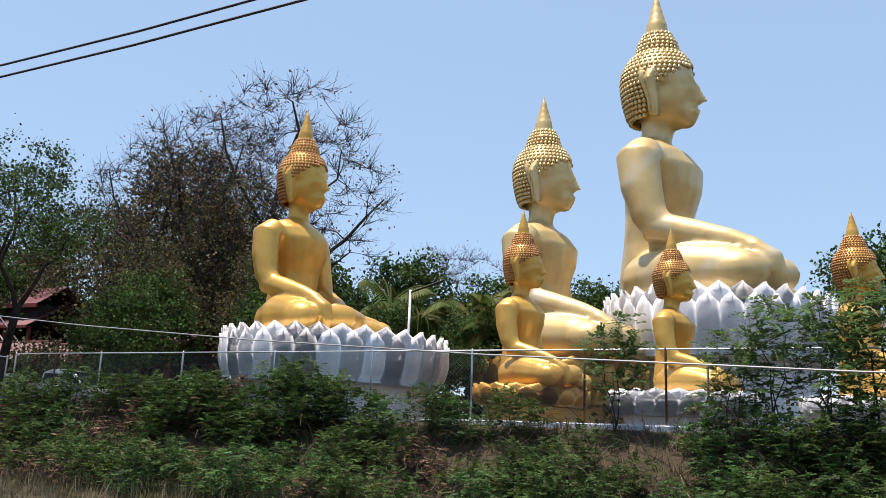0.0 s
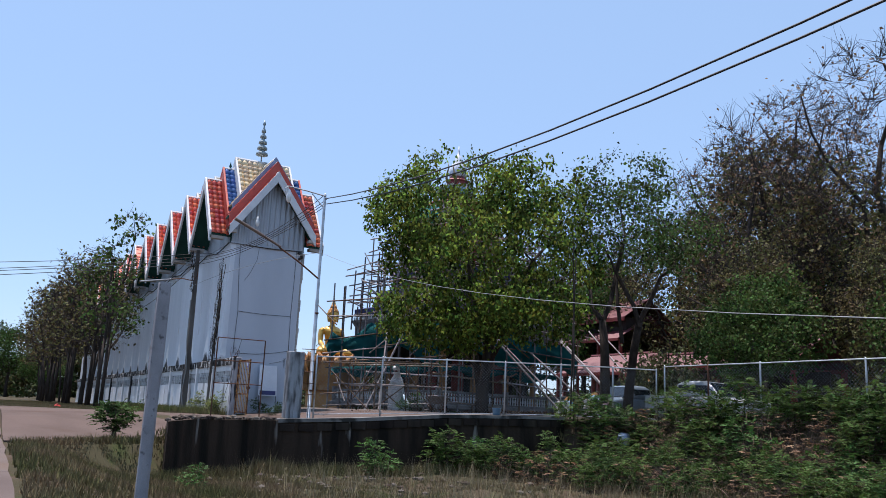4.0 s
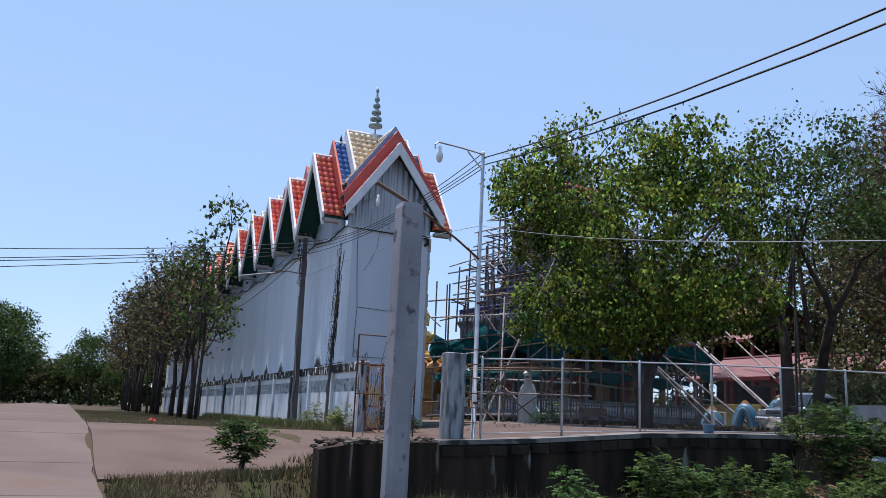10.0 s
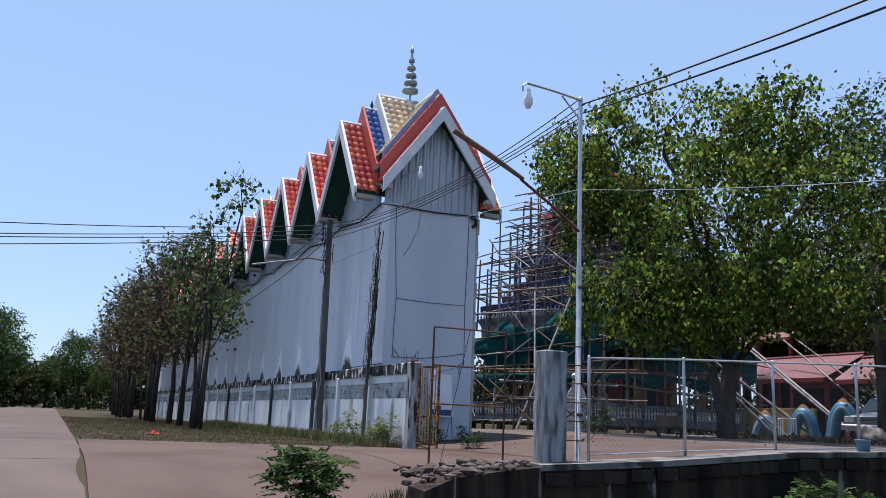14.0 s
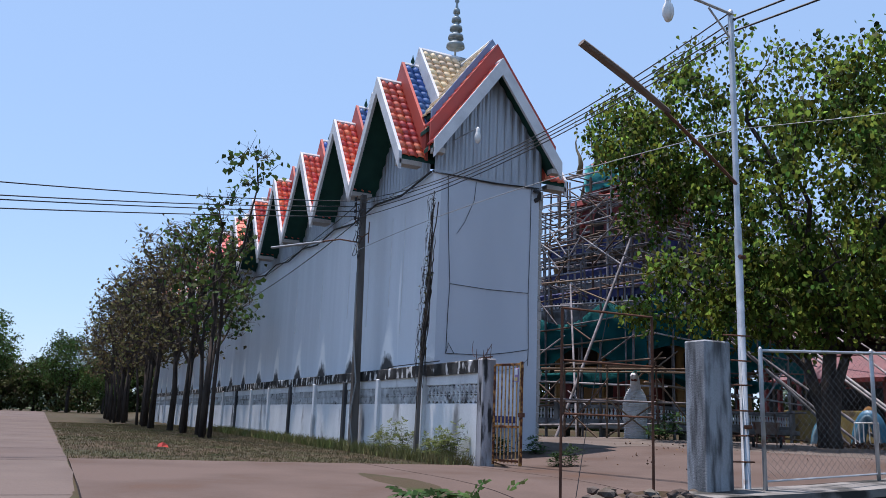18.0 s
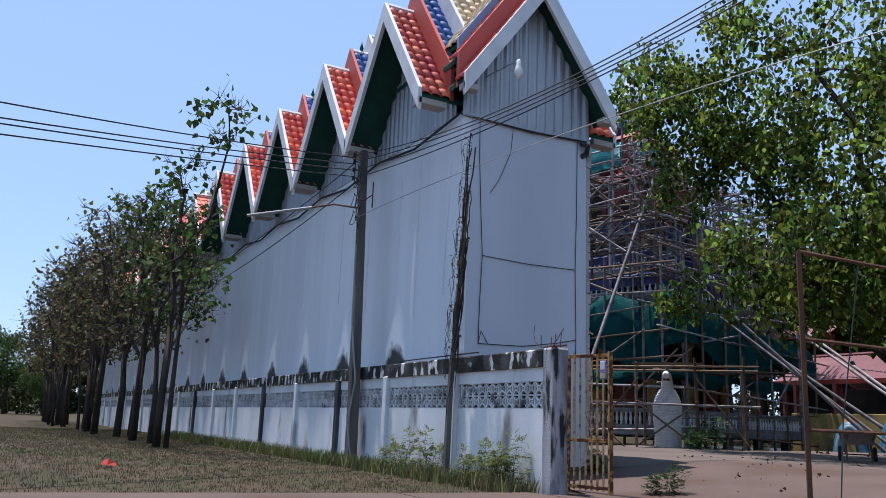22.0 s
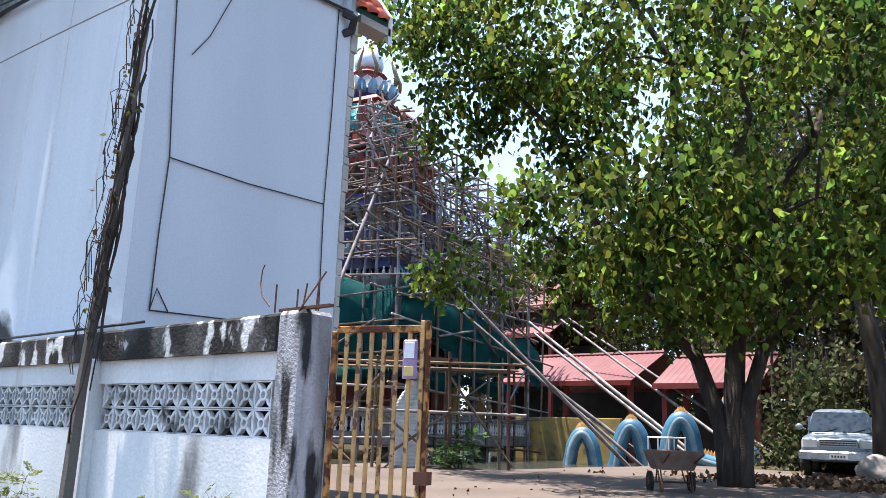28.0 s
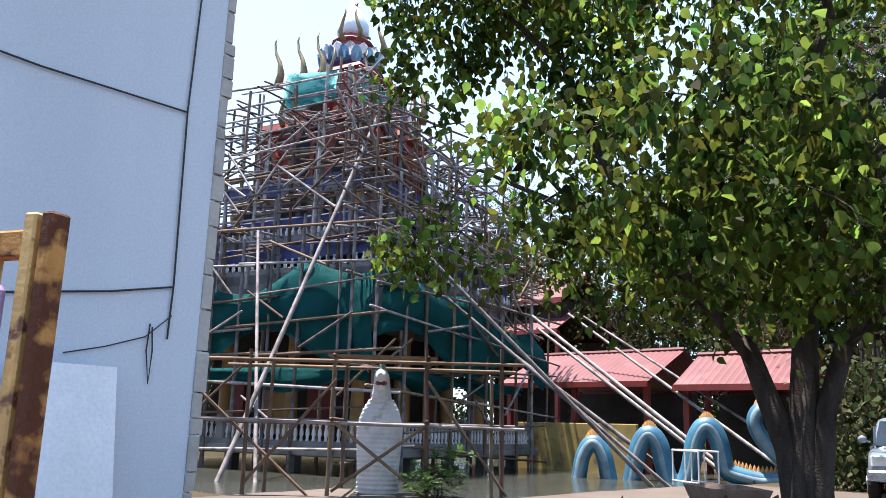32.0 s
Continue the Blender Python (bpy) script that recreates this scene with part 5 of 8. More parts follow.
# the great bodhi tree in the yard
bodhi = make_tree("bodhi_tree", 11,
    [([(-0.08, 0.0, -0.2), (-0.12, 0.0, 0.5), (-0.2, 0.0, 1.1), (-0.42, 0.0, 1.7), (-0.75, 0.05, 2.6)], 0.25, 0.13),
     ([(0.05, 0.05, -0.2), (0.05, 0.0, 0.8), (0.02, 0.05, 1.8), (0.1, 0.1, 3.0)], 0.27, 0.16),
     ([(0.2, -0.05, -0.2), (0.2, -0.05, 0.6), (0.3, 0.0, 1.6), (0.6, 0.1, 2.6)], 0.17, 0.12),
     ([(-0.05, -0.2, -0.2), (-0.04, -0.2, 0.5), (0.0, -0.12, 1.2), (0.12, -0.05, 2.0)], 0.12, 0.07)],
    [((-0.72, 0.05, 2.5), (-4.0, -2.0, 5.2), 0.10), ((-0.72, 0.05, 2.5), (-4.4, -1.9, 8.6), 0.11), ((-3.0, -1.2, 7.4), (-6.6, -1.9, 10.4), 0.06), ((0.1, 0.1, 3.0), (-1.2, -1.2, 10.4), 0.14), ((0.1, 0.1, 2.9), (1.6, -2.6, 7.6), 0.11),
     ((0.58, 0.1, 2.5), (4.3, 1.0, 5.6), 0.11), ((0.1, 0.1, 3.0), (1.8, 2.8, 8.8), 0.14), ((-0.5, 0, 2.1), (-2.0, -3.4, 4.6), 0.08), ((0.55, 0.1, 2.4), (2.6, -2.8, 5.0), 0.08)],
    [(0.9, 0.5, 6.8, 4.0, 4.4, 3.3, 265), (-2.0, -1.0, 10.0, 2.8, 2.7, 2.4, 95), (1.6, 1.0, 9.8, 2.6, 2.6, 1.6, 70), (-2.7, -1.0, 6.9, 1.0, 1.2, 1.3, 24), (-4.55, -2.1, 9.2, 1.6, 1.6, 1.6, 50),
     (-6.4, -1.8, 10.6, 1.5, 1.4, 1.2, 36), (-4.7, -1.9, 3.9, 1.3, 0.8, 0.7, 10), (-5.2, -1.9, 7.2, 0.7, 0.7, 1.0, 10), (-4.2, -1.5, 8.0, 0.8, 0.8, 0.8, 14), (0.2, -1.7, 3.7, 3.2, 1.9, 1.0, 80), (3.6, 0.0, 4.3, 2.3, 2.6, 1.2, 60), (-0.6, -3.2, 4.6, 2.2, 1.4, 1.0, 32)],
    46, (0.22, 0.22, 0.26), 0.16, LEAF, "large green bodhi tree with heart-shaped leaves in the yard", category="tree", droop=1.1, heart=True)
placed(bodhi, -35.75, 18.45)

# a leaning dark tree behind it
dark = make_tree("rain_tree", 12,
    [([(0, 0, -0.2), (0.05, 0, 1.5), (-0.1, 0.1, 3.2), (-0.3, 0.1, 4.6)], 0.28, 0.18), ([(0.25, 1.1, -0.2), (0.5, 1.05, 1.5), (1.1, 0.8, 3.2), (1.9, 0.4, 4.4)], 0.26, 0.16)],
    [((-0.3, 0.1, 4.6), (-2.6, 0, 7.6), 0.13), ((-0.3, 0.1, 4.5), (0.3, 1.5, 9.5), 0.13), ((1.9, 0.4, 4.4), (4.2, 0.5, 7.0), 0.13), ((1.9, 0.4, 4.2), (2.2, -2.0, 7.6), 0.12), ((1.0, 0.2, 3.5), (1.0, 0, 10.5), 0.1)],
    [(1.0, 0.2, 9.0, 4.6, 3.8, 2.1, 190), (1.0, 0, 10.9, 2.6, 2.6, 1.3, 46), (4.6, 0, 7.4, 1.8, 2.0, 1.1, 30)],
    30, (0.34, 0.34, 0.24), 0.16, LEAF_DARK, "dark green yard tree with two leaning trunks", bare=3)
placed(dark, -34.8, 24.4)

# open brown and olive background trees
olive = make_tree("dry_season_tree", 13,
    [([(0, 0, -0.2), (0.1, 0, 2.5), (-0.1, 0.1, 5.0)], 0.34, 0.22)],
    [((-0.1, 0.1, 5), (-3.2, 0.5, 10), 0.16), ((-0.1, 0.1, 5), (0.6, -1.0, 13.0), 0.17), ((0, 0, 4), (3.4, 0.6, 9.5), 0.15), ((0, 0, 4.5), (1.2, 2.6, 11), 0.13), ((0, 0, 4.6), (-1.0, -2.8, 9), 0.12)],
    [(0, 0, 9.0, 4.6, 4.4, 4.2, 200), (0.4, -0.4, 13.2, 2.8, 2.8, 2.2, 60), (-1, 0, 5.2, 4.4, 4.0, 2.2, 80)],
    20, (0.42, 0.42, 0.3), 0.24, LEAF_DRY, "tall olive-brown tree thinning in the dry season", bare=6, twig_r=0.02, group="background trees")
placed(olive, -41.5, 43.0, 0, 1.25)
for x, y, rz, s in ((-34.0, 40.0, 80, 1.0), (-46.5, 48, 200, 1.3), (-30.0, 39, 140, 0.72), (-57, 50, 30, 1.15), (-66, 52, 100, 1.1), (-33.5, 33.5, 250, 0.62), (-27.5, 35.0, 310, 0.58)):
    another(olive, x, y, rz, s)

bare = make_tree("bare_tree", 14,
    [([(0, 0, -0.2), (0.2, 0, 3), (0.1, 0.1, 6.0)], 0.38, 0.26)],
    [((0.1, 0.1, 6), (-5.0, 0.5, 13.5), 0.17), ((0.1, 0.1, 6), (0.6, -1.0, 17.0), 0.2), ((0.1, 0.1, 5), (5.6, 0.6, 12.0), 0.17), ((0.1, 0.1, 5.6), (2.6, 2.6, 15.5), 0.15), ((0.1, 0.1, 5.6), (-2.6, -2.8, 15.5), 0.15), ((0.1, 0, 4.5), (4.5, -2, 8.5), 0.12), ((0.1, 0, 4.5), (-5, -1, 8.5), 0.12)],
    [(0, 0, 12.5, 6.8, 5.4, 5.0, 115), (0.5, 0, 16.0, 4.2, 3.6, 2.4, 46), (0, 0, 8.5, 6.2, 4.5, 2.4, 26)],
    7, (0.6, 0.6, 0.45), 0.17, LEAF_BROWN, "tall leafless tree with fine branching twigs", bare=11, twig_r=0.018, group="background trees")
placed(bare, -32.0, 41.5, 20, 1.18)
for x, y, rz, s in ((-41.0, 44.0, 120, 1.2), (-24.5, 52.0, 200, 0.7), (-43, 51, 60, 1.2), (-70, 53, 300, 1.15), (-38.0, 38.0, 10, 0.95)):
    another(bare, x, y, rz, s)

green = make_tree("yard_tree", 15,
    [([(0, 0, -0.2), (0.05, 0, 1.6), (-0.05, 0.1, 3.0)], 0.2, 0.13)],
    [((0, 0.1, 3), (-2.0, 0.5, 5.5), 0.1), ((0, 0.1, 3), (0.6, -0.6, 7.0), 0.1), ((0, 0, 2.6), (2.2, 0.6, 5.4), 0.1)],
    [(0, 0, 5.0, 3.3, 3.2, 2.5, 150), (0.4, 0, 7.2, 1.8, 1.8, 1.1, 30)],
    46, (0.36, 0.36, 0.24), 0.2, LEAF_DARK, "leafy green tree behind the statues", bare=2, group="background trees")
placed(green, -24.0, 44.0, 0, 1.25)
for x, y, rz, s in ((-19.5, 47, 60, 1.15), (-14.5, 52, 130, 1.2), (-9, 58, 200, 1.3), (-30.5, 30.0, 20, 0.85), (2.0, 56, 280, 1.5), (9, 54, 40, 1.6), (-23.0, 31.0, 220, 0.8), (-18.6, 32.4, 45, 0.66), (-14.4, 32.6, 190, 0.6), (-36.5, 50, 300, 1.7), (-64, 46, 20, 1.5), (-78, 42, 220, 1.5), (-29.0, 27.2, 100, 0.7), (-60, 60, 0, 2.0), (-80, 60, 60, 2.2), (-48.5, 55, 100, 2.0), (-72, 45, 10, 1.9), (-33.5, 47, 70, 1.3)):
    another(green, x, y, rz, s)

# roadside row along the verge
row_tree = make_tree("roadside_tree", 16,
    [([(0, 0, -0.1), (0.05, 0, 1.2), (0.0, 0.05, 2.2)], 0.10, 0.06), ([(0.35, -0.1, -0.1), (0.4, -0.1, 1.0), (0.6, -0.1, 2.3)], 0.06, 0.04)],
    [((0, 0.05, 2.2), (-1.4, 0.3, 4.8), 0.06), ((0, 0.05, 2.2), (0.4, -0.4, 5.8), 0.06), ((0.6, -0.1, 2.3), (1.5, 0.4, 4.8), 0.05), ((0.0, 0.0, 2.0), (-0.6, -1.2, 4.2), 0.05), ((0, 0, 2), (0.5, 1.2, 4.6), 0.05)],
    [(0, 0, 3.9, 2.0, 1.7, 1.8, 84), (0.2, 0, 5.4, 1.5, 1.3, 0.9, 30)],
    7, (0.2, 0.2, 0.18), 0.14, LEAF_DRY, "thin roadside tree with sparse olive and brown leaves", bare=6, twig_r=0.012, group="roadside trees")
placed(row_tree, -54.0, 4.5, 0, 1.35)
rr = random.Random(3)
for k in range(12):
    another(row_tree, -57.5 - k * 3.6 + rr.uniform(-0.5, 0.5), 4.4 + rr.uniform(-0.4, 0.5), rr.uniform(0, 360), rr.uniform(1.3, 1.6))
young = make_tree("roadside_tree", 17,
    [([(0, 0, -0.1), (0.02, 0, 1.2), (-0.08, 0.05, 2.6)], 0.09, 0.055), ([(0.55, 0.1, -0.1), (0.6, 0.1, 1.5), (0.75, 0.1, 3.0)], 0.06, 0.04)],
    [((-0.08, 0.05, 2.6), (-0.9, 0.3, 4.5), 0.05), ((-0.08, 0.05, 2.6), (0.5, -0.2, 6.0), 0.05), ((0.75, 0.1, 3.0), (2.9, 0.2, 6.7), 0.045), ((0.75, 0.1, 2.6), (1.9, 0.0, 3.9), 0.04), ((-0.05, 0, 2.2), (-1.8, 0, 5.5), 0.04), ((0.5, 0, 4.0), (0.0, 0, 6.2), 0.03)],
    [(0.2, 0, 4.2, 1.6, 1.2, 1.4, 24), (2.7, 0.2, 6.5, 0.9, 0.6, 0.45, 12), (0.0, 0, 6.1, 0.8, 0.6, 0.5, 10), (2.0, 0, 3.9, 0.7, 0.5, 0.5, 8), (-1.9, 0, 5.6, 0.6, 0.6, 0.4, 9)],
    9, (0.17, 0.17, 0.14), 0.17, LEAF_DARK, "young roadside tree with few leaves on bare twigs", bare=5, twig_r=0.01, group="roadside trees")
placed(young, -48.6, 4.3, 0, 1.3)
another(young, -51.3, 4.6, 140, 1.2)
for x, y, rz, s in ((-80, -14, 10, 1.5), (-88, -16, 90, 1.8), (-160, -10.5, 200, 1.9), (-74, -17, 300, 1.3), (-168, -14, 30, 2.0)):
    another(green, x, y, rz, s)
for k in range(14):
    another(green, -150 - rr.uniform(0, 25), -34 + k * 4.6, rr.uniform(0, 360), rr.uniform(1.0, 1.5))

# palms behind the white pedestal
palm = thing("palm_tree", (0, 0, 0), "feathery palm with some yellowing fronds", "palm", "palms")
bm = B()
tube(bm, [(0, 0, -0.1), (0.05, 0, 1.5), (0.1, 0, 3.2)], [0.16, 0.12, 0.1], 8)
part("trunk", bm, BARK, palm, smooth=True)
pr = random.Random(8)
for k in range(22):
    a, up = k * 2.4, pr.uniform(-0.1, 1.0)
    bm = B()
    pts = []
    for i in range(9):
        f = i / 8
        r = 1.55 * f * (1 - 0.25 * f)
        pts.append(Vector((0.1 + r * math.cos(a), r * math.sin(a), 3.2 + 2.0 * up * f - (1.2 + 0.9 * (1 - up)) * f * f)))
    tube(bm, pts, [0.03 * (1 - 0.8 * i / 8) for i in range(9)], 4, False)
    sd = Vector((-math.sin(a), math.cos(a), 0))
    for i in range(1, 26):
        f = i / 26 * 8
        j = min(7, int(f))
        p = pts[j].lerp(pts[j + 1], f - j)
        for s in (-1, 1):
            l = 0.42 * math.sin(math.pi * min(0.95, 0.15 + f / 9.5))
            q = p + sd * s * l + Vector((math.cos(a) * 0.25 * l, math.sin(a) * 0.25 * l, -0.95 * l))
            w = Vector((math.cos(a), math.sin(a), 0)) * 0.03
            bm.faces.new([bm.verts.new(v) for v in (p - w, p.lerp(q, 0.5) + w * 1.4, q, p.lerp(q, 0.5) - w)])
    part("frond", bm, PALM, palm)
placed(palm, -17.4, 33.2, 0, 1.5)
for x, y, rz, s in ((-15.0, 33.8, 80, 1.4), (-13.6, 33.0, 190, 1.3), (-19.2, 33.6, 30, 1.75), (-15.8, 36.0, 260, 1.6), (-13.9, 35.2, 120, 1.5)):
    another(palm, x, y, rz, s)

# bushes over the bank
def bush(seed, lobes, per, size, material, label, bare=1):
    limbs = [((0, 0, -0.1), (l[0] * 0.7, l[1] * 0.7, l[2]), 0.02) for l in lobes]
    return make_tree("bush", seed, [([(0, 0, -0.15), (0.02, 0, 0.1), (0.02, 0.02, 0.3)], 0.03, 0.02)], limbs, lobes, per, (0.13, 0.13, 0.10), size, material, label, bare=bare, twig_r=0.005, category="bush", group="bank bushes", droop=0.2, sprays=True)


bushes = [bush(21, [(0, 0, 0.7, 0.9, 0.8, 0.55, 60), (0.5, -0.2, 1.1, 0.5, 0.5, 0.35, 18), (-0.6, 0.1, 0.45, 0.5, 0.5, 0.35, 20)], 36, 0.10, LEAF_DARK, "dense dark green bush on the bank"),
          bush(22, [(0, 0, 0.55, 0.8, 0.7, 0.4, 46), (-0.3, 0.2, 1.0, 0.45, 0.4, 0.35, 16), (0.7, 0, 0.4, 0.4, 0.5, 0.3, 14)], 36, 0.10, mat("mid_green_leaf", (0.075, 0.15, 0.04), (0.04, 0.08, 0.025), 0.65, 1.2, 20, 0, vary=0.6, trans=0.3, island=True, spec=0.15), "leafy mid-green bush on the bank"),
          bush(23, [(0, 0, 0.5, 0.9, 0.8, 0.45, 46), (0.2, 0, 0.9, 0.5, 0.5, 0.3, 14)], 10, 0.09, LEAF_BROWN, "dry brown tangle of stems and withered leaves", bare=10),
          bush(24, [(0, 0, 1.5, 0.7, 0.6, 0.7, 50), (0.3, 0, 2.3, 0.5, 0.5, 0.5, 26), (-0.4, 0, 2.0, 0.4, 0.4, 0.4, 16)], 20, 0.12, mat("shrub_leaf", (0.12, 0.19, 0.06), (0.075, 0.13, 0.04), 0.6, 1.2, 20, 0, vary=0.5, trans=0.4, island=True, spec=0.2), "tall leafy shrub by the fence", bare=3)]
bushes.append(bush(25, [(0, 0, 0.6, 0.6, 0.45, 0.5, 40), (0.3, 0, 1.3, 0.3, 0.3, 0.4, 14), (-0.3, 0.1, 1.1, 0.2, 0.2, 0.3, 8)], 30, 0.10, mat("weed_leaf", (0.17, 0.20, 0.07), (0.13, 0.16, 0.05), 0.7, 1.5, 20, 0, vary=0.4, trans=0.4, island=True, spec=0.2), "straggly yellow-green weed at the wall foot", bare=3))
for b, (x, y, s) in zip(bushes, ((-16.2, 18.6, 1), (-20.6, 17.6, 1), (-18.3, 17.4, 1), (-4.9, 19.2, 1), (-34.9, 6.75, 0.4))):
    placed(b, x, y, 0, s)
br = random.Random(77)
spots = []
for _ in range(2500):
    x, y = br.uniform(-26.3, 9), br.uniform(12.5, 19.6)
    gap, at = edge_gap(x, y)
    if -12.5 < x < -3 and gap < 2.2:
        continue
    if gap < 0.35 or gap > 6.0 or (x < -23 and y < 14.5 and gap > 2.2):
        continue
    if any(math.hypot(x - a, y - b) < 0.82 for a, b in spots):
        continue
    spots.append((x, y))
    near_top = gap < 2.2
    kind = br.choices((0, 1, 2), (5, 3, 2 if x > -20 else 6))[0]
    s = br.uniform(0.75, 1.15) * (1.0 if near_top else 0.8) * (0.75 if x < -23.5 else 1.0)
    another(bushes[kind], x, y, br.uniform(0, 360), s)
    if len(spots) > 150:
        break
for x, y, s in ((-1.4, 19.0, 1.15), (-0.4, 18.5, 1.2), (0.5, 19.2, 1.25), (1.5, 18.7, 1.2), (-2.2, 18.8, 0.9), (2.6, 19.2, 1.2), (-26.0, 15.0, 0.5), (-14.8, 19.4, 0.6)):
    another(bushes[3], x, y, br.uniform(0, 360), s)
for x, y, s, kind in ((-26.2, 16.2, 0.85, 0), (-25.9, 17.2, 0.95, 1), (-25.2, 16.4, 0.85, 0), (-26.3, 15.3, 0.7, 1), (-25.0, 18.2, 0.95, 2), (-24.6, 15.4, 0.7, 0), (-25.6, 14.6, 0.6, 1), (-11.6, 18.9, 1.0, 0), (-10.6, 18.6, 0.95, 1), (-9.4, 18.9, 0.9, 0), (-8.3, 18.6, 0.8, 1), (-7.2, 18.9, 0.85, 0), (-11.0, 17.6, 0.8, 0), (-9.0, 17.4, 0.7, 2), (-18.4, 19.1, 0.95, 0), (-17.3, 19.3, 1.0, 1), (-16.4, 19.0, 1.05, 0), (-15.4, 19.3, 1.1, 2), (-14.4, 19.1, 1.1, 1), (-13.5, 19.3, 1.05, 0), (-12.6, 19.0, 0.95, 1), (-20.2, 19.2, 0.9, 0), (-25.9, 9.2, 0.75, 1), (-26.2, 11.6, 0.9, 0), (-25.6, 13.4, 0.8, 1), (-24.6, 12.6, 0.7, 2), (-22.3, 3.4, 0.4, 1), (-33.2, 8.4, 0.3, 0), (-35.6, 6.85, 0.42, 4), (-36.1, 6.85, 0.36, 4), (-38.2, 6.8, 0.48, 4), (-34.7, 6.8, 0.5, 4), (-35.2, 6.75, 0.42, 4), (-37.3, 6.85, 0.5, 4), (-39.0, 6.85, 0.4, 4), (-41.8, 18.0, 0.7, 1), (-37.0, 9.0, 0.4, 0), (-36.2, 9.6, 0.35, 1)):
    another(bushes[kind], x, y, br.uniform(0, 360), s)


shrub = make_tree("roadside_shrub", 29,
    [([(0, 0, -0.1), (0.02, 0, 0.2), (0.0, 0.03, 0.42)], 0.07, 0.05)],
    [((0, 0.03, 0.4), (-0.3, 0, 0.8), 0.02), ((0, 0.03, 0.4), (0.3, 0.1, 0.85), 0.02), ((0, 0.03, 0.42), (0.05, -0.15, 1.0), 0.02), ((0, 0, 0.3), (0.1, 0.3, 0.7), 0.02)],
    [(0, 0, 0.72, 0.48, 0.46, 0.40, 90)],
    36, (0.09, 0.09, 0.07), 0.10, LEAF_DARK, "small leafy shrub sprouting from a dark stump at the road edge", category="shrub", twig_r=0.006, sprays=True)
placed(shrub, -25.2, 2.15, 0, 0.85)


def grass(name, seed, count, where, h, material, label, wide=0.012):
    rs = random.Random(seed)
    verts, faces = [], []
    while len(faces) < count:
        x, y = where(rs)
        if x is None:
            continue
        z = ground_z(x, y)
        for _ in range(5):
            a = rs.uniform(0, 6.28)
            l = h * rs.uniform(0.5, 1.3)
            px, py = x + rs.uniform(-0.06, 0.06), y + rs.uniform(-0.06, 0.06)
            dx, dy = math.cos(a) * wide, math.sin(a) * wide
            lx, ly = rs.uniform(-0.5, 0.5) * l, rs.uniform(-0.5, 0.5) * l
            i = len(verts)
            verts += [(px - dx, py - dy, z - 0.02), (px + dx, py + dy, z - 0.02), (px + lx, py + ly, z + l)]
            faces.append((i, i + 1, i + 2))
    me = bpy.data.meshes.new(name)
    me.from_pydata(verts, [], faces)
    me.materials.append(material)
    return tagged(new(name, me), label, "grass", "", "stuff")


def in_lot(r):
    x, y = r.uniform(-25, 8), r.uniform(1.0, 18.0)
    g, at = edge_gap(x, y)
    return (x, y) if g > 0.2 and noise.noise(Vector((x * 0.5, y * 0.5, 9))) > -0.5 else (None, None)


GRASSMAT = mat("dry_grass_blade", (0.21, 0.15, 0.085), (0.12, 0.115, 0.045), 0.8, 0.5, 20, 0, vary=0.3, island=True)
grass("lot_grass", 31, 130000, in_lot, 0.12, GRASSMAT, "patchy dry and green grass over the low lot", 0.008)
grass("grass_stalks", 36, 4000, lambda r: (lambda x, y: (x, y) if edge_gap(x, y)[0] > 0.25 else (None, None))(r.uniform(-27.5, -10), r.uniform(4.5, 15)), 0.55, mat("straw_stalk", (0.30, 0.24, 0.15), (0.20, 0.17, 0.09), 0.8, 1, 20, 0, vary=0.3, island=True), "tall dry seed stalks over the low lot", 0.005)
grass("verge_grass", 32, 70000, lambda r: (r.uniform(-70, -34.4), -0.1 + 7.0 * r.random() ** 0.9), 0.045, GRASSMAT, "short dry grass on the verge before the wall", 0.008)
grass("wall_foot_weeds", 33, 9000, lambda r: (r.uniform(-60, -34.2), r.uniform(6.4, 7.0)), 0.26, mat("weed_blade", (0.13, 0.15, 0.05), (0.20, 0.17, 0.08), 0.8, 1, 20, 0, vary=0.3, island=True), "taller dry weeds along the wall foot")
grass("edge_grass", 35, 50000, lambda r: (lambda x, y: (x, y) if (edge_gap(x, y)[0] > 0.15 or (y < 4.2 and x > -23.75 - 0.62 * y)) and noise.noise(Vector((x * 0.6, y * 0.6, 4))) > -0.7 else (None, None))(r.uniform(-26.5, -6), 0.0 + 6.5 * r.random() ** 1.5), 0.12, GRASSMAT, "scruffy grass beside the road edge")
grass("shoulder_grass", 38, 16000, lambda r: (lambda x, y: (x, y) if x > -23.75 - 0.62 * y else (None, None))(r.uniform(-26.5, -20.5), r.uniform(0.15, 4.6)), 0.14, GRASSMAT, "scruffy grass on the shoulder by the drive", 0.009)
grass("bank_grass", 34, 16000, lambda r: (lambda x, y: (x, y) if edge_gap(x, y)[0] > 0.1 else (None, None))(r.uniform(-26, 8), r.uniform(14, 19.8)), 0.3, mat("bank_grass_blade", (0.09, 0.08, 0.035), (0.05, 0.075, 0.02), 0.8, 0.7, 20, 0, vary=0.3, island=True), "long half-dry grass on the bank")

def at_wall_foot(r):
    k = r.random() * (len(line) - 1)
    i, f = int(k), k - int(k)
    (ax, ay), (bx, by) = line[i], line[i + 1]
    off = 0.55 + 1.7 * r.random() ** 1.6
    x, y = ax + (bx - ax) * f + off, ay + (by - ay) * f - 0.4 * off
    return (x, y) if edge_gap(x, y)[0] > 0.55 and noise.noise(Vector((x * 0.8, y * 0.8, 2))) > -0.35 else (None, None)


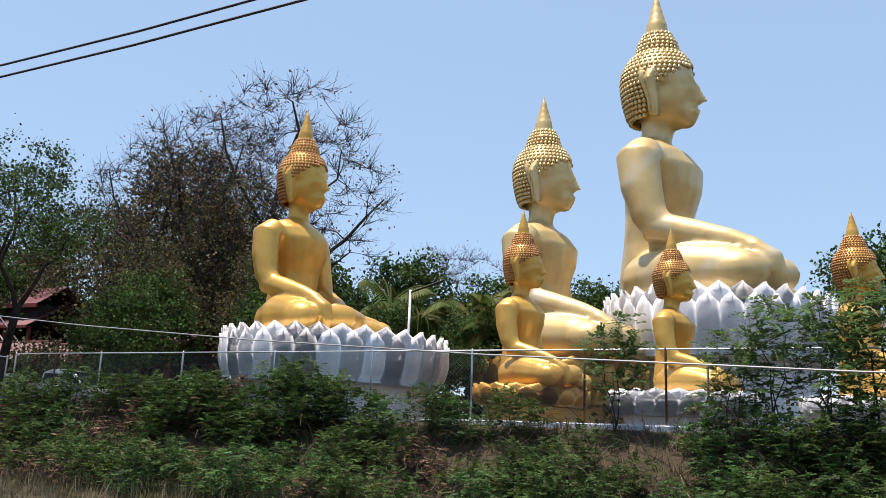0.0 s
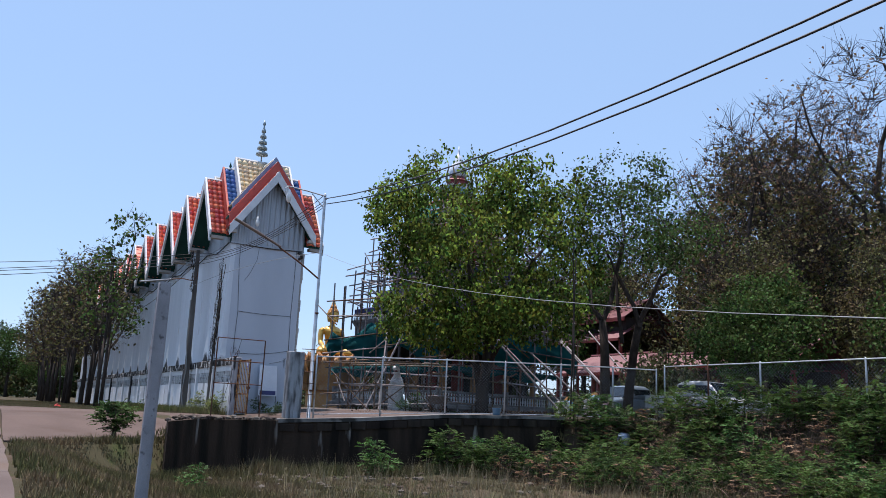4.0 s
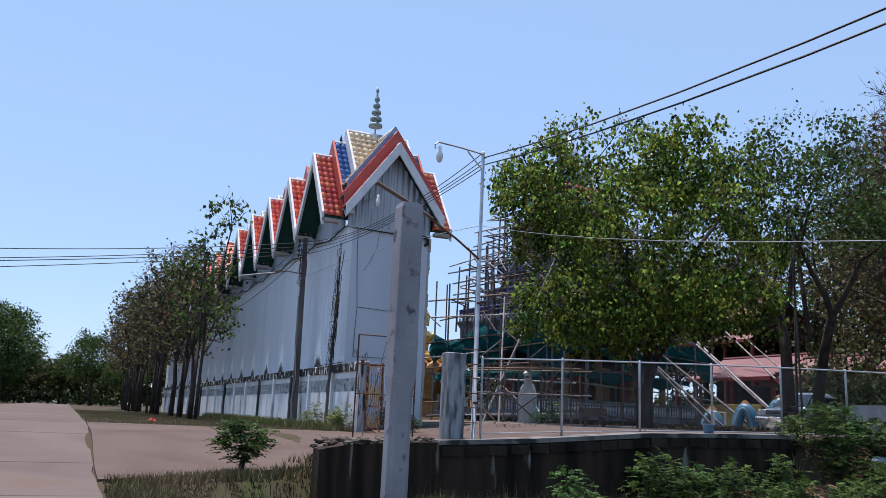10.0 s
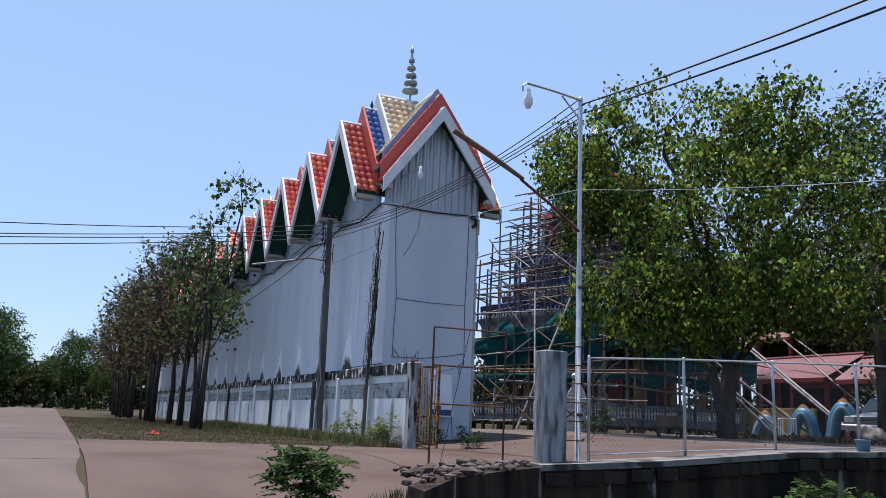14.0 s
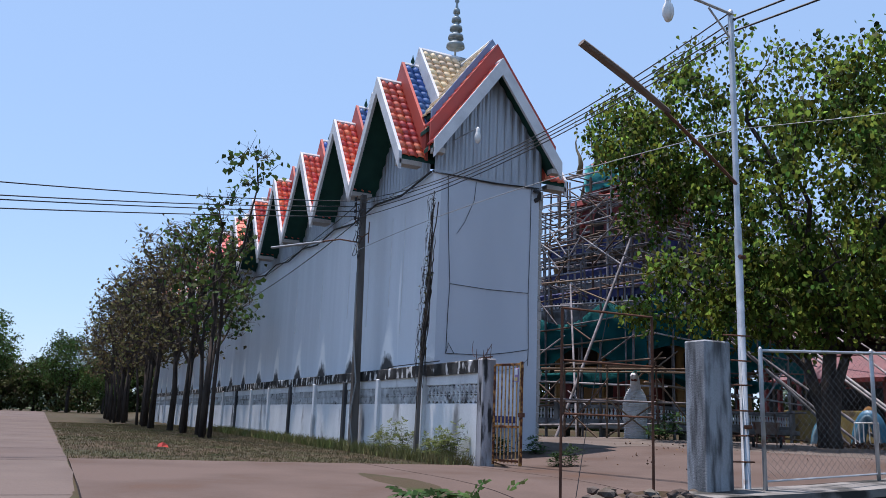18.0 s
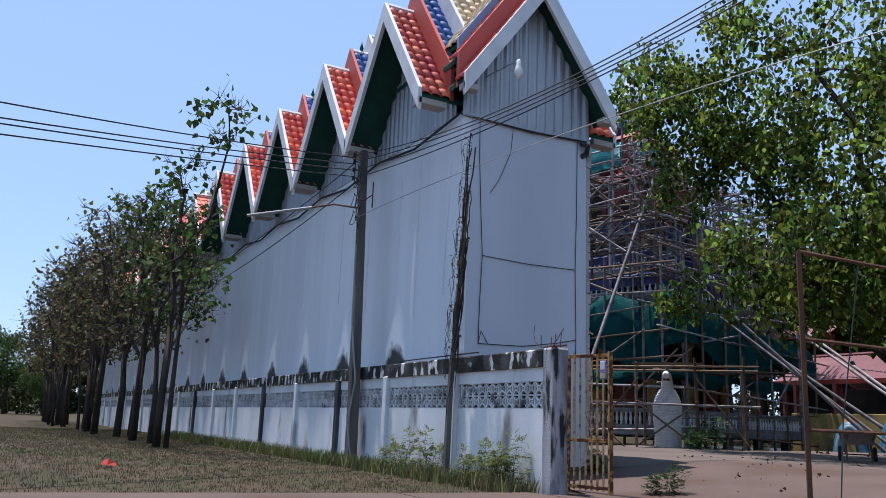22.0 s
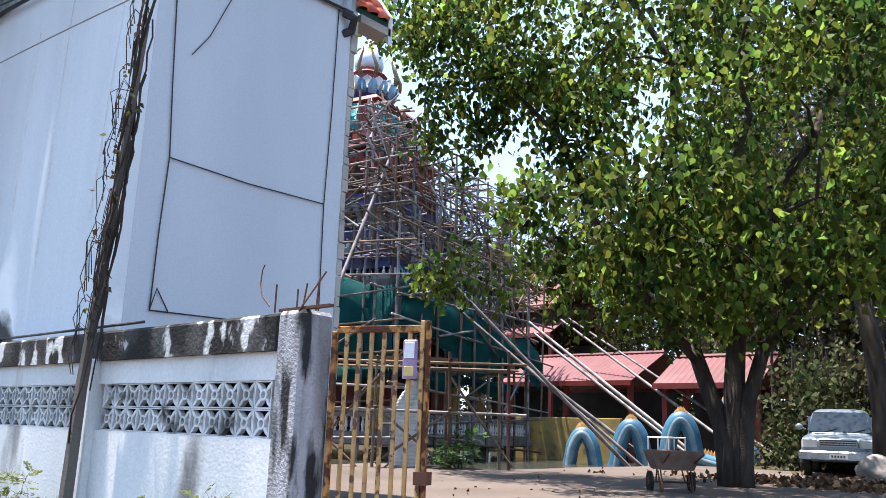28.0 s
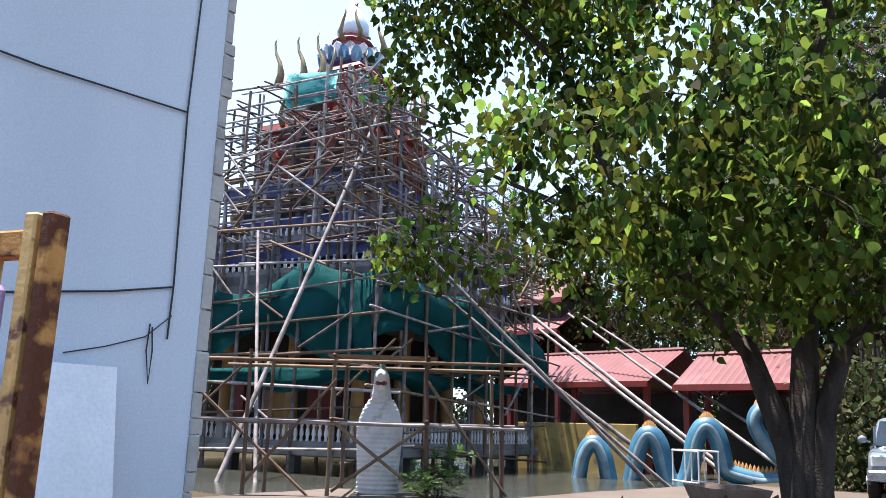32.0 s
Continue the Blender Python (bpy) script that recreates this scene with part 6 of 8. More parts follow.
grass("wall_foot_grass", 37, 14000, at_wall_foot, 0.30, mat("rank_grass_blade", (0.10, 0.10, 0.04), (0.17, 0.13, 0.07), 0.8, 0.9, 20, 0, vary=0.35, island=True), "rank half-dry grass at the foot of the retaining wall", 0.008)

# woods round the horizon, distance haze mixed into their leaf colour
def far_woods():
    rs = random.Random(91)
    centres = []
    for k in range(520):
        a = rs.uniform(0, 2 * math.pi)
        r = rs.uniform(190, 300)
        x, y = -30 + r * math.cos(a), 10 + r * math.sin(a)
        for _ in range(9):
            centres.append((x + rs.gauss(0, 3.5), y + rs.gauss(0, 3.5), 1.0 + abs(rs.gauss(0, 4.2))))
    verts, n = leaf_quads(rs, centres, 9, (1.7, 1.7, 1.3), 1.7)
    me = leaf_mesh("far_woods", verts, n, mat("haze_tinted_far_leaf", (0.12, 0.15, 0.10), (0.09, 0.12, 0.08), 0.9, 0.05, 2, 0, vary=0.3, island=True, spec=0.1))
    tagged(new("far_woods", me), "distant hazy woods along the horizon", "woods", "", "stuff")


far_woods()


def undergrowth(name, seed, line, depth, top, count, per, size, material, label):
    """A ragged thicket along a line of points."""
    rs = random.Random(seed)
    centres = []
    for _ in range(count):
        k = rs.randrange(len(line) - 1)
        f = rs.random()
        x = line[k][0] + (line[k + 1][0] - line[k][0]) * f + rs.uniform(-depth, depth)
        y = line[k][1] + (line[k + 1][1] - line[k][1]) * f + rs.uniform(-depth, depth)
        h = top * (0.55 + 0.45 * noise.noise(Vector((x * 0.2, y * 0.2, seed))) + 0.2 * rs.random())
        centres.append((x, y, 1.6 + max(0.2, h) * rs.random()))
    verts, n = leaf_quads(rs, centres, per, (0.55, 0.55, 0.4), size)
    tagged(new(name, leaf_mesh(name, verts, n, material)), label, "thicket", "", "stuff")


THICKET = mat("thicket_leaf", (0.045, 0.068, 0.022), (0.065, 0.055, 0.028), 0.75, 0.4, 20, 0, vary=0.5, trans=0.25, island=True, spec=0.15)
undergrowth("thicket", 51, [(-120, 40), (-95, 52), (-70, 60), (-45, 58), (-20, 60), (5, 62), (40, 60)], 2.5, 5.0, 2600, 14, 0.42, THICKET, "dark tangled thicket along the back of the grounds")
undergrowth("thicket", 55, [(-105, 36), (-88, 44), (-74, 46)], 1.5, 9.0, 2400, 14, 0.34, THICKET, "dark thicket behind the temple pond")
undergrowth("thicket", 52, [(-34, 39), (-28, 34), (-22, 30.5), (-12, 33), (2, 36)], 1.2, 2.6, 520, 16, 0.22, THICKET, "low shady thicket behind the statues")
undergrowth("thicket", 53, [(-40, 33), (-36, 37), (-30, 38)], 1.0, 3.0, 260, 16, 0.22, THICKET, "dark grove behind the parked truck")
undergrowth("thicket", 56, [(-38.6, 29.6), (-36.5, 29.6), (-34.5, 29.8)], 0.6, 4.2, 420, 16, 0.2, THICKET, "shady green thicket behind the parked truck")
undergrowth("thicket", 57, [(-64, 53), (-50, 50), (-38, 46), (-26, 43)], 1.6, 8.5, 2200, 14, 0.32, THICKET, "tall dark thicket closing the back of the yard")
undergrowth("thicket", 54, [(-175, -30), (-170, 0), (-160, 30), (-140, 45)], 5, 10.0, 1400, 14, 0.7, THICKET, "dark wood at the end of the road")
gr = random.Random(61)
for k in range(16):
    x, y = gr.uniform(-40.5, -36.8), gr.uniform(31.5, 36)
    th = thing("sapling", (x, y, 1.7), "thin dark sapling trunk in the grove", "tree", "grove saplings")
    bm = B()
    tube(bm, [(0, 0, -0.1), (gr.uniform(-0.1, 0.1), 0, 1.8), (gr.uniform(-0.3, 0.3), 0, 4.0)], [0.09, 0.07, 0.04], 6)
    part("trunk", bm, BARK, th)

def tangle(name, seed, count, where, reach, material, label):
    """Dry arching stems lying criss-cross over a slope."""
    rs = random.Random(seed)
    bm = B()
    k = 0
    while k < count:
        x, y = where(rs)
        if x is None:
            continue
        k += 1
        a, l = rs.uniform(0, 6.28), reach * rs.uniform(0.5, 1.4)
        h = l * rs.uniform(0.15, 0.6)
        pts = []
        for i in range(5):
            f = i / 4
            u = l * f
            pts.append((x + u * math.cos(a + 0.5 * f), y + u * math.sin(a + 0.5 * f), ground_z(x, y) + 0.02 + h * math.sin(f * 2.6) + rs.uniform(-0.03, 0.03)))
        r = rs.uniform(0.004, 0.009)
        tube(bm, pts, [r, r, r * 0.8, r * 0.6, r * 0.3], 3, False)
    me = mesh_of(bm, name, material)
    return tagged(new(name, me), label, "brushwood", "", "stuff")


def on_bank(r):
    x, y = r.uniform(-26, 8), r.uniform(14.2, 19.7)
    return (x, y) if 0.2 < edge_gap(x, y)[0] < 5.5 else (None, None)


tangle("brushwood", 71, 2600, on_bank, 0.9, mat("dead_stem", (0.19, 0.135, 0.10), (0.11, 0.075, 0.055), 0.9, 1.0, 30, 0, vary=0.4, island=True), "tangle of dead brown stems over the bank")
def rubble(name, seed, count, where, material, label):
    """Broken lumps of soil and concrete along an edge, joined."""
    rs = random.Random(seed)
    bm = B()
    for _ in range(count):
        x, y, z = where(rs)
        r = rs.uniform(0.03, 0.11)
        t = bmesh.ops.create_icosphere(bm, subdivisions=1, radius=r)["verts"]
        for v in t:
            v.co = Vector((v.co.x * rs.uniform(0.8, 1.4), v.co.y * rs.uniform(0.8, 1.4), v.co.z * rs.uniform(0.5, 0.8))) + Vector((x, y, z + r * 0.25))
    return tagged(new(name, mesh_of(bm, name, material)), label, "rubble", "", "stuff")


def on_edge(r):
    k = r.random() * 3
    i, f = int(k), k - int(k)
    (ax, ay), (bx, by) = line[i], line[i + 1]
    x, y = ax + (bx - ax) * f - 0.3 + r.gauss(0, 0.45), ay + (by - ay) * f + r.gauss(0, 0.35)
    g = edge_gap(x, y)[0]
    return x, y, (1.24 if y > 5 else min(1.24, 0.73 + 0.14 * y)) + 0.02 if g < 0.4 else ground_z(x, y)


RUBBLE = mat("clods_and_rubble", (0.06, 0.045, 0.036), (0.11, 0.095, 0.085), 0.95, 3, 30, 0.5, vary=0.4, island=True)
rubble("rubble", 72, 90, on_edge, RUBBLE, "clods of dry soil and broken concrete along the wall edge")
rubble("rubble", 73, 160, lambda r: (lambda x, y: (x, y, ground_z(x, y)))(r.uniform(-26, -21), r.uniform(3.5, 13)), RUBBLE, "clods and stones at the foot of the retaining wall")
LITTER = mat("dry_leaf_litter", (0.13, 0.075, 0.045), (0.08, 0.05, 0.035), 0.9, 2, 20, 0, vary=0.4, island=True)
lr = random.Random(62)
cs = [(-34.6 + lr.gauss(0, 1.3), 20.6 + lr.gauss(0, 0.7), 0) for _ in range(260)]
verts, n = leaf_quads(lr, [(x, y, ground_z(x, y) + 0.05) for x, y, _ in cs], 14, (0.16, 0.16, 0.05), 0.13)
tagged(new("leaf_litter", leaf_mesh("leaf_litter", verts, n, LITTER)), "scattered heap of dry brown leaves under the tree", "leaves", "", "stuff")
cs = [(lr.uniform(-40, -29), lr.uniform(9, 26)) for _ in range(160)]
verts, n = leaf_quads(lr, [(x, y, ground_z(x, y) + 0.03) for x, y in cs], 3, (0.3, 0.3, 0.01), 0.07)
tagged(new("fallen_leaves", leaf_mesh("fallen_leaves", verts, n, LITTER)), "fallen dry leaves strewn over the yard", "leaves", "", "stuff")

# ---- temple on the pond, wrapped in scaffolding ----
TX, TY, TROT = -56.8, 28.4, 12.0
TEMPLE_RED = mat("dark_red_temple_paint", (0.25, 0.036, 0.028), (0.17, 0.028, 0.024), 0.55, 2, 40, 0.1)
TEMPLE_BLUE = mat("deep_blue_temple_paint", (0.030, 0.036, 0.15), (0.022, 0.027, 0.11), 0.5, 2, 40, 0.1)
TEMPLE_GREY = mat("raw_grey_plaster", (0.24, 0.235, 0.235), (0.15, 0.145, 0.145), 0.9, 1.2, 40, 0.3, stain=(0.12, 0.115, 0.11), stain_scale=1.2)
# very dark colour standing for shade inside halls, niches and under roofs
TEMPLE_SHADE = mat("painted_interior_shade", (0.055, 0.045, 0.04), (0.035, 0.03, 0.028), 0.9, 1.2, 40, 0.2)
TEMPLE_WHITE = mat("white_stucco", (0.68, 0.70, 0.74), (0.58, 0.60, 0.64), 0.6, 2, 40, 0.1)
OCHRE = mat("ochre_column_paint", (0.42, 0.22, 0.07), (0.34, 0.16, 0.05), 0.6, 2, 40, 0.1)
SKYBLUE = mat("sky_blue_trim", (0.22, 0.42, 0.58), (0.18, 0.36, 0.5), 0.5, 2, 40, 0.1)
NET = mat("teal_shade_net", (0.013, 0.14, 0.145), (0.009, 0.095, 0.10), 0.8, 0.8, 60, 0.2, trans=0.25)
NET_LIGHT = mat("turquoise_tarpaulin", (0.05, 0.38, 0.40), (0.04, 0.30, 0.33), 0.6, 1.0, 60, 0.2, trans=0.2)
BAMBOO = mat("greyed_bamboo", (0.27, 0.245, 0.25), (0.12, 0.105, 0.10), 0.75, 3, 40, 0.3, vary=0.5)
BAMBOO_BROWN = mat("brown_timber_pole", (0.17, 0.115, 0.085), (0.11, 0.08, 0.06), 0.85, 3, 40, 0.3, vary=0.3)

temple = thing("temple", (TX, TY, 0), "unfinished red and blue tiered temple standing on piles in a pond", "temple", rz=TROT)


def square(f, z):
    return [(-f, -f, z), (f, -f, z), (f, f, z), (-f, f, z)]


def tier(name, rows, material, label="", mesh_parent=None):
    bm = B()
    loft(bm, [square(f, z) for f, z in rows])
    return part(name, bm, material, mesh_parent or temple, label)


tier("platform", ((5.9, 2.0), (6.05, 2.05), (6.05, 2.25), (5.88, 2.28), (5.88, 2.4), (5.6, 2.42)), TEMPLE_GREY)
pile = B()
box(pile, -0.17, -0.17, 0.2, 0.17, 0.17, 1.97)
pile_me = mesh_of(pile, "support_post", TEMPLE_GREY)
for s in range(5):
    u = -5.2 + s * 2.6
    for x, y in ((u, -5.2), (5.2, u)):
        again("support_post", pile_me, temple, Matrix.Translation((x, y, 0)))
bal = B()
lathe(bal, [(0.055, 0), (0.055, 0.06), (0.035, 0.1), (0.065, 0.22), (0.05, 0.34), (0.033, 0.42), (0.055, 0.48), (0.055, 0.52)], 8)
bal_me = mesh_of(bal, "baluster", TEMPLE_WHITE)
bal_me.shade_smooth()
for side in range(2):
    for k in range(49):
        u = -5.64 + k * 0.235
        p = (u, -5.75) if side == 0 else (5.75, u)
        again("baluster", bal_me, temple, Matrix.Translation((*p, 2.44)))
    bm = B()
    if side == 0:
        rbox(bm, -5.85, -5.85, 2.96, 5.85, -5.65, 3.12, 0.02)
        box(bm, -5.85, -5.85, 2.4, 5.85, -5.65, 2.45)
    else:
        rbox(bm, 5.65, -5.64, 2.96, 5.852, 5.85, 3.12, 0.02)
        box(bm, 5.65, -5.64, 2.4, 5.852, 5.85, 2.45)
    part("handrail", bm, TEMPLE_GREY, temple)
for x, y in ((5.75, -5.75), (0, -5.75), (5.75, 0), (-5.75, -5.75), (5.75, 5.75)):
    bm = B()
    rbox(bm, x - 0.16, y - 0.16, 2.4, x + 0.16, y + 0.16, 3.3, 0.03)
    part("newel", bm, TEMPLE_GREY, temple)
# lower hall: core coloured dark for interior shade, ochre columns
tier("core", ((3.2, 2.4), (3.2, 8.0)), TEMPLE_SHADE)
colm = B()
lathe(colm, [(0.3, 2.4), (0.3, 2.6), (0.22, 2.65), (0.2, 5.8), (0.3, 6.0), (0.3, 6.2)], 10)
col_me = mesh_of(colm, "column", OCHRE)
col_me.shade_smooth()
for x, y in ((4.2, -4.2), (1.5, -4.2), (-1.5, -4.2), (-4.2, -4.2), (4.2, -1.5), (4.2, 1.5), (4.2, 4.2)):
    again("column", col_me, temple, Matrix.Translation((x, y, 0)))
for k in range(3):
    for x0, y0, x1, y1 in ((-2.6 + k * 2.0, -3.26, -1.5 + k * 2.0, -3.2), (3.2, -2.6 + k * 2.0, 3.26, -1.5 + k * 2.0)):
        bm = B()
        rbox(bm, x0, y0, 2.6, x1, y1, 5.2, 0.02)
        part("door_panel", bm, TEMPLE_RED if k != 1 else OCHRE, temple)
tier("lower_roof", ((4.7, 6.2), (4.9, 6.3), (4.95, 7.6), (5.1, 7.9), (5.1, 8.05), (4.2, 8.35)), TEMPLE_GREY)
tier("blue_band", ((5.0, 8.35), (5.02, 8.85), (4.6, 9.0), (4.2, 9.05)), TEMPLE_BLUE)
small = B()
lathe(small, [(0.05, 0), (0.07, 0.1), (0.03, 0.22), (0.05, 0.3)], 6)
small_me = mesh_of(small, "small_baluster", TEMPLE_WHITE)
for f, z, n in ((5.1, 8.06, 36), (4.12, 9.46, 30)):
    for side in range(2):
        for k in range(n):
            u = -f + 2 * f * k / (n - 1)
            again("small_baluster", small_me, temple, Matrix.Translation((u, -f, z) if side == 0 else (f, u, z)))
tier("second_roof", ((4.3, 8.7), (4.1, 9.1), (4.1, 9.45), (3.6, 9.6), (3.5, 9.9), (3.3, 10.0)), TEMPLE_GREY)
tier("second_band", ((3.7, 9.85), (3.72, 10.2), (3.3, 10.4)), TEMPLE_BLUE)
tier("third_storey", ((3.0, 10.0), (2.95, 11.2), (3.2, 11.3), (3.2, 11.55), (2.7, 11.7)), TEMPLE_GREY)
tier("third_band", ((3.22, 11.3), (3.24, 11.9), (2.6, 12.1)), TEMPLE_BLUE)
tier("red_storey", ((2.5, 11.8), (2.4, 14.2), (2.6, 14.3), (2.5, 14.6), (2.1, 14.8)), TEMPLE_RED)
tier("red_crown", ((1.9, 14.6), (1.7, 16.6), (1.9, 16.7), (1.6, 17.0), (1.3, 17.1)), TEMPLE_RED)
# pointed niche gables, and openings painted as dark shade, on the two seen faces
for f, z0, w, h, off in ((2.45, 12.1, 1.1, 2.6, 0), (2.45, 12.0, 0.8, 2.0, 1.7), (2.45, 12.0, 0.8, 2.0, -1.7), (1.82, 14.9, 0.9, 1.9, 0), (3.0, 10.1, 0.9, 1.7, -1.9), (3.0, 10.1, 0.9, 1.7, 1.9), (3.0, 10.1, 1.1, 2.0, 0)):
    for side in range(2):
        def Q(u, d, z):
            return (off + u, -f - d, z) if side == 0 else (f + d, off + u, z)
        bm = B()
        loft(bm, [[Q(-w / 2, d, z0), Q(w / 2, d, z0), Q(w / 2, d, z0 + h * 0.55), Q(w * 0.22, d, z0 + h * 0.8), Q(0, d, z0 + h), Q(-w * 0.22, d, z0 + h * 0.8), Q(-w / 2, d, z0 + h * 0.55)] for d in (-0.1, 0.28)])
        bmesh.ops.recalc_face_normals(bm, faces=bm.faces)
        niche = part("niche_gable", bm, TEMPLE_RED if z0 > 11 else TEMPLE_GREY, temple)
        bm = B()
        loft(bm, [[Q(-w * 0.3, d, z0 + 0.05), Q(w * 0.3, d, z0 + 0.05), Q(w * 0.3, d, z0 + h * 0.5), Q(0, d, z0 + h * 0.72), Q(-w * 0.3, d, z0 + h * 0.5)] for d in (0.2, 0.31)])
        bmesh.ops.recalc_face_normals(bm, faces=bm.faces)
        part("niche", bm, TEMPLE_SHADE, niche)
for k in range(4):
    a = radians(45 + 90 * k)
    for r, z in ((3.4, 11.6), (2.6, 14.5), (4.2, 9.9)):
        bm = B()
        lathe(bm, [(0.22, z), (0.28, z + 0.3), (0.14, z + 0.6), (0.2, z + 0.8), (0.05, z + 1.5), (0.01, z + 1.9)], 8, r * math.cos(a), r * math.sin(a))
        part("corner_finial", bm, TEMPLE_WHITE if r < 4 else OCHRE, temple, smooth=True)
# horn-shaped roof ends
GILT = mat("dark_gilt_horn", (0.20, 0.15, 0.07), (0.14, 0.10, 0.05), 0.5, 4, 40, 0.1, metal=0.3)
for x, y, z, d in ((2.3, -2.6, 14.8, 1), (1.2, -2.7, 15.6, -1), (0.1, -2.6, 15.0, -1), (2.7, -0.9, 15.0, 1), (2.7, 0.9, 14.6, 1), (-1.2, -2.6, 14.4, -1), (-2.3, -2.6, 13.8, -1), (1.3, -1.3, 18.1, 1), (0.6, -1.4, 18.2, -1), (1.4, 0.2, 18.1, 1), (1.1, 1.0, 18.1, 1)):
    bm = B()
    tube(bm, [(x, y, z), (x + 0.12 * d, y - 0.1, z + 0.35), (x - 0.02 * d, y - 0.15, z + 0.75), (x - 0.14 * d, y - 0.15, z + 1.1), (x - 0.1 * d, y - 0.15, z + 1.5)], [0.11, 0.10, 0.07, 0.045, 0.012], 6)
    part("horn_finial", bm, GILT, temple, smooth=True)
for x, y, z in ((-2.0, -2.2, 16.9), (-0.7, -2.3, 16.7), (0.3, -2.3, 16.6), (2.6, 1.6, 15.9), (2.5, -2.0, 15.4)):
    bm = B()
    tube(bm, [(x, y, z - 0.6), (x + 0.12, y, z), (x + 0.02, y, z + 0.5), (x - 0.22, y, z + 0.95), (x - 0.30, y, z + 1.4), (x - 0.22, y, z + 1.75)], [0.2, 0.15, 0.09, 0.06, 0.045, 0.015], 6)
    part("horn_finial", bm, GILT, temple, smooth=True)
bm = B()
lathe(bm, [(1.3, 17.0), (1.0, 17.2), (1.25, 17.5), (1.3, 17.8), (1.15, 18.0)], 20)
part("collar", bm, TEMPLE_BLUE, temple)
ptl = mesh_of(petal(0.46, 0.7, 0.12), "petal", SKYBLUE)
ptl2 = mesh_of(petal(0.46, 0.7, 0.12), "petal", TEMPLE_WHITE)
for row in range(2):
    for k in range(16):
        a = 2 * math.pi * (k + 0.5 * row) / 16
        again("petal", ptl2 if row else ptl, temple, pose(1.22 * math.cos(a), 1.22 * math.sin(a), 17.45 + 0.12 * row, 12, 0, math.degrees(a) + 90))
bm = B()
lathe(bm, [(0.8, 17.9), (0.75, 18.6), (0.9, 18.7), (0.62, 18.9), (0.6, 19.1)], 12)
part("red_collar", bm, TEMPLE_RED, temple)
bm = B()
lathe(bm, [(0.6, 19.0), (0.7, 19.2), (0.66, 19.6), (0.48, 20.0), (0.25, 20.4), (0.2, 20.7), (0.12, 20.75), (0.07, 21.1), (0.015, 21.5)], 14)
part("spire", bm, mat("grey_white_spire", (0.60, 0.65, 0.74), (0.52, 0.56, 0.64), 0.5, 2, 40, 0.05), temple, "pale grey pointed spire", True)

# shade netting hung round the lower scaffold
def net_panel(name, a, b, top, bottom, sag, material, seed, parent):
    a, b = Vector(a), Vector(b)
    bm = B()
    grid = []
    n = max(8, int((b - a).length / 0.35))
    for i in range(n + 1):
        f = i / n
        p = a.lerp(b, f)
        col = []
        zt = top(f)
        zb = bottom(f)
        for j in range(7):
            g = j / 6
            out = 0.22 * noise.noise(Vector((f * 9 + seed, g * 2.5, seed))) + sag * math.sin(g * math.pi)
            d = (b - a).normalized()
            col.append(bm.verts.new((p.x + d.y * out, p.y - d.x * out, zt + (zb - zt) * g)))
        grid.append(col)
    for u, v in zip(grid, grid[1:]):
        for j in range(6):
            bm.faces.new((u[j], v[j], v[j + 1], u[j + 1]))
    bmesh.ops.solidify(bm, geom=bm.faces[:], thickness=0.008)
    return part(name, bm, material, parent, smooth=True)


HN = 5.95
netting = thing("shade_netting", (TX, TY, 0), "teal shade netting slung round the scaffolding", "netting", rz=TROT)
net_panel("net_panel", (-6.5, -HN, 0), (HN, -HN, 0), lambda f: 7.3 + 1.0 * f - 0.8 * abs(math.sin(f * 8)), lambda f: 5.3 + 0.6 * math.sin(f * 12), 0.25, NET, 1, netting)
net_panel("net_panel", (HN, -HN, 0), (HN, 6.6, 0), lambda f: 8.3 - 1.6 * f - 0.5 * abs(math.sin(f * 7)), lambda f: 5.5 - 0.6 * f + 0.5 * math.sin(f * 10), 0.25, NET, 2, netting)
net_panel("net_panel", (-6.5, -HN + 0.3, 0), (HN - 0.3, -HN + 0.3, 0), lambda f: 4.7, lambda f: 4.1 + 0.2 * math.sin(f * 15), 0.1, NET, 3, netting)
net_panel("net_panel", (HN - 0.3, -HN + 0.3, 0), (HN - 0.3, 5, 0), lambda f: 4.7, lambda f: 4.2 + 0.2 * math.sin(f * 15), 0.1, NET, 4, netting)
net_panel("net_panel", (-0.9, -2.85, 0), (1.6, -2.85, 0), lambda f: 16.4 - 0.3 * f, lambda f: 14.9, 0.1, NET_LIGHT, 5, netting)
net_panel("net_panel", (2.4, -2.6, 0), (2.4, -1.0, 0), lambda f: 16.0, lambda f: 15.0, 0.1, NET_LIGHT, 6, netting)

# bamboo scaffolding, pole by pole
scaff = thing("scaffolding", (TX, TY, 0), "dense greyed bamboo scaffolding lashed round the temple", "scaffolding", rz=TROT)
cyl = B()
tube(cyl, [(0, 0, 0), (0, 0, 0.5), (0, 0, 1)], [1.0, 0.95, 0.85], 6)
pole_me = mesh_of(cyl, "pole", BAMBOO)
pole_me.shade_smooth()
pole_dark = pole_me.copy()
pole_dark.materials.clear()
pole_dark.materials.append(BAMBOO_BROWN)


def stick(parent, a, b, r=0.045, me=None, name="pole"):
    a, b = Vector(a), Vector(b)
    d = b - a
    ob = new(name, me or pole_me)
    ob.parent = parent
    ob.matrix_basis = Matrix.LocRotScale(a, d.to_track_quat("Z", "Y"), (r, r, d.length))
    return ob


sr = random.Random(41)


def jig(k=0.12):
    return sr.uniform(-k, k)


def face_pt(side, f, u, z):
    return (u, -f, z) if side == 0 else (f, u, z)


def pick(share=0.3):
    return pole_dark if sr.random() < share else pole_me


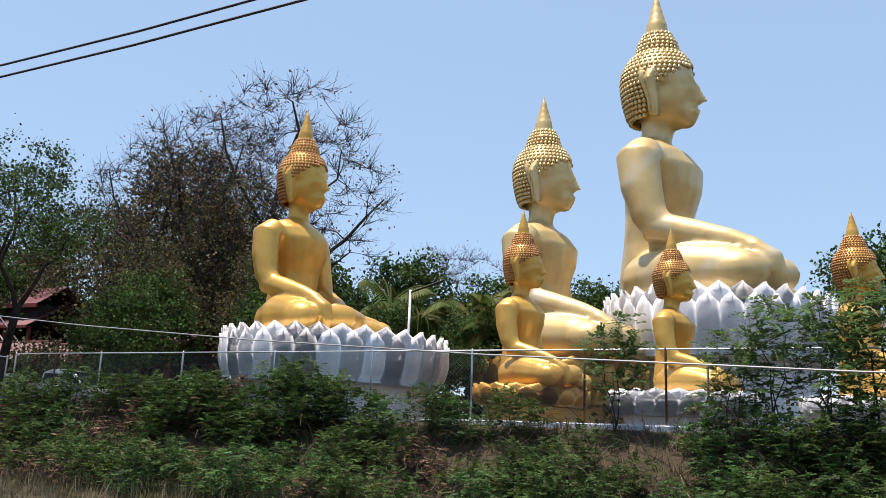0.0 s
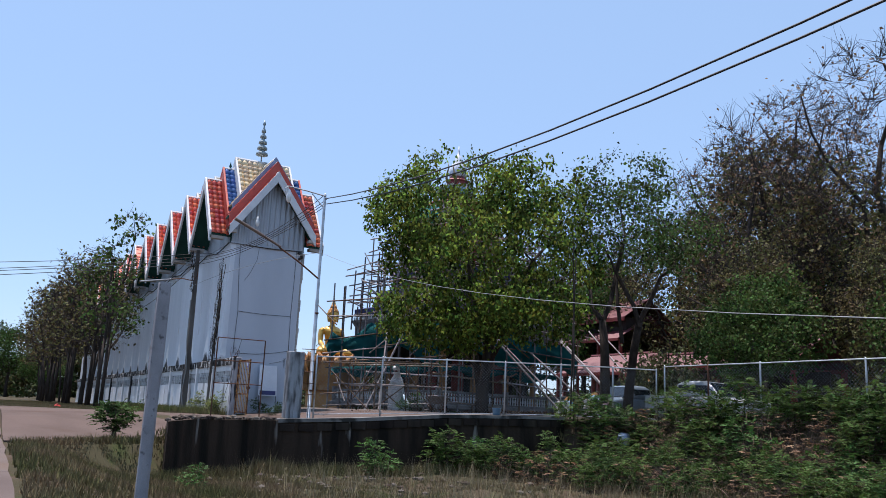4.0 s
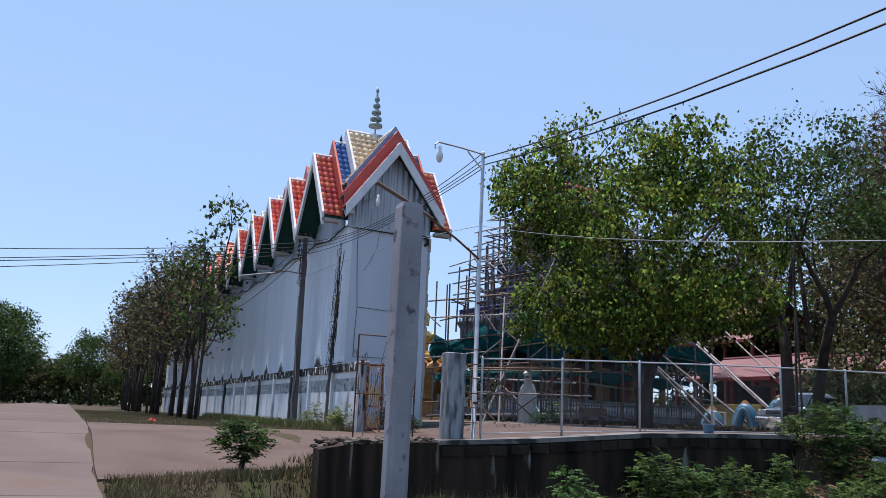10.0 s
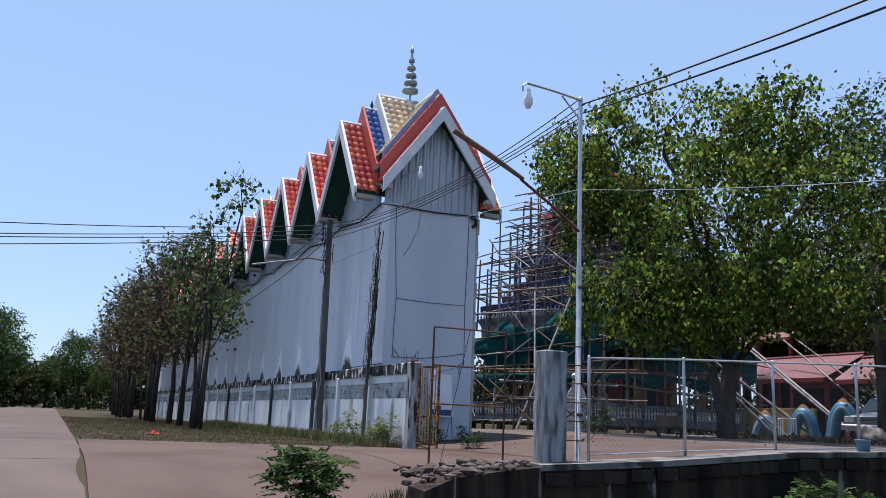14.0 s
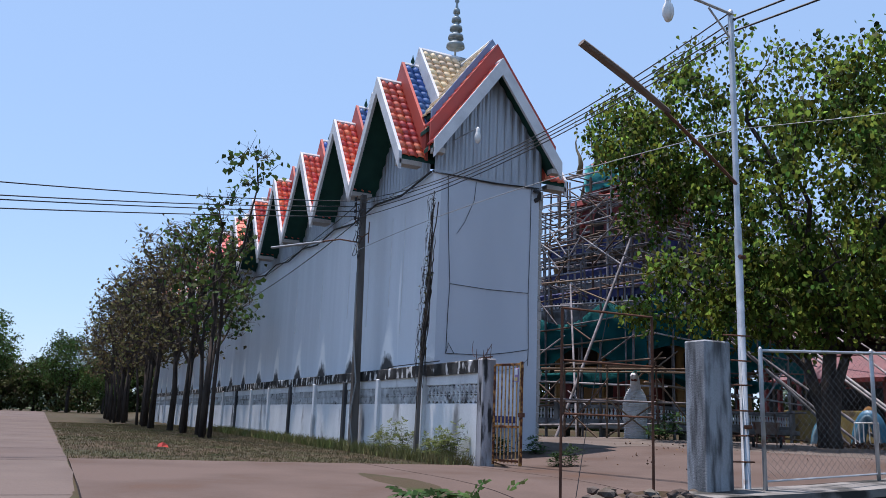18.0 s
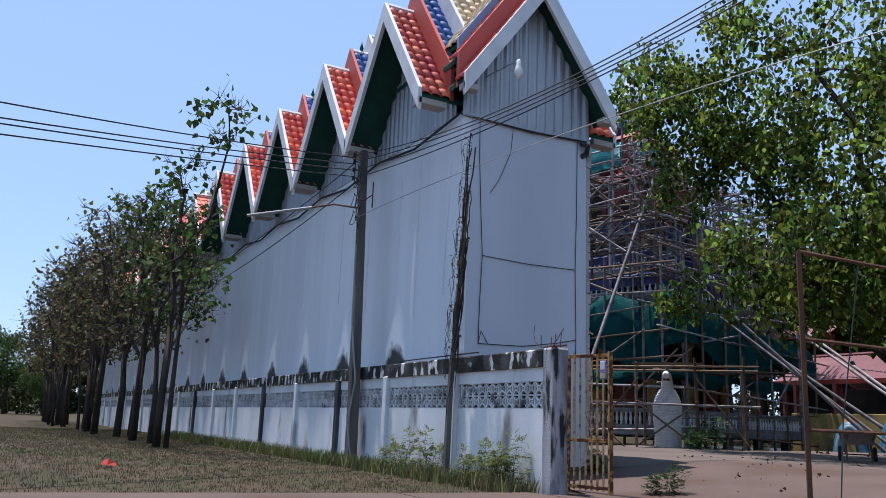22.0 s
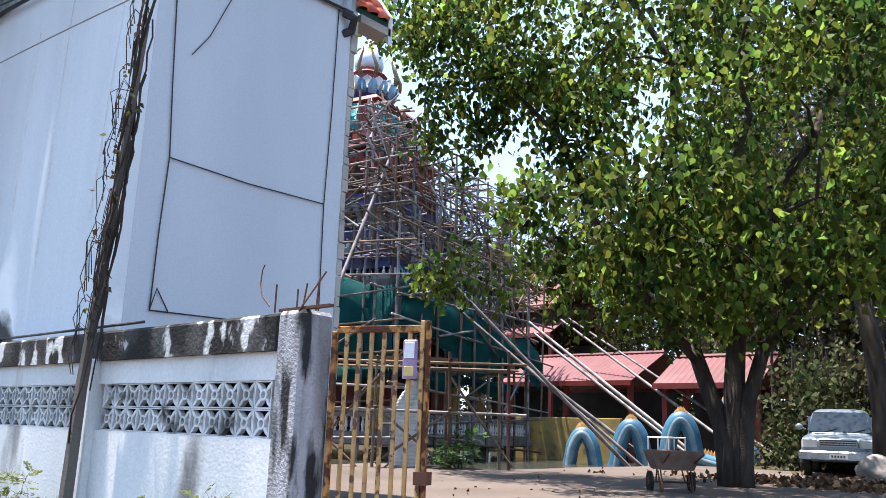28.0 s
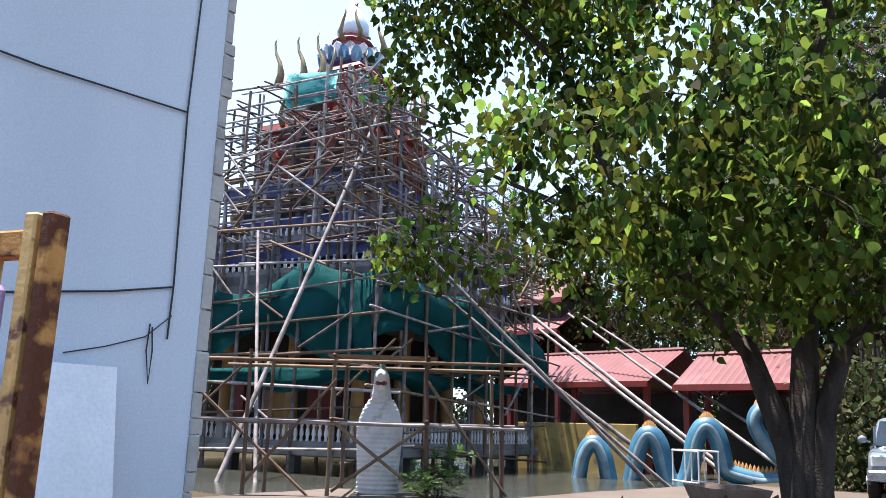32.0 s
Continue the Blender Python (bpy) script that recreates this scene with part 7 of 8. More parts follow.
# each storey of the scaffold: half width, foot, head, ledger step, reach past the far corner
for f, z0, z1, step, more in ((6.15, 1.1, 9.6, 1.05, 0.8), (5.2, 8.0, 12.2, 0.72, 2.6), (4.2, 9.6, 14.4, 0.72, 2.2), (3.3, 11.6, 15.8, 0.75, 0.6)):
    for side in range(2):
        far = f + (more if side else 0.0)
        for layer in (0.0, 0.85):
            g = f - layer
            u = -f + 0.05
            while u < far:
                stick(scaff, face_pt(side, g + jig(), u, z0 if f > 5.5 or layer else z0 - 0.6), face_pt(side, g + jig(), u + jig(0.2), z1 + sr.uniform(-1.2, 1.4)), sr.uniform(0.05, 0.07), pick(0.3))
                u += sr.uniform(1.1, 1.8) + layer * 1.2
            z = z0 + 1.0
            while z < z1:
                tilt = jig(0.42)
                cut = sr.uniform(-0.3, 0.4)
                mid = -f + (far + f) * (0.5 + cut * 0.5)
                stick(scaff, face_pt(side, g + 0.09 + jig(0.05), -f - sr.uniform(0.2, 0.9), z - tilt), face_pt(side, g + 0.09 + jig(0.05), mid + sr.uniform(0.2, 0.9), z + jig(0.1)), sr.uniform(0.038, 0.055), pick(0.4))
                stick(scaff, face_pt(side, g + 0.12 + jig(0.05), mid - sr.uniform(0.2, 0.9), z + jig(0.12)), face_pt(side, g + 0.12 + jig(0.05), far + sr.uniform(0.2, 1.0), z + tilt), sr.uniform(0.038, 0.055), pick(0.4))
                z += step * sr.uniform(0.75, 1.25) * (1.0 if not layer else 2.2)
        for _ in range(int(3 + 1.6 * f)):
            u0 = sr.uniform(-f, far - 1)
            zz = sr.uniform(z0 + 1, z1 - 1.2)
            stick(scaff, face_pt(side, f + 0.16, u0, zz), face_pt(side, f + 0.18, u0 + sr.choice((-1, 1)) * sr.uniform(1.2, 2.8), zz + sr.uniform(0.5, 2.0)), 0.045, pick())
for _ in range(170):
    z = sr.uniform(8.3, 15.8)
    f = 5.7 - (z - 8.3) * 0.30
    u = sr.uniform(-f, f + 1)
    side = sr.randrange(2)
    stick(scaff, face_pt(side, f - 1.3, u + jig(0.5), z + jig(0.3)), face_pt(side, f + 0.45, u + jig(0.5), z + jig(0.3)), 0.045, pick(0.4))

# long raking props
props = thing("raking_props", (0, 0, 0), "long pale bamboo props leaning on the scaffolding", "prop poles")
for a, b, r in (((-50.0, 18.8, 1.0), (-51.8, 25.5, 13.6), 0.07), ((-49.2, 19.6, 1.0), (-53.1, 21.8, 8.8), 0.055), ((-43.7, 29.4, 1.4), (-49.6, 25.0, 8.75), 0.068), ((-43.4, 29.9, 1.4), (-50.1, 27.4, 7.2), 0.06),
                ((-44.6, 33.1, 1.4), (-50.6, 31.1, 5.95), 0.08), ((-42.9, 33.8, 1.5), (-51.0, 33.4, 7.4), 0.08), ((-43.3, 34.1, 1.5), (-51.0, 33.8, 6.95), 0.07), ((-41.2, 34.5, 1.5), (-51.4, 36.6, 7.9), 0.065), ((-40.0, 34.8, 1.5), (-51.6, 37.6, 8.1), 0.055)):
    stick(props, a, b, r, name="prop")

# ---- things in the yard ----
CARPAINT = mat("silver_blue_car_paint", (0.20, 0.25, 0.30), (0.165, 0.21, 0.255), 0.3, 2, 60, 0.02, metal=0.15, coat=0.3)
CARWHITE = mat("off_white_car_paint", (0.30, 0.32, 0.34), (0.25, 0.27, 0.29), 0.35, 2, 60, 0.02, coat=0.4)
RUBBER = mat("black_rubber", (0.025, 0.025, 0.026), rough=0.8)
CHROME = mat("dull_chrome", (0.42, 0.43, 0.45), rough=0.3, metal=0.9)
CARGLASS = mat("dark_car_glass", (0.015, 0.022, 0.03), rough=0.05, bump=0, spec=0.5)
HEADLAMP = mat("headlamp_lens", (0.62, 0.64, 0.66), rough=0.12, bump=0, coat=0.6)


def pickup(at, rz, paint, label, plate=""):
    """A pickup truck, nose towards -y, 1.75 wide and 5 long."""
    t = thing("pickup_truck", at, label, "truck", rz=rz)
    def shell(name, stations, taper=1.0, power=0.35):
        """A rounded shell through stations (y, half width, bottom, top) with sides leaning in by taper."""
        bm = B()
        rings = []
        for y, w, z0, z1 in stations:
            ring = []
            for k in range(20):
                a = 2 * math.pi * (k + 0.5) / 20
                u = math.copysign(abs(math.cos(a)) ** power, math.cos(a))
                v = math.copysign(abs(math.sin(a)) ** power, math.sin(a))
                f = (v + 1) / 2
                ring.append((w * u * (1 + (taper - 1) * f), y, z0 + (z1 - z0) * f))
            rings.append(ring)
        loft(bm, rings)
        bmesh.ops.recalc_face_normals(bm, faces=bm.faces)
        return part(name, bm, paint, t, smooth=True)
    shell("body", ((-2.47, 0.62, 0.50, 0.82), (-2.42, 0.78, 0.44, 0.90), (-2.28, 0.84, 0.40, 0.96), (-1.9, 0.87, 0.38, 1.01), (-1.45, 0.88, 0.36, 1.05), (-0.6, 0.88, 0.36, 1.08), (0.9, 0.88, 0.36, 1.08), (0.97, 0.86, 0.40, 1.05)), 0.97)
    shell("cab", ((-1.50, 0.74, 0.98, 1.05), (-1.38, 0.77, 0.98, 1.12), (-0.80, 0.79, 0.98, 1.56), (-0.55, 0.79, 0.98, 1.66), (-0.1, 0.80, 0.98, 1.71), (0.6, 0.80, 0.98, 1.71), (0.88, 0.79, 0.98, 1.62), (0.98, 0.78, 0.98, 1.15)), 0.82)
    bm = B()
    loft(bm, [[(-0.70, -1.44, 1.10), (0.70, -1.44, 1.10), (0.70, -1.30, 1.06), (-0.70, -1.30, 1.06)], [(-0.66, -1.10, 1.36), (0.66, -1.10, 1.36), (0.66, -1.0, 1.30), (-0.66, -1.0, 1.30)], [(-0.60, -0.78, 1.605), (0.60, -0.78, 1.605), (0.60, -0.68, 1.55), (-0.60, -0.68, 1.55)]])
    bmesh.ops.recalc_face_normals(bm, faces=bm.faces)
    part("windscreen", bm, CARGLASS, t)
    for sx in (-0.35, 0.3):
        bm = B()
        tube(bm, [(sx, -1.45, 1.10), (sx + 0.28, -1.36, 1.18)], 0.009, 4)
        part("wiper", bm, RUBBER, t)
    for s in (-1, 1):
        bm = B()
        loft(bm, [[(s * x, y, z) for y, z in ((-1.12, 1.14), (-0.62, 1.50), (0.74, 1.52), (0.80, 1.14))] for x in (0.66, 0.742)])
        bmesh.ops.recalc_face_normals(bm, faces=bm.faces)
        part("side_window", bm, CARGLASS, t)
        bm = B()
        rbox(bm, s * 0.62 - 0.17, -2.49, 0.72, s * 0.62 + 0.17, -2.36, 0.92, 0.03)
        part("headlight", bm, HEADLAMP, t)
        bm = B()
        ball(bm, (s * 0.95, -0.95, 1.22), 0.09, 0.05, 0.08)
        tube(bm, [(s * 0.8, -0.92, 1.16), (s * 0.92, -0.94, 1.2)], 0.02, 5)
        part("mirror", bm, paint, t)
        for y in (-1.6, 1.55):
            bm = B()
            tube(bm, [(s * 0.66, y, 0.34), (s * 0.70, y, 0.34), (s * 0.86, y, 0.34), (s * 0.89, y, 0.34)], [0.31, 0.34, 0.34, 0.31], 18)
            w = part("tyre", bm, RUBBER, t, smooth=False)
            bm = B()
            tube(bm, [(s * 0.80, y, 0.34), (s * 0.905, y, 0.34)], [0.2, 0.17], 12)
            part("rim", bm, CHROME, w)
    bm = B()
    box(bm, -0.86, 0.97, 0.55, 0.86, 2.45, 0.62)
    box(bm, -0.86, 0.97, 0.62, -0.80, 2.45, 1.08)
    box(bm, 0.80, 0.97, 0.62, 0.86, 2.45, 1.08)
    box(bm, -0.80, 2.39, 0.62, 0.80, 2.45, 1.08)
    part("bed", bm, paint, t)
    bm = B()
    rbox(bm, -0.42, -2.52, 0.74, 0.42, -2.40, 0.92, 0.02)
    grille = part("grille", bm, CHROME, t)
    for k in range(3):
        bm = B()
        box(bm, -0.39, -2.526, 0.765 + k * 0.05, 0.39, -2.518, 0.79 + k * 0.05)
        part("grille_slot", bm, CABLE, grille)
    bm = B()
    rbox(bm, -0.87, -2.60, 0.44, 0.87, -2.42, 0.64, 0.04)
    bumper = part("bumper", bm, CHROME, t)
    bm = B()
    box(bm, -0.2, -2.612, 0.46, 0.2, -2.602, 0.57)
    pl = part("number_plate", bm, LAMPGLASS, bumper, "white number plate")
    for k in range(5):
        bm = B()
        box(bm, -0.15 + k * 0.064, -2.616, 0.49, -0.115 + k * 0.064, -2.612, 0.54)
        part("plate_mark", bm, CABLE, bumper)
    return t


pickup((-36.5, 27.3, ground_z(-36, 26)), 14, CARPAINT, "silver-blue pickup truck parked nose-out under the trees")
pickup((-29.4, 25.2, ground_z(-29.4, 25.2)), 96, CARWHITE, "pale grey pickup truck parked behind the fence")

# boulder
bm = B()
bmesh.ops.create_icosphere(bm, subdivisions=4, radius=0.5)
for v in bm.verts:
    v.co = Vector((v.co.x * 1.15, v.co.y * 0.9, v.co.z * 0.85)) * (1 + 0.28 * noise.noise(v.co * 2.2) + 0.06 * noise.noise(v.co * 7))
bo = part("boulder", bm, mat("pale_grey_rock", (0.28, 0.26, 0.245), (0.17, 0.155, 0.145), 0.9, 4, 30, 0.6), None, "", True)
bo.matrix_basis = pose(-34.65, 23.55, ground_z(-34.65, 23.55) + 0.24, 0, 0, 20) @ Matrix.Diagonal((0.85, 0.85, 0.85, 1))
tagged(bo, "pale grey rough boulder beside the truck", "rock")

# motorcycle
mc = thing("motorcycle", (-33.75, 23.6, ground_z(-33.7, 23.6)), "dark parked motorcycle beside the tree trunk", "motorcycle", rz=200)
for y in (-0.62, 0.62):
    bm = B()
    n = 16
    vs = [[(0.045 * math.cos(b), y + (0.27 + 0.045 * math.sin(b)) * math.cos(a), 0.29 + (0.27 + 0.045 * math.sin(b)) * math.sin(a)) for b in [2 * math.pi * j / 6 for j in range(6)]] for a in [2 * math.pi * k / n for k in range(n)]]
    loft(bm, vs + [vs[0]], False)
    w = part("wheel", bm, RUBBER, mc)
    bm = B()
    tube(bm, [(-0.06, y, 0.29), (0.06, y, 0.29)], 0.06, 8)
    for k in range(5):
        a = 2 * math.pi * k / 5
        tube(bm, [(0, y, 0.29), (0, y + 0.26 * math.cos(a), 0.29 + 0.26 * math.sin(a))], 0.012, 4)
    part("rim", bm, CHROME, w)
bm = B()
loft(bm, [[(s * 0.12, y, z) for y, z in ((-0.35, 0.45), (-0.45, 0.8), (-0.1, 0.72), (0.15, 0.55), (0.3, 0.35), (-0.1, 0.3))] for s in (-1, 1)])
bmesh.ops.recalc_face_normals(bm, faces=bm.faces)
part("fairing", bm, mat("dark_red_plastic", (0.12, 0.03, 0.035), rough=0.35, coat=0.4), mc)
bm = B()
rbox(bm, -0.13, 0.0, 0.70, 0.13, 0.75, 0.80, 0.04)
part("seat", bm, RUBBER, mc)
bm = B()
tube(bm, [(0.1, -0.62, 0.29), (0.09, -0.5, 0.75), (0.08, -0.42, 0.98)], 0.025, 6)
tube(bm, [(-0.1, -0.62, 0.29), (-0.09, -0.5, 0.75), (-0.08, -0.42, 0.98)], 0.025, 6)
part("fork", bm, CHROME, mc)
bm = B()
tube(bm, [(-0.36, -0.32, 1.02), (-0.1, -0.42, 1.0), (0.1, -0.42, 1.0), (0.36, -0.32, 1.02)], 0.016, 6)
part("handlebar", bm, CABLE, mc)
bm = B()
ball(bm, (0, -0.5, 0.9), 0.1, 0.08, 0.09)
part("headlight", bm, HEADLAMP, mc, smooth=True)

# wheelbarrow
wbz = ground_z(-35.9, 16.5)
wheelb = thing("wheelbarrow", (-35.95, 16.4, wbz), "rusty two-wheeled handcart with a deep steel tray", "wheelbarrow", rz=132)
bm = B()
outer = [[(-0.42, -0.32, 0.42), (0.42, -0.32, 0.42), (0.42, 0.32, 0.42), (-0.42, 0.32, 0.42)], [(-0.68, -0.42, 0.76), (0.68, -0.42, 0.76), (0.68, 0.42, 0.76), (-0.68, 0.42, 0.76)],
         [(-0.65, -0.39, 0.76), (0.65, -0.39, 0.76), (0.65, 0.39, 0.76), (-0.65, 0.39, 0.76)], [(-0.40, -0.30, 0.44), (0.40, -0.30, 0.44), (0.40, 0.30, 0.44), (-0.40, 0.30, 0.44)]]
loft(bm, outer)
part("tray", bm, mat("rusted_tray_steel", (0.20, 0.155, 0.13), (0.14, 0.10, 0.08), 0.75, 5, 40, 0.2), wheelb)
for y in (-0.42, 0.42):
    bm = B()
    tube(bm, [(0.12, y - 0.035, 0.19), (0.12, y + 0.035, 0.19)], 0.19, 16)
    w = part("wheel", bm, RUBBER, wheelb)
    bm = B()
    tube(bm, [(0.12, y - 0.045, 0.19), (0.12, y + 0.045, 0.19)], 0.08, 10)
    part("hub", bm, RUST, w)
for y in (-0.3, 0.3):
    bm = B()
    tube(bm, [(-0.25, y, 0.42), (-0.42, y, 0.02), (-0.3, y, 0.0), (-0.05, y, 0.4)], 0.016, 6)
    part("leg", bm, RUST, wheelb)
    bm = B()
    tube(bm, [(0.3, y, 0.42), (-0.5, y, 0.55), (-1.05, y * 1.1, 0.72)], 0.018, 6)
    part("handle", bm, RUST, wheelb)
bm = B()
tube(bm, [(0.12, -0.45, 0.19), (0.12, 0.45, 0.19)], 0.018, 6)
tube(bm, [(0.12, -0.3, 0.19), (0.2, -0.25, 0.43)], 0.016, 6)
tube(bm, [(0.12, 0.3, 0.19), (0.2, 0.25, 0.43)], 0.016, 6)
part("axle", bm, RUST, wheelb)

wheelb.matrix_basis = wheelb.matrix_basis @ Matrix.Diagonal((0.8, 0.8, 0.88, 1))
# low white steel stand
wt = thing("white_stand", (-41.3, 26.9, ground_z(-41.3, 26.9)), "low white-painted steel stand at the pond edge", "stand", rz=-40)
WHITESTEEL = mat("white_steel_paint", (0.72, 0.73, 0.74), rough=0.5)
for x in (-0.75, 0.0, 0.75):
    for y in (-0.25, 0.25):
        bm = B()
        tube(bm, [(x, y, 0), (x, y, 0.86)], 0.022, 6)
        part("leg", bm, WHITESTEEL, wt)
for y in (-0.25, 0.25):
    for z in (0.86, 0.12):
        bm = B()
        tube(bm, [(-0.77, y, z), (0.77, y, z)], 0.022, 6)
        part("rail", bm, WHITESTEEL, wt)
bm = B()
rbox(bm, -0.78, -0.27, 0.86, 0.78, 0.27, 0.89, 0.01)
part("top", bm, WHITESTEEL, wt)

# rearing white serpent at the gate side of the pond
SERPENT = mat("white_serpent_scales", (0.64, 0.67, 0.70), (0.44, 0.47, 0.50), 0.6, 2.6, 30, 0.3, mix=(0.5, 0.7), stain=(0.24, 0.23, 0.22), stain_scale=2.4, stain_cut=(0.60, 0.72))
bm = B()
rings = []
for i in range(97):
    f = i / 96
    z = 1.95 * f - 0.2
    w = lerp_table([(0, 0.40), (0.3, 0.37), (0.55, 0.40), (0.75, 0.42), (0.9, 0.33), (1, 0.22)], f)
    d = lerp_table([(0, 0.42), (0.4, 0.34), (0.75, 0.27), (1, 0.22)], f)
    bend = 0.10 * math.sin(f * 3.1)
    ring = []
    for k in range(24):
        a = 2 * math.pi * k / 24
        plate = (0.035 * ((i % 4) / 3 - 0.4) if math.sin(a) < -0.2 else 0.012 * ((i + k) % 2))
        ring.append(((w + plate) * math.cos(a), (d + plate) * math.sin(a) - bend, z))
    rings.append(ring)
loft(bm, rings)
bm.faces.ensure_lookup_table()
for f in bm.faces:
    c = f.calc_center_median()
    f.material_index = 0 if c.y < -0.16 or c.z > 1.1 else 3
def serp_piece(index, build):
    n = len(bm.faces)
    build()
    bm.faces.ensure_lookup_table()
    for f in bm.faces[n:]:
        f.material_index = index
serp_piece(0, lambda: tube(bm, [(0, -0.02, 1.70), (0, -0.04, 1.90), (0, -0.10, 2.06), (0, -0.22, 2.16), (0, -0.36, 2.17), (0, -0.48, 2.15), (0, -0.53, 2.17)], [0.24, 0.20, 0.18, 0.16, 0.13, 0.10, 0.04], 14, True, 0.85))
serp_piece(0, lambda: tube(bm, [(0, -0.08, 1.92), (0, -0.26, 1.93), (0, -0.40, 1.98)], [0.15, 0.11, 0.05], 12, True, 0.45))
serp_piece(2, lambda: tube(bm, [(0, -0.14, 2.03), (0, -0.30, 2.04), (0, -0.42, 2.06)], [0.13, 0.10, 0.06], 10, True, 0.5))
for y, h in ((-0.40, 0.08), (-0.30, 0.13), (-0.18, 0.20), (-0.04, 0.32), (0.08, 0.20)):
    serp_piece(1, lambda: tube(bm, [(0, y, 2.16), (0, y + 0.03, 2.2 + h * 0.55), (0, y - 0.03, 2.22 + h)], [0.12, 0.07, 0.012], 7, True, 0.7))
# three fins of the tail standing in a row behind the body
for y, h in ((0.62, 1.05), (0.98, 0.92), (1.32, 0.76)):
    serp_piece(3, lambda: tube(bm, [(0.0, y, -0.2), (0.05, y, h * 0.5), (0.0, y + 0.04, h * 0.85), (-0.05, y + 0.1, h)], [0.16, 0.15, 0.10, 0.02], 9))
sp = part("serpent_statue", bm, SERPENT, None, "", True)
sp.data.materials.append(mat("teal_crest_paint", (0.10, 0.34, 0.32), (0.3, 0.42, 0.40), 0.5, 4, 40, 0.1))
sp.data.materials.append(mat("dark_red_mouth", (0.12, 0.02, 0.02), rough=0.5))
sp.data.materials.append(mat("pale_blue_scales", (0.30, 0.48, 0.60), (0.62, 0.68, 0.72), 0.55, 5, 30, 0.2, mix=(0.42, 0.58)))
sp.matrix_basis = pose(-43.15, 17.85, ground_z(-43.1, 17.9) - 0.05, 0, 0, 42)
tagged(sp, "white rearing serpent statue with ribbed scales", "statue")
# timber cage round the serpent
cage = thing("timber_cage", (-43.1, 17.9, ground_z(-43.1, 17.9)), "rough timber working frame round the serpent statue", "frame", rz=42)
for x in (-2.3, -0.85, 0.8, 2.1):
    for y in (-0.9, 0.9):
        stick(cage, (x + jig(0.05), y, -0.1), (x + jig(0.1), y + jig(0.05), 2.45 + jig(0.2)), 0.04, pole_dark, "post")
for z in (1.25, 2.35):
    for y in (-0.92, 0.92):
        stick(cage, (-3.2, y + jig(0.05), z + jig(0.06)), (2.5, y + jig(0.05), z + jig(0.06)), 0.035, pole_me if z < 2 else pole_dark, "rail")
    for x in (-0.85, 0.8):
        stick(cage, (x, -1.1, z + 0.06), (x, 1.1, z + 0.06), 0.035, pole_dark, "rail")
for a, b in (((-2.3, -0.95, 0.2), (-0.8, -0.95, 2.0)), ((0.8, -0.95, 2.0), (2.2, -0.95, 0.1)), ((-0.8, -0.97, 0.1), (0.8, -0.97, 1.25)), ((-0.8, -0.98, 1.25), (0.8, -0.98, 0.05)), ((-3.4, -0.9, 1.9), (-1.2, -0.9, 0.0))):
    stick(cage, a, b, 0.03, pole_dark, "brace")
for k in range(4):
    bm = B()
    box(bm, -1.0, -0.8 + 0.4 * k, 2.41, 0.95, -0.5 + 0.4 * k, 2.45)
    part("plank", bm, BAMBOO_BROWN, cage)

# undulating blue serpent along the causeway
BLUE_SERPENT = mat("blue_serpent_paint", (0.035, 0.16, 0.25), (0.03, 0.11, 0.19), 0.5, 3, 40, 0.1)
BELLY = mat("pale_serpent_belly", (0.17, 0.26, 0.31), (0.11, 0.18, 0.23), 0.55, 3, 40, 0.1)
serp = thing("serpent_balustrade", (0, 0, 0), "undulating blue and white serpent balustrade by the pond", "balustrade")


def serpent(pts, r):
    k = len(pts)
    bm = B()
    tube(bm, pts, [r * (0.75 + 0.25 * math.sin(math.pi * i / (k - 1))) for i in range(k)], 12)
    body = part("body", bm, BLUE_SERPENT, serp, smooth=True)
    bm = B()
    tube(bm, [Vector(p) + Vector((0.06, -0.15, -0.02)) for p in pts], [r * 0.5] * k, 10)
    part("belly_band", bm, BELLY, serp, smooth=True)
    bm = B()
    for i in range(2, k - 2):
        p = Vector(pts[i]) + Vector((0.02, -0.02, r * 0.9))
        lathe(bm, [(0.09, p.z - 0.05), (0.05, p.z + 0.08), (0.01, p.z + 0.18)], 5, p.x, p.y)
    part("crest", bm, OCHRE, serp)


wave = []
for i in range(72):
    u = -1.7 + 4.1 * i / 71
    if u < 1.5:
        c = math.cos(u * 2 * math.pi / 1.07 - 0.3)
        wave.append((u, 2.05 + 0.3 * u + 0.92 * math.copysign(abs(c) ** 0.65, c)))
wave += [(1.75, 1.75), (2.1, 1.65), (2.45, 1.72), (2.6, 2.05), (2.38, 2.45), (2.12, 2.95), (2.0, 3.45), (2.08, 3.82), (2.3, 3.98), (2.58, 3.92)]
smooth_wave = []
for p0, p1, p2, p3 in zip(wave, wave[1:], wave[2:], wave[3:]):
    for k in range(2 if p1[0] < 1.4 else 5):
        f = k / (2 if p1[0] < 1.4 else 5)
        u, z = [0.5 * (2 * b + (c - a) * f + (2 * a - 5 * b + 4 * c - d) * f * f + (3 * b - a - 3 * c + d) * f ** 3) for a, b, c, d in zip(p0, p1, p2, p3)]
        smooth_wave.append(Vector((-45.6 + 1.53 * u, 32.4 + 0.74 * u, z)))
serpent(smooth_wave, 0.31)
tyre = thing("planter_wall", (-43.2, 30.0, ground_z(-43.2, 30.0)), "low yellow painted wall by the pond", "wall", rz=-39)
bm = B()
rbox(bm, -4.2, 2.9, -0.2, 1.6, 3.1, 0.55, 0.02)
part("wall_face", bm, mat("faded_yellow_wall", (0.36, 0.27, 0.10), (0.28, 0.21, 0.08), 0.8, 1.5, 40, 0.1, stain=(0.2, 0.16, 0.1), stain_scale=1.5), tyre)

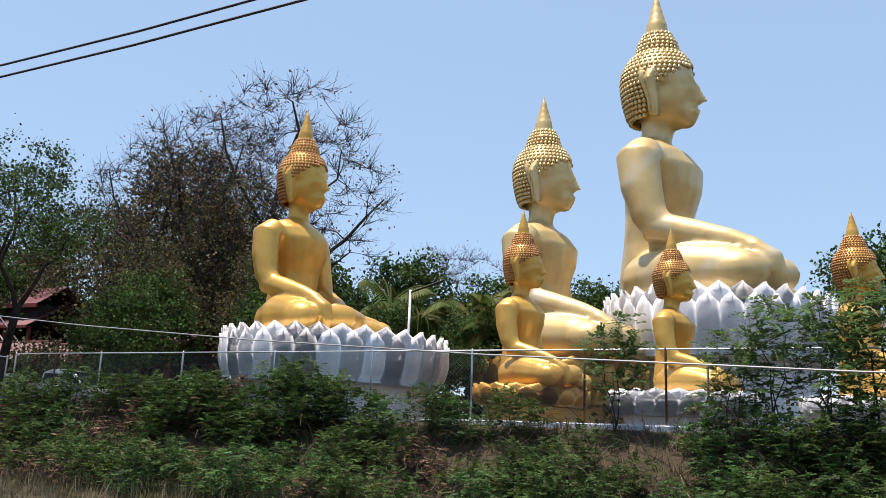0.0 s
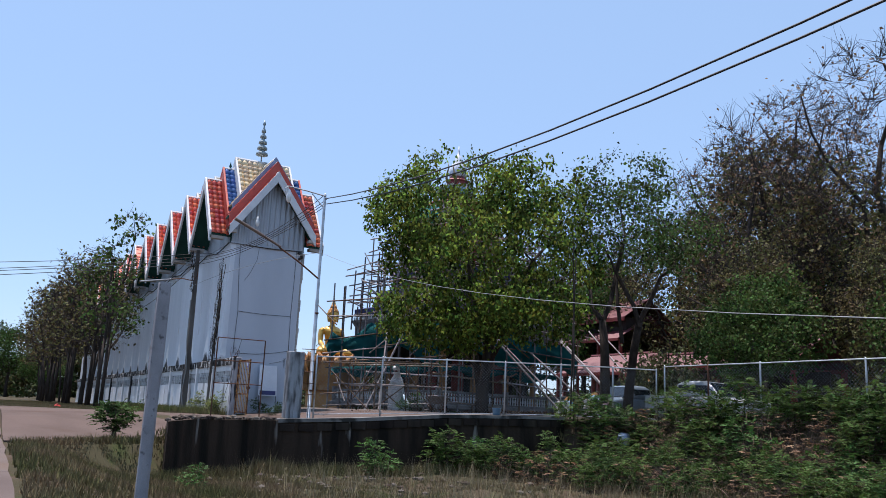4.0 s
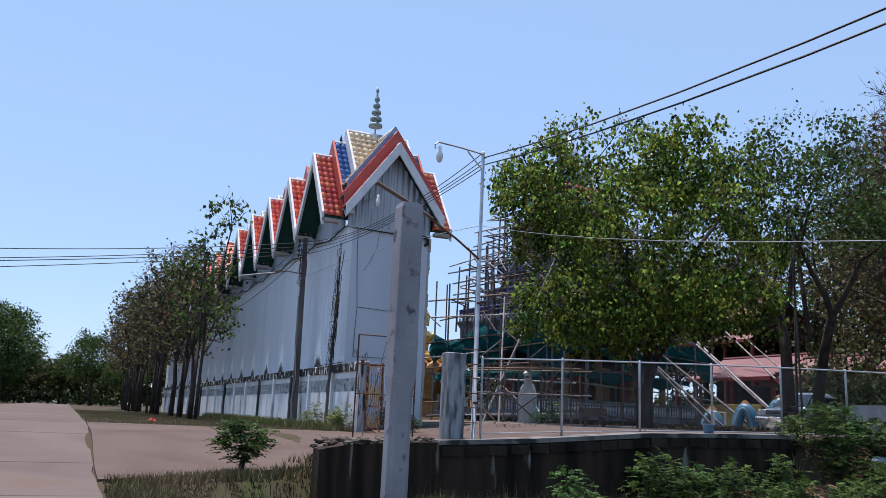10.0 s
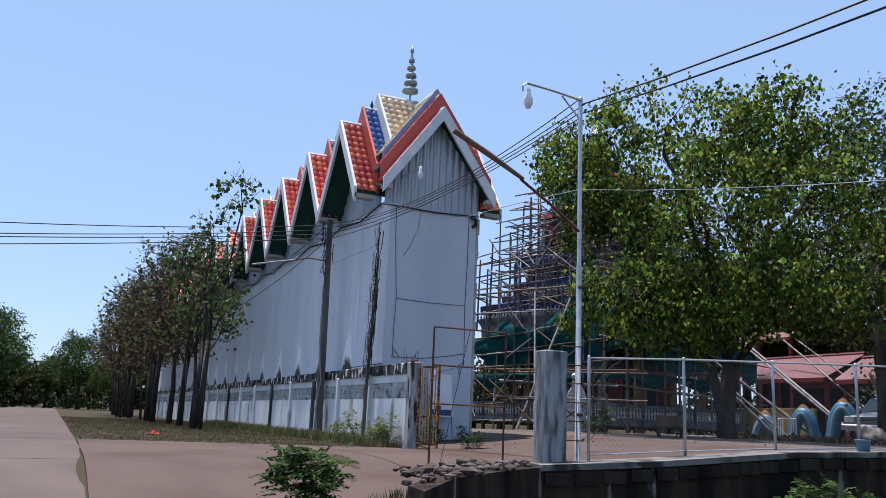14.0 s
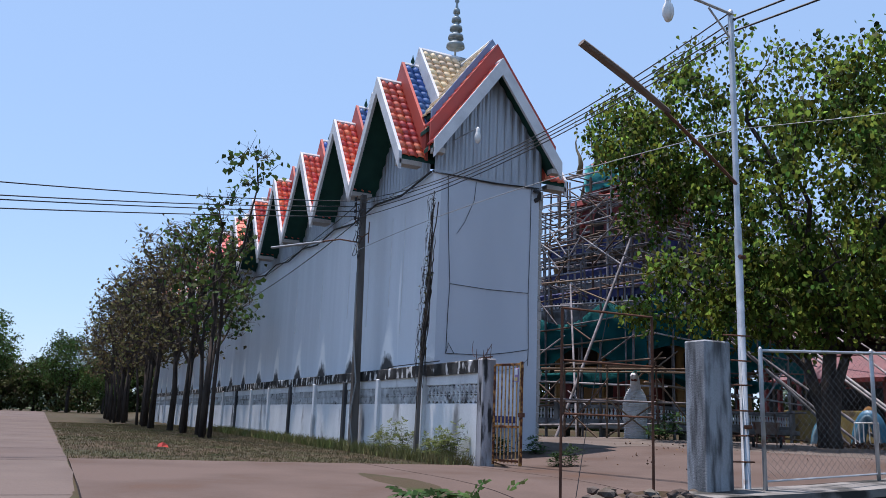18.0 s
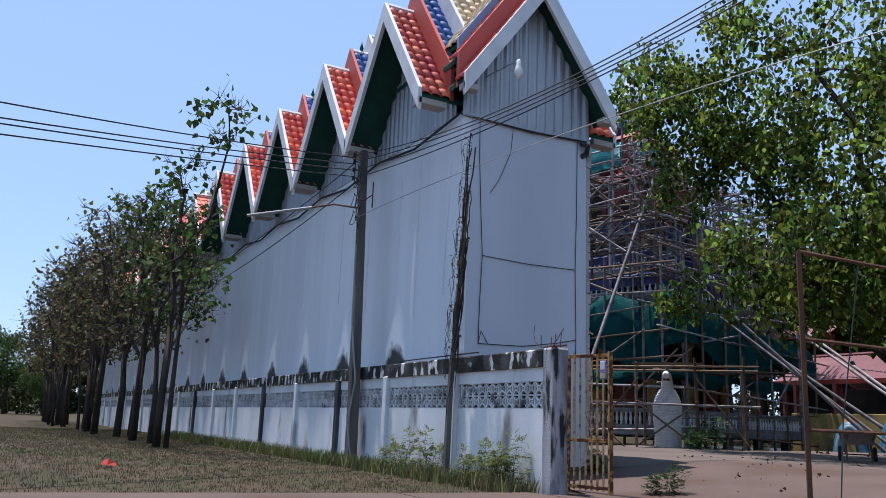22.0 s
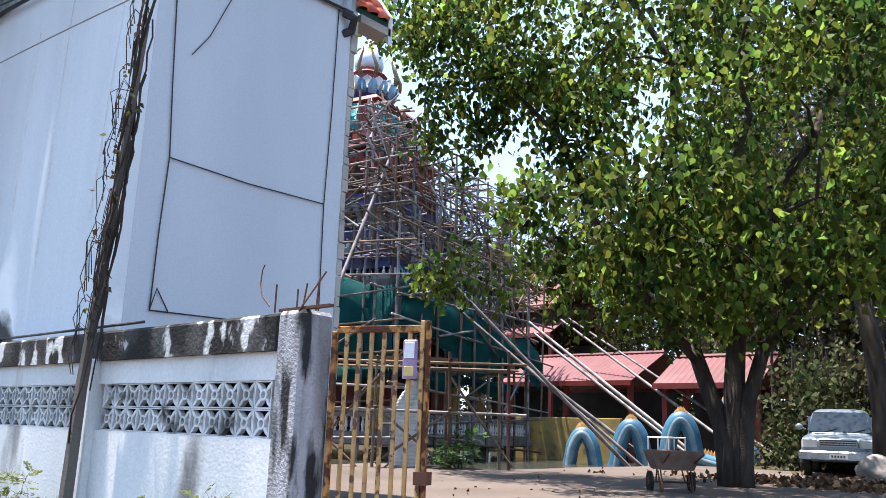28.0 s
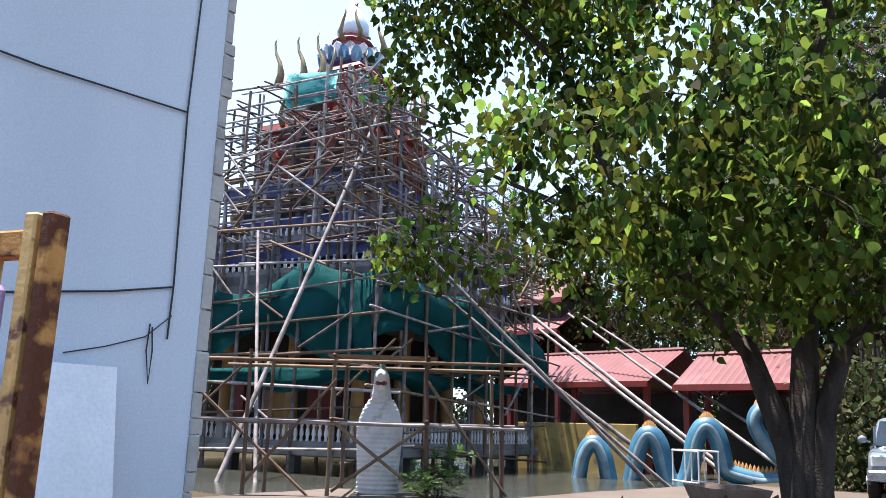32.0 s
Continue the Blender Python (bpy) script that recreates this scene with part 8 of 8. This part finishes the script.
# open pavilions with pink corrugated roofs
PINKROOF = mat("faded_pink_metal_roof", (0.13, 0.027, 0.031), (0.10, 0.021, 0.025), 0.6, 0.8, 40, 0.05, stain=(0.155, 0.05, 0.05), stain_scale=0.7)


def pavilion(x0, x1, y0, y1, eave, ridge, label, upper=None):
    p = thing("pavilion", ((x0 + x1) / 2, (y0 + y1) / 2, 1.7), label, "pavilion", "pavilions")
    hx, hy = (x1 - x0) / 2, (y1 - y0) / 2
    for s in (-1, 1):
        bm = B()
        n = int(2 * hx / 0.09)
        cols = []
        for i in range(n + 1):
            x = -hx + 2 * hx * i / n
            off = 0.03 if i % 3 == 1 else 0.0
            cols.append([bm.verts.new((x, s * hy, eave - 1.7 + off)), bm.verts.new((x, 0, ridge - 1.7 + off))])
        for a, b in zip(cols, cols[1:]):
            bm.faces.new((a[0], b[0], b[1], a[1]))
        bmesh.ops.recalc_face_normals(bm, faces=bm.faces)
        bmesh.ops.solidify(bm, geom=bm.faces[:], thickness=0.03)
        part("roof_sheet", bm, PINKROOF, p, "faded pink corrugated roof sheet")
        bm = B()
        box(bm, -hx, s * hy - 0.06, eave - 1.9, hx, s * hy + 0.06, eave - 1.68)
        part("fascia", bm, TEMPLE_RED, p)
    k = max(1, int(2 * hx / 3))
    for i in range(k + 1):
        for s in (-1, 1):
            bm = B()
            rbox(bm, -hx + 0.3 + i * (2 * hx - 0.6) / k - 0.11, s * (hy - 0.5) - 0.11, -0.2, -hx + 0.3 + i * (2 * hx - 0.6) / k + 0.11, s * (hy - 0.5) + 0.11, eave - 1.75, 0.01)
            part("post", bm, TEMPLE_RED, p)
    # back wall coloured dark to paint the shade under the roof
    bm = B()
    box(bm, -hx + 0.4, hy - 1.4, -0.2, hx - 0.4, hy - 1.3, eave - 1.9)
    part("back_wall", bm, TEMPLE_SHADE, p)
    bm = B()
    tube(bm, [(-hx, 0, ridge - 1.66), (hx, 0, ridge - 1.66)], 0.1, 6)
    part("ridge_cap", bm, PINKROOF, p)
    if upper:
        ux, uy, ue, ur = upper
        # dark band paints the shade between the two roof tiers
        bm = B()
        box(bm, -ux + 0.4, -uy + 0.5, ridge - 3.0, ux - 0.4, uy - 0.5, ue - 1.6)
        part("clerestory", bm, TEMPLE_SHADE, p)
        for s in (-1, 1):
            bm = B()
            loft(bm, [[(-ux, s * uy, ue - 1.7), (-ux, 0, ur - 1.7), (-ux, 0, ur - 1.62), (-ux, s * uy, ue - 1.62)], [(ux, s * uy, ue - 1.7), (ux, 0, ur - 1.7), (ux, 0, ur - 1.62), (ux, s * uy, ue - 1.62)]])
            bmesh.ops.recalc_face_normals(bm, faces=bm.faces)
            part("upper_roof", bm, PINKROOF, p, "faded pink upper roof tier")
            bm = B()
            box(bm, -ux, s * uy - 0.06, ue - 1.95, ux, s * uy + 0.06, ue - 1.68)
            part("fascia", bm, TEMPLE_RED, p)
    return p


pavilion(-55.0, -47.7, 36.5, 43.0, 5.0, 6.5, "open pavilion with a faded pink metal roof")
pavilion(-66.0, -57.0, 44.0, 51.0, 8.4, 10.4, "tall two-tiered hall with faded pink metal roofs", (4.2, 2.6, 10.2, 11.9))
pavilion(-46.0, -41.6, 35.2, 39.6, 4.75, 6.0, "second open pavilion with a faded pink metal roof")
bm = B()
rbox(bm, -53.5, 35.92, 1.0, -47.9, 36.1, 3.35, 0.02)
solid("low_wall", bm, mat("dusty_yellow_wall", (0.36, 0.27, 0.10), (0.28, 0.20, 0.08), 0.85, 1.2, 40, 0.2, stain=(0.16, 0.12, 0.08), stain_scale=2.0), "low dusty yellow wall before the pink-roofed pavilion", "wall")
pavilion(-36.0, -29.5, 30.5, 35.0, 4.6, 5.9, "low shed with a pink metal roof behind the trees")

# wall lamp on the hall's end gable
wl = thing("wall_lamp", (WX + 0.02, 8.2, 8.95), "bare white bulb on a thin bracket arm", "lamp")
bm = B()
tube(bm, [(0, -0.3, 0.0), (0.35, -0.1, 0.12), (0.72, 0.03, 0.18)], 0.014, 6)
part("arm", bm, GALV, wl)
bm = B()
lathe(bm, [(0.02, 0.2), (0.045, 0.16), (0.045, 0.08), (0.06, 0.04), (0.085, -0.04), (0.08, -0.12), (0.04, -0.2), (0.01, -0.22)], 12, 0.72, 0.03)
part("bulb", bm, LAMPGLASS, wl, "white bulb", True)
# gold small statue far behind the hall
pedestal((-89.5, 32.0), 2.8, 3.0, 1.7, 7.6, OCHRE, 16, "tall ochre lotus pedestal far off")
statue((-90.0, 32.0, 7.3), 6.4, gold_mesh, "gold seated statue far off beyond the temple")
# white panel leaning on the end wall
lp = thing("white_board", (-37.45, 9.0, 1.25), "white board leaning against the end wall", "board", rz=0)
bm = B()
loft(bm, [[(0.15, 0.0, 0.8), (0.18, 0.0, 0.8), (0.18, 0.75, 0.8), (0.15, 0.75, 0.8)], [(0.0, 0.02, 2.0), (0.03, 0.02, 2.0), (0.03, 0.73, 2.0), (0.0, 0.73, 2.0)]])
part("panel", bm, LOTUSWHITE, lp)
bm = B()
loft(bm, [[(0.176, 0.05, 0.84), (0.184, 0.05, 0.84), (0.184, 0.7, 0.84), (0.176, 0.7, 0.84)], [(0.152, 0.05, 1.0), (0.163, 0.05, 1.0), (0.163, 0.7, 1.0), (0.152, 0.7, 1.0)]])
part("blue_stripe", bm, TEMPLE_BLUE, lp)
for y in (0.03, 0.72):
    bm = B()
    tube(bm, [(0.3, y, -0.02), (0.17, y, 0.8), (0.05, y, 1.6)], 0.012, 6)
    part("leg", bm, CABLE, lp)

# slim lamp on a white pole before the palms
yl = thing("yard_lamp", (-16.6, 31.0, 1.8), "thin white pole with a tilted tube lamp", "lamp")
bm = B()
tube(bm, [(0, 0, 0), (0, 0, 3.0), (0, 0, 5.6)], 0.055, 8)
part("pole", bm, LOTUSWHITE, yl, smooth=True)
bm = B()
tube(bm, [(0.05, 0, 5.5), (0.8, 0, 5.72), (1.6, 0, 5.95)], [0.07, 0.09, 0.09], 8, flat=0.5)
part("tube_housing", bm, CABLE, yl, "dark lamp housing")

# litter on the bank: a pale sack and a blue tub
bm = B()
loft(bm, [[(x * w, y * w, z) for x, y in ((-0.17, -0.12), (0.15, -0.13), (0.18, 0.11), (-0.15, 0.13))] for w, z in ((0.8, 0.0), (1.05, 0.1), (1.0, 0.28), (0.9, 0.42), (0.6, 0.47))])
sack = part("sack", bm, mat("faded_blue_white_sack", (0.42, 0.48, 0.56), (0.20, 0.28, 0.42), 0.7, 6, 40, 0.3), None, "", True)
sack.matrix_basis = pose(-25.3, 17.4, ground_z(-25.3, 17.4) - 0.03, 4, 4, 30)
tagged(sack, "faded blue and white sack dumped on the bank", "sack")
bm = B()
lathe(bm, [(0.16, 0.0), (0.2, 0.3), (0.22, 0.31), (0.2, 0.32), (0.18, 0.3), (0.15, 0.03), (0.01, 0.02)], 14)
tub = part("plastic_tub", bm, mat("faded_blue_plastic", (0.10, 0.22, 0.36), (0.08, 0.18, 0.30), 0.5), None, "", True)
tub.matrix_basis = pose(-27.0, 13.7, yard_z(-30, 13.7) + 0.055, 0, 0, 0) @ Matrix.Diagonal((0.7, 0.7, 0.7, 1))
tagged(tub, "faded blue plastic tub by the retaining wall", "tub")

# a red wrapper dropped on the verge
bm = B()
loft(bm, [[(-0.16, -0.05, 0.0), (0.12, -0.08, 0.02), (0.17, 0.06, 0.0), (-0.1, 0.09, 0.03)], [(-0.14, -0.03, 0.07), (0.1, -0.05, 0.12), (0.13, 0.05, 0.06), (-0.1, 0.06, 0.1)]])
wrap = part("wrapper", bm, mat("red_plastic_film", (0.62, 0.06, 0.03), (0.5, 0.05, 0.03), 0.4), None)
wrap.matrix_basis = pose(-39.6, 1.95, ground_z(-39.6, 1.95) + 0.03, 0, 0, 20)
tagged(wrap, "crumpled red plastic wrapper lying on the verge", "litter")

# ---- overhead wires and wall cables ----
def wire(name, a, b, sag, r, material, label, category="cable"):
    a, b = Vector(a), Vector(b)
    n = 24
    bm = B()
    tube(bm, [a.lerp(b, i / n) - Vector((0, 0, 4 * sag * (i / n) * (1 - i / n))) for i in range(n + 1)], r, 5)
    ob = part(name, bm, material)
    return tagged(ob, label, category, "overhead wires")


POLE_A = (-41.28, 6.70)
for k, (za, zb, dy) in enumerate(((7.55, 7.75, 0.0), (7.75, 7.9, 0.05), (7.95, 8.05, 0.1), (8.1, 8.1, -0.05))):
    wire("overhead_wire", (POLE_A[0], POLE_A[1], za), (-28.12, 7.88 + dy, zb), 0.35 + 0.08 * k, 0.011, CABLE, "black power wire between the wall pole and lamp post")
WIRE_END = ((4.1, 12.0, 3.75), (3.9, 11.8, 3.77))
for k, (y, z) in enumerate(((7.9, 8.02), (7.95, 7.86))):
    wire("overhead_wire", (-28.12, y, z), (34.0, WIRE_END[k][0], WIRE_END[k][1]), WIRE_END[k][2], 0.016, CABLE, "thick black power wire crossing above the lot")
for k, (z, ze) in enumerate(((7.6, 3.4), (7.75, 3.65), (7.9, 3.75), (8.05, 4.15))):
    wire("overhead_wire", (POLE_A[0], POLE_A[1], z), (-29.4, -9.4, ze), 0.12 + 0.05 * k, 0.012, CABLE, "black power wire crossing the road")
wire("overhead_wire", (POLE_A[0], POLE_A[1], 7.9), (-75.0, 6.9, 8.0), 0.6, 0.014, CABLE, "black power wire along the hall wall")
wire("overhead_wire", (POLE_A[0], POLE_A[1], 7.4), (-75.0, 6.9, 7.6), 0.7, 0.014, CABLE, "black power wire along the hall wall")
tel = "pale thin telephone wire"
wire("telephone_wire", (-28.12, 7.88, 6.32), (20.1, 2.04, 2.47), 2.29, 0.005, WIRE, tel)
wire("telephone_wire", (-40.95, 6.75, 6.6), (-28.12, 7.88, 6.32), -0.2, 0.008, WIRE, tel)

wall_cable = thing("wall_cable", (WX, 8.0, 5.0), "black cable stapled over the end wall", "cable")
wcx = WX + 0.022
def on_end(pts, r=0.008, m=CABLE):
    bm = B()
    tube(bm, [(wcx - WX, y - 8.0, z - 5.0) for y, z in pts], r, 5)
    part("cable_run", bm, m, wall_cable)
on_end([(7.82, 8.05), (7.84, 7.2), (7.9, 6.2), (7.96, 5.35), (7.93, 4.5), (7.92, 3.66)])
on_end([(7.96, 5.34), (9.0, 5.30), (10.16, 5.32)])
on_end([(10.2, 8.1), (10.19, 6.6), (10.16, 5.32), (10.19, 3.92), (10.18, 3.5)])
on_end([(7.92, 3.66), (8.9, 3.68), (9.7, 3.8), (10.18, 3.9)])
on_end([(7.92, 3.66), (7.98, 3.9), (8.14, 3.66)], 0.008)
on_end([(8.6, 8.0), (8.55, 7.5), (8.3, 6.9), (8.1, 6.6)], 0.006)
on_end([(10.03, 3.6), (10.02, 3.4), (10.06, 3.16), (10.07, 3.4), (10.05, 3.58)], 0.006)
on_end([(9.41, 3.33), (9.7, 3.40), (10.0, 3.5), (10.2, 3.68)], 0.005)
roofcable = thing("wall_cable", (WX, 7.42, 8.05), "thick black cable bundle along the wall head", "cable")
bm = B()
tube(bm, [(-0.02 - i * 1.9, -0.06, 0.02 - 0.12 * abs(math.sin(i * 1.57)) - (0.06 if i % 2 else 0)) for i in range(26)], 0.028, 6)
part("cable_run", bm, CABLE, roofcable)
bm = B()
tube(bm, [(0.03, -0.05, 0.03), (0.05, 1.6, -0.02), (0.05, 3.0, 0.04)], 0.02, 6)
part("cable_run", bm, CABLE, roofcable)
bm = B()
tube(bm, [(0.05, 2.85, -0.02), (0.15, 2.95, -0.1), (0.05, 3.0, -0.22), (-0.02, 2.9, -0.3)], 0.06, 6)
part("junction", bm, CABLE, roofcable)
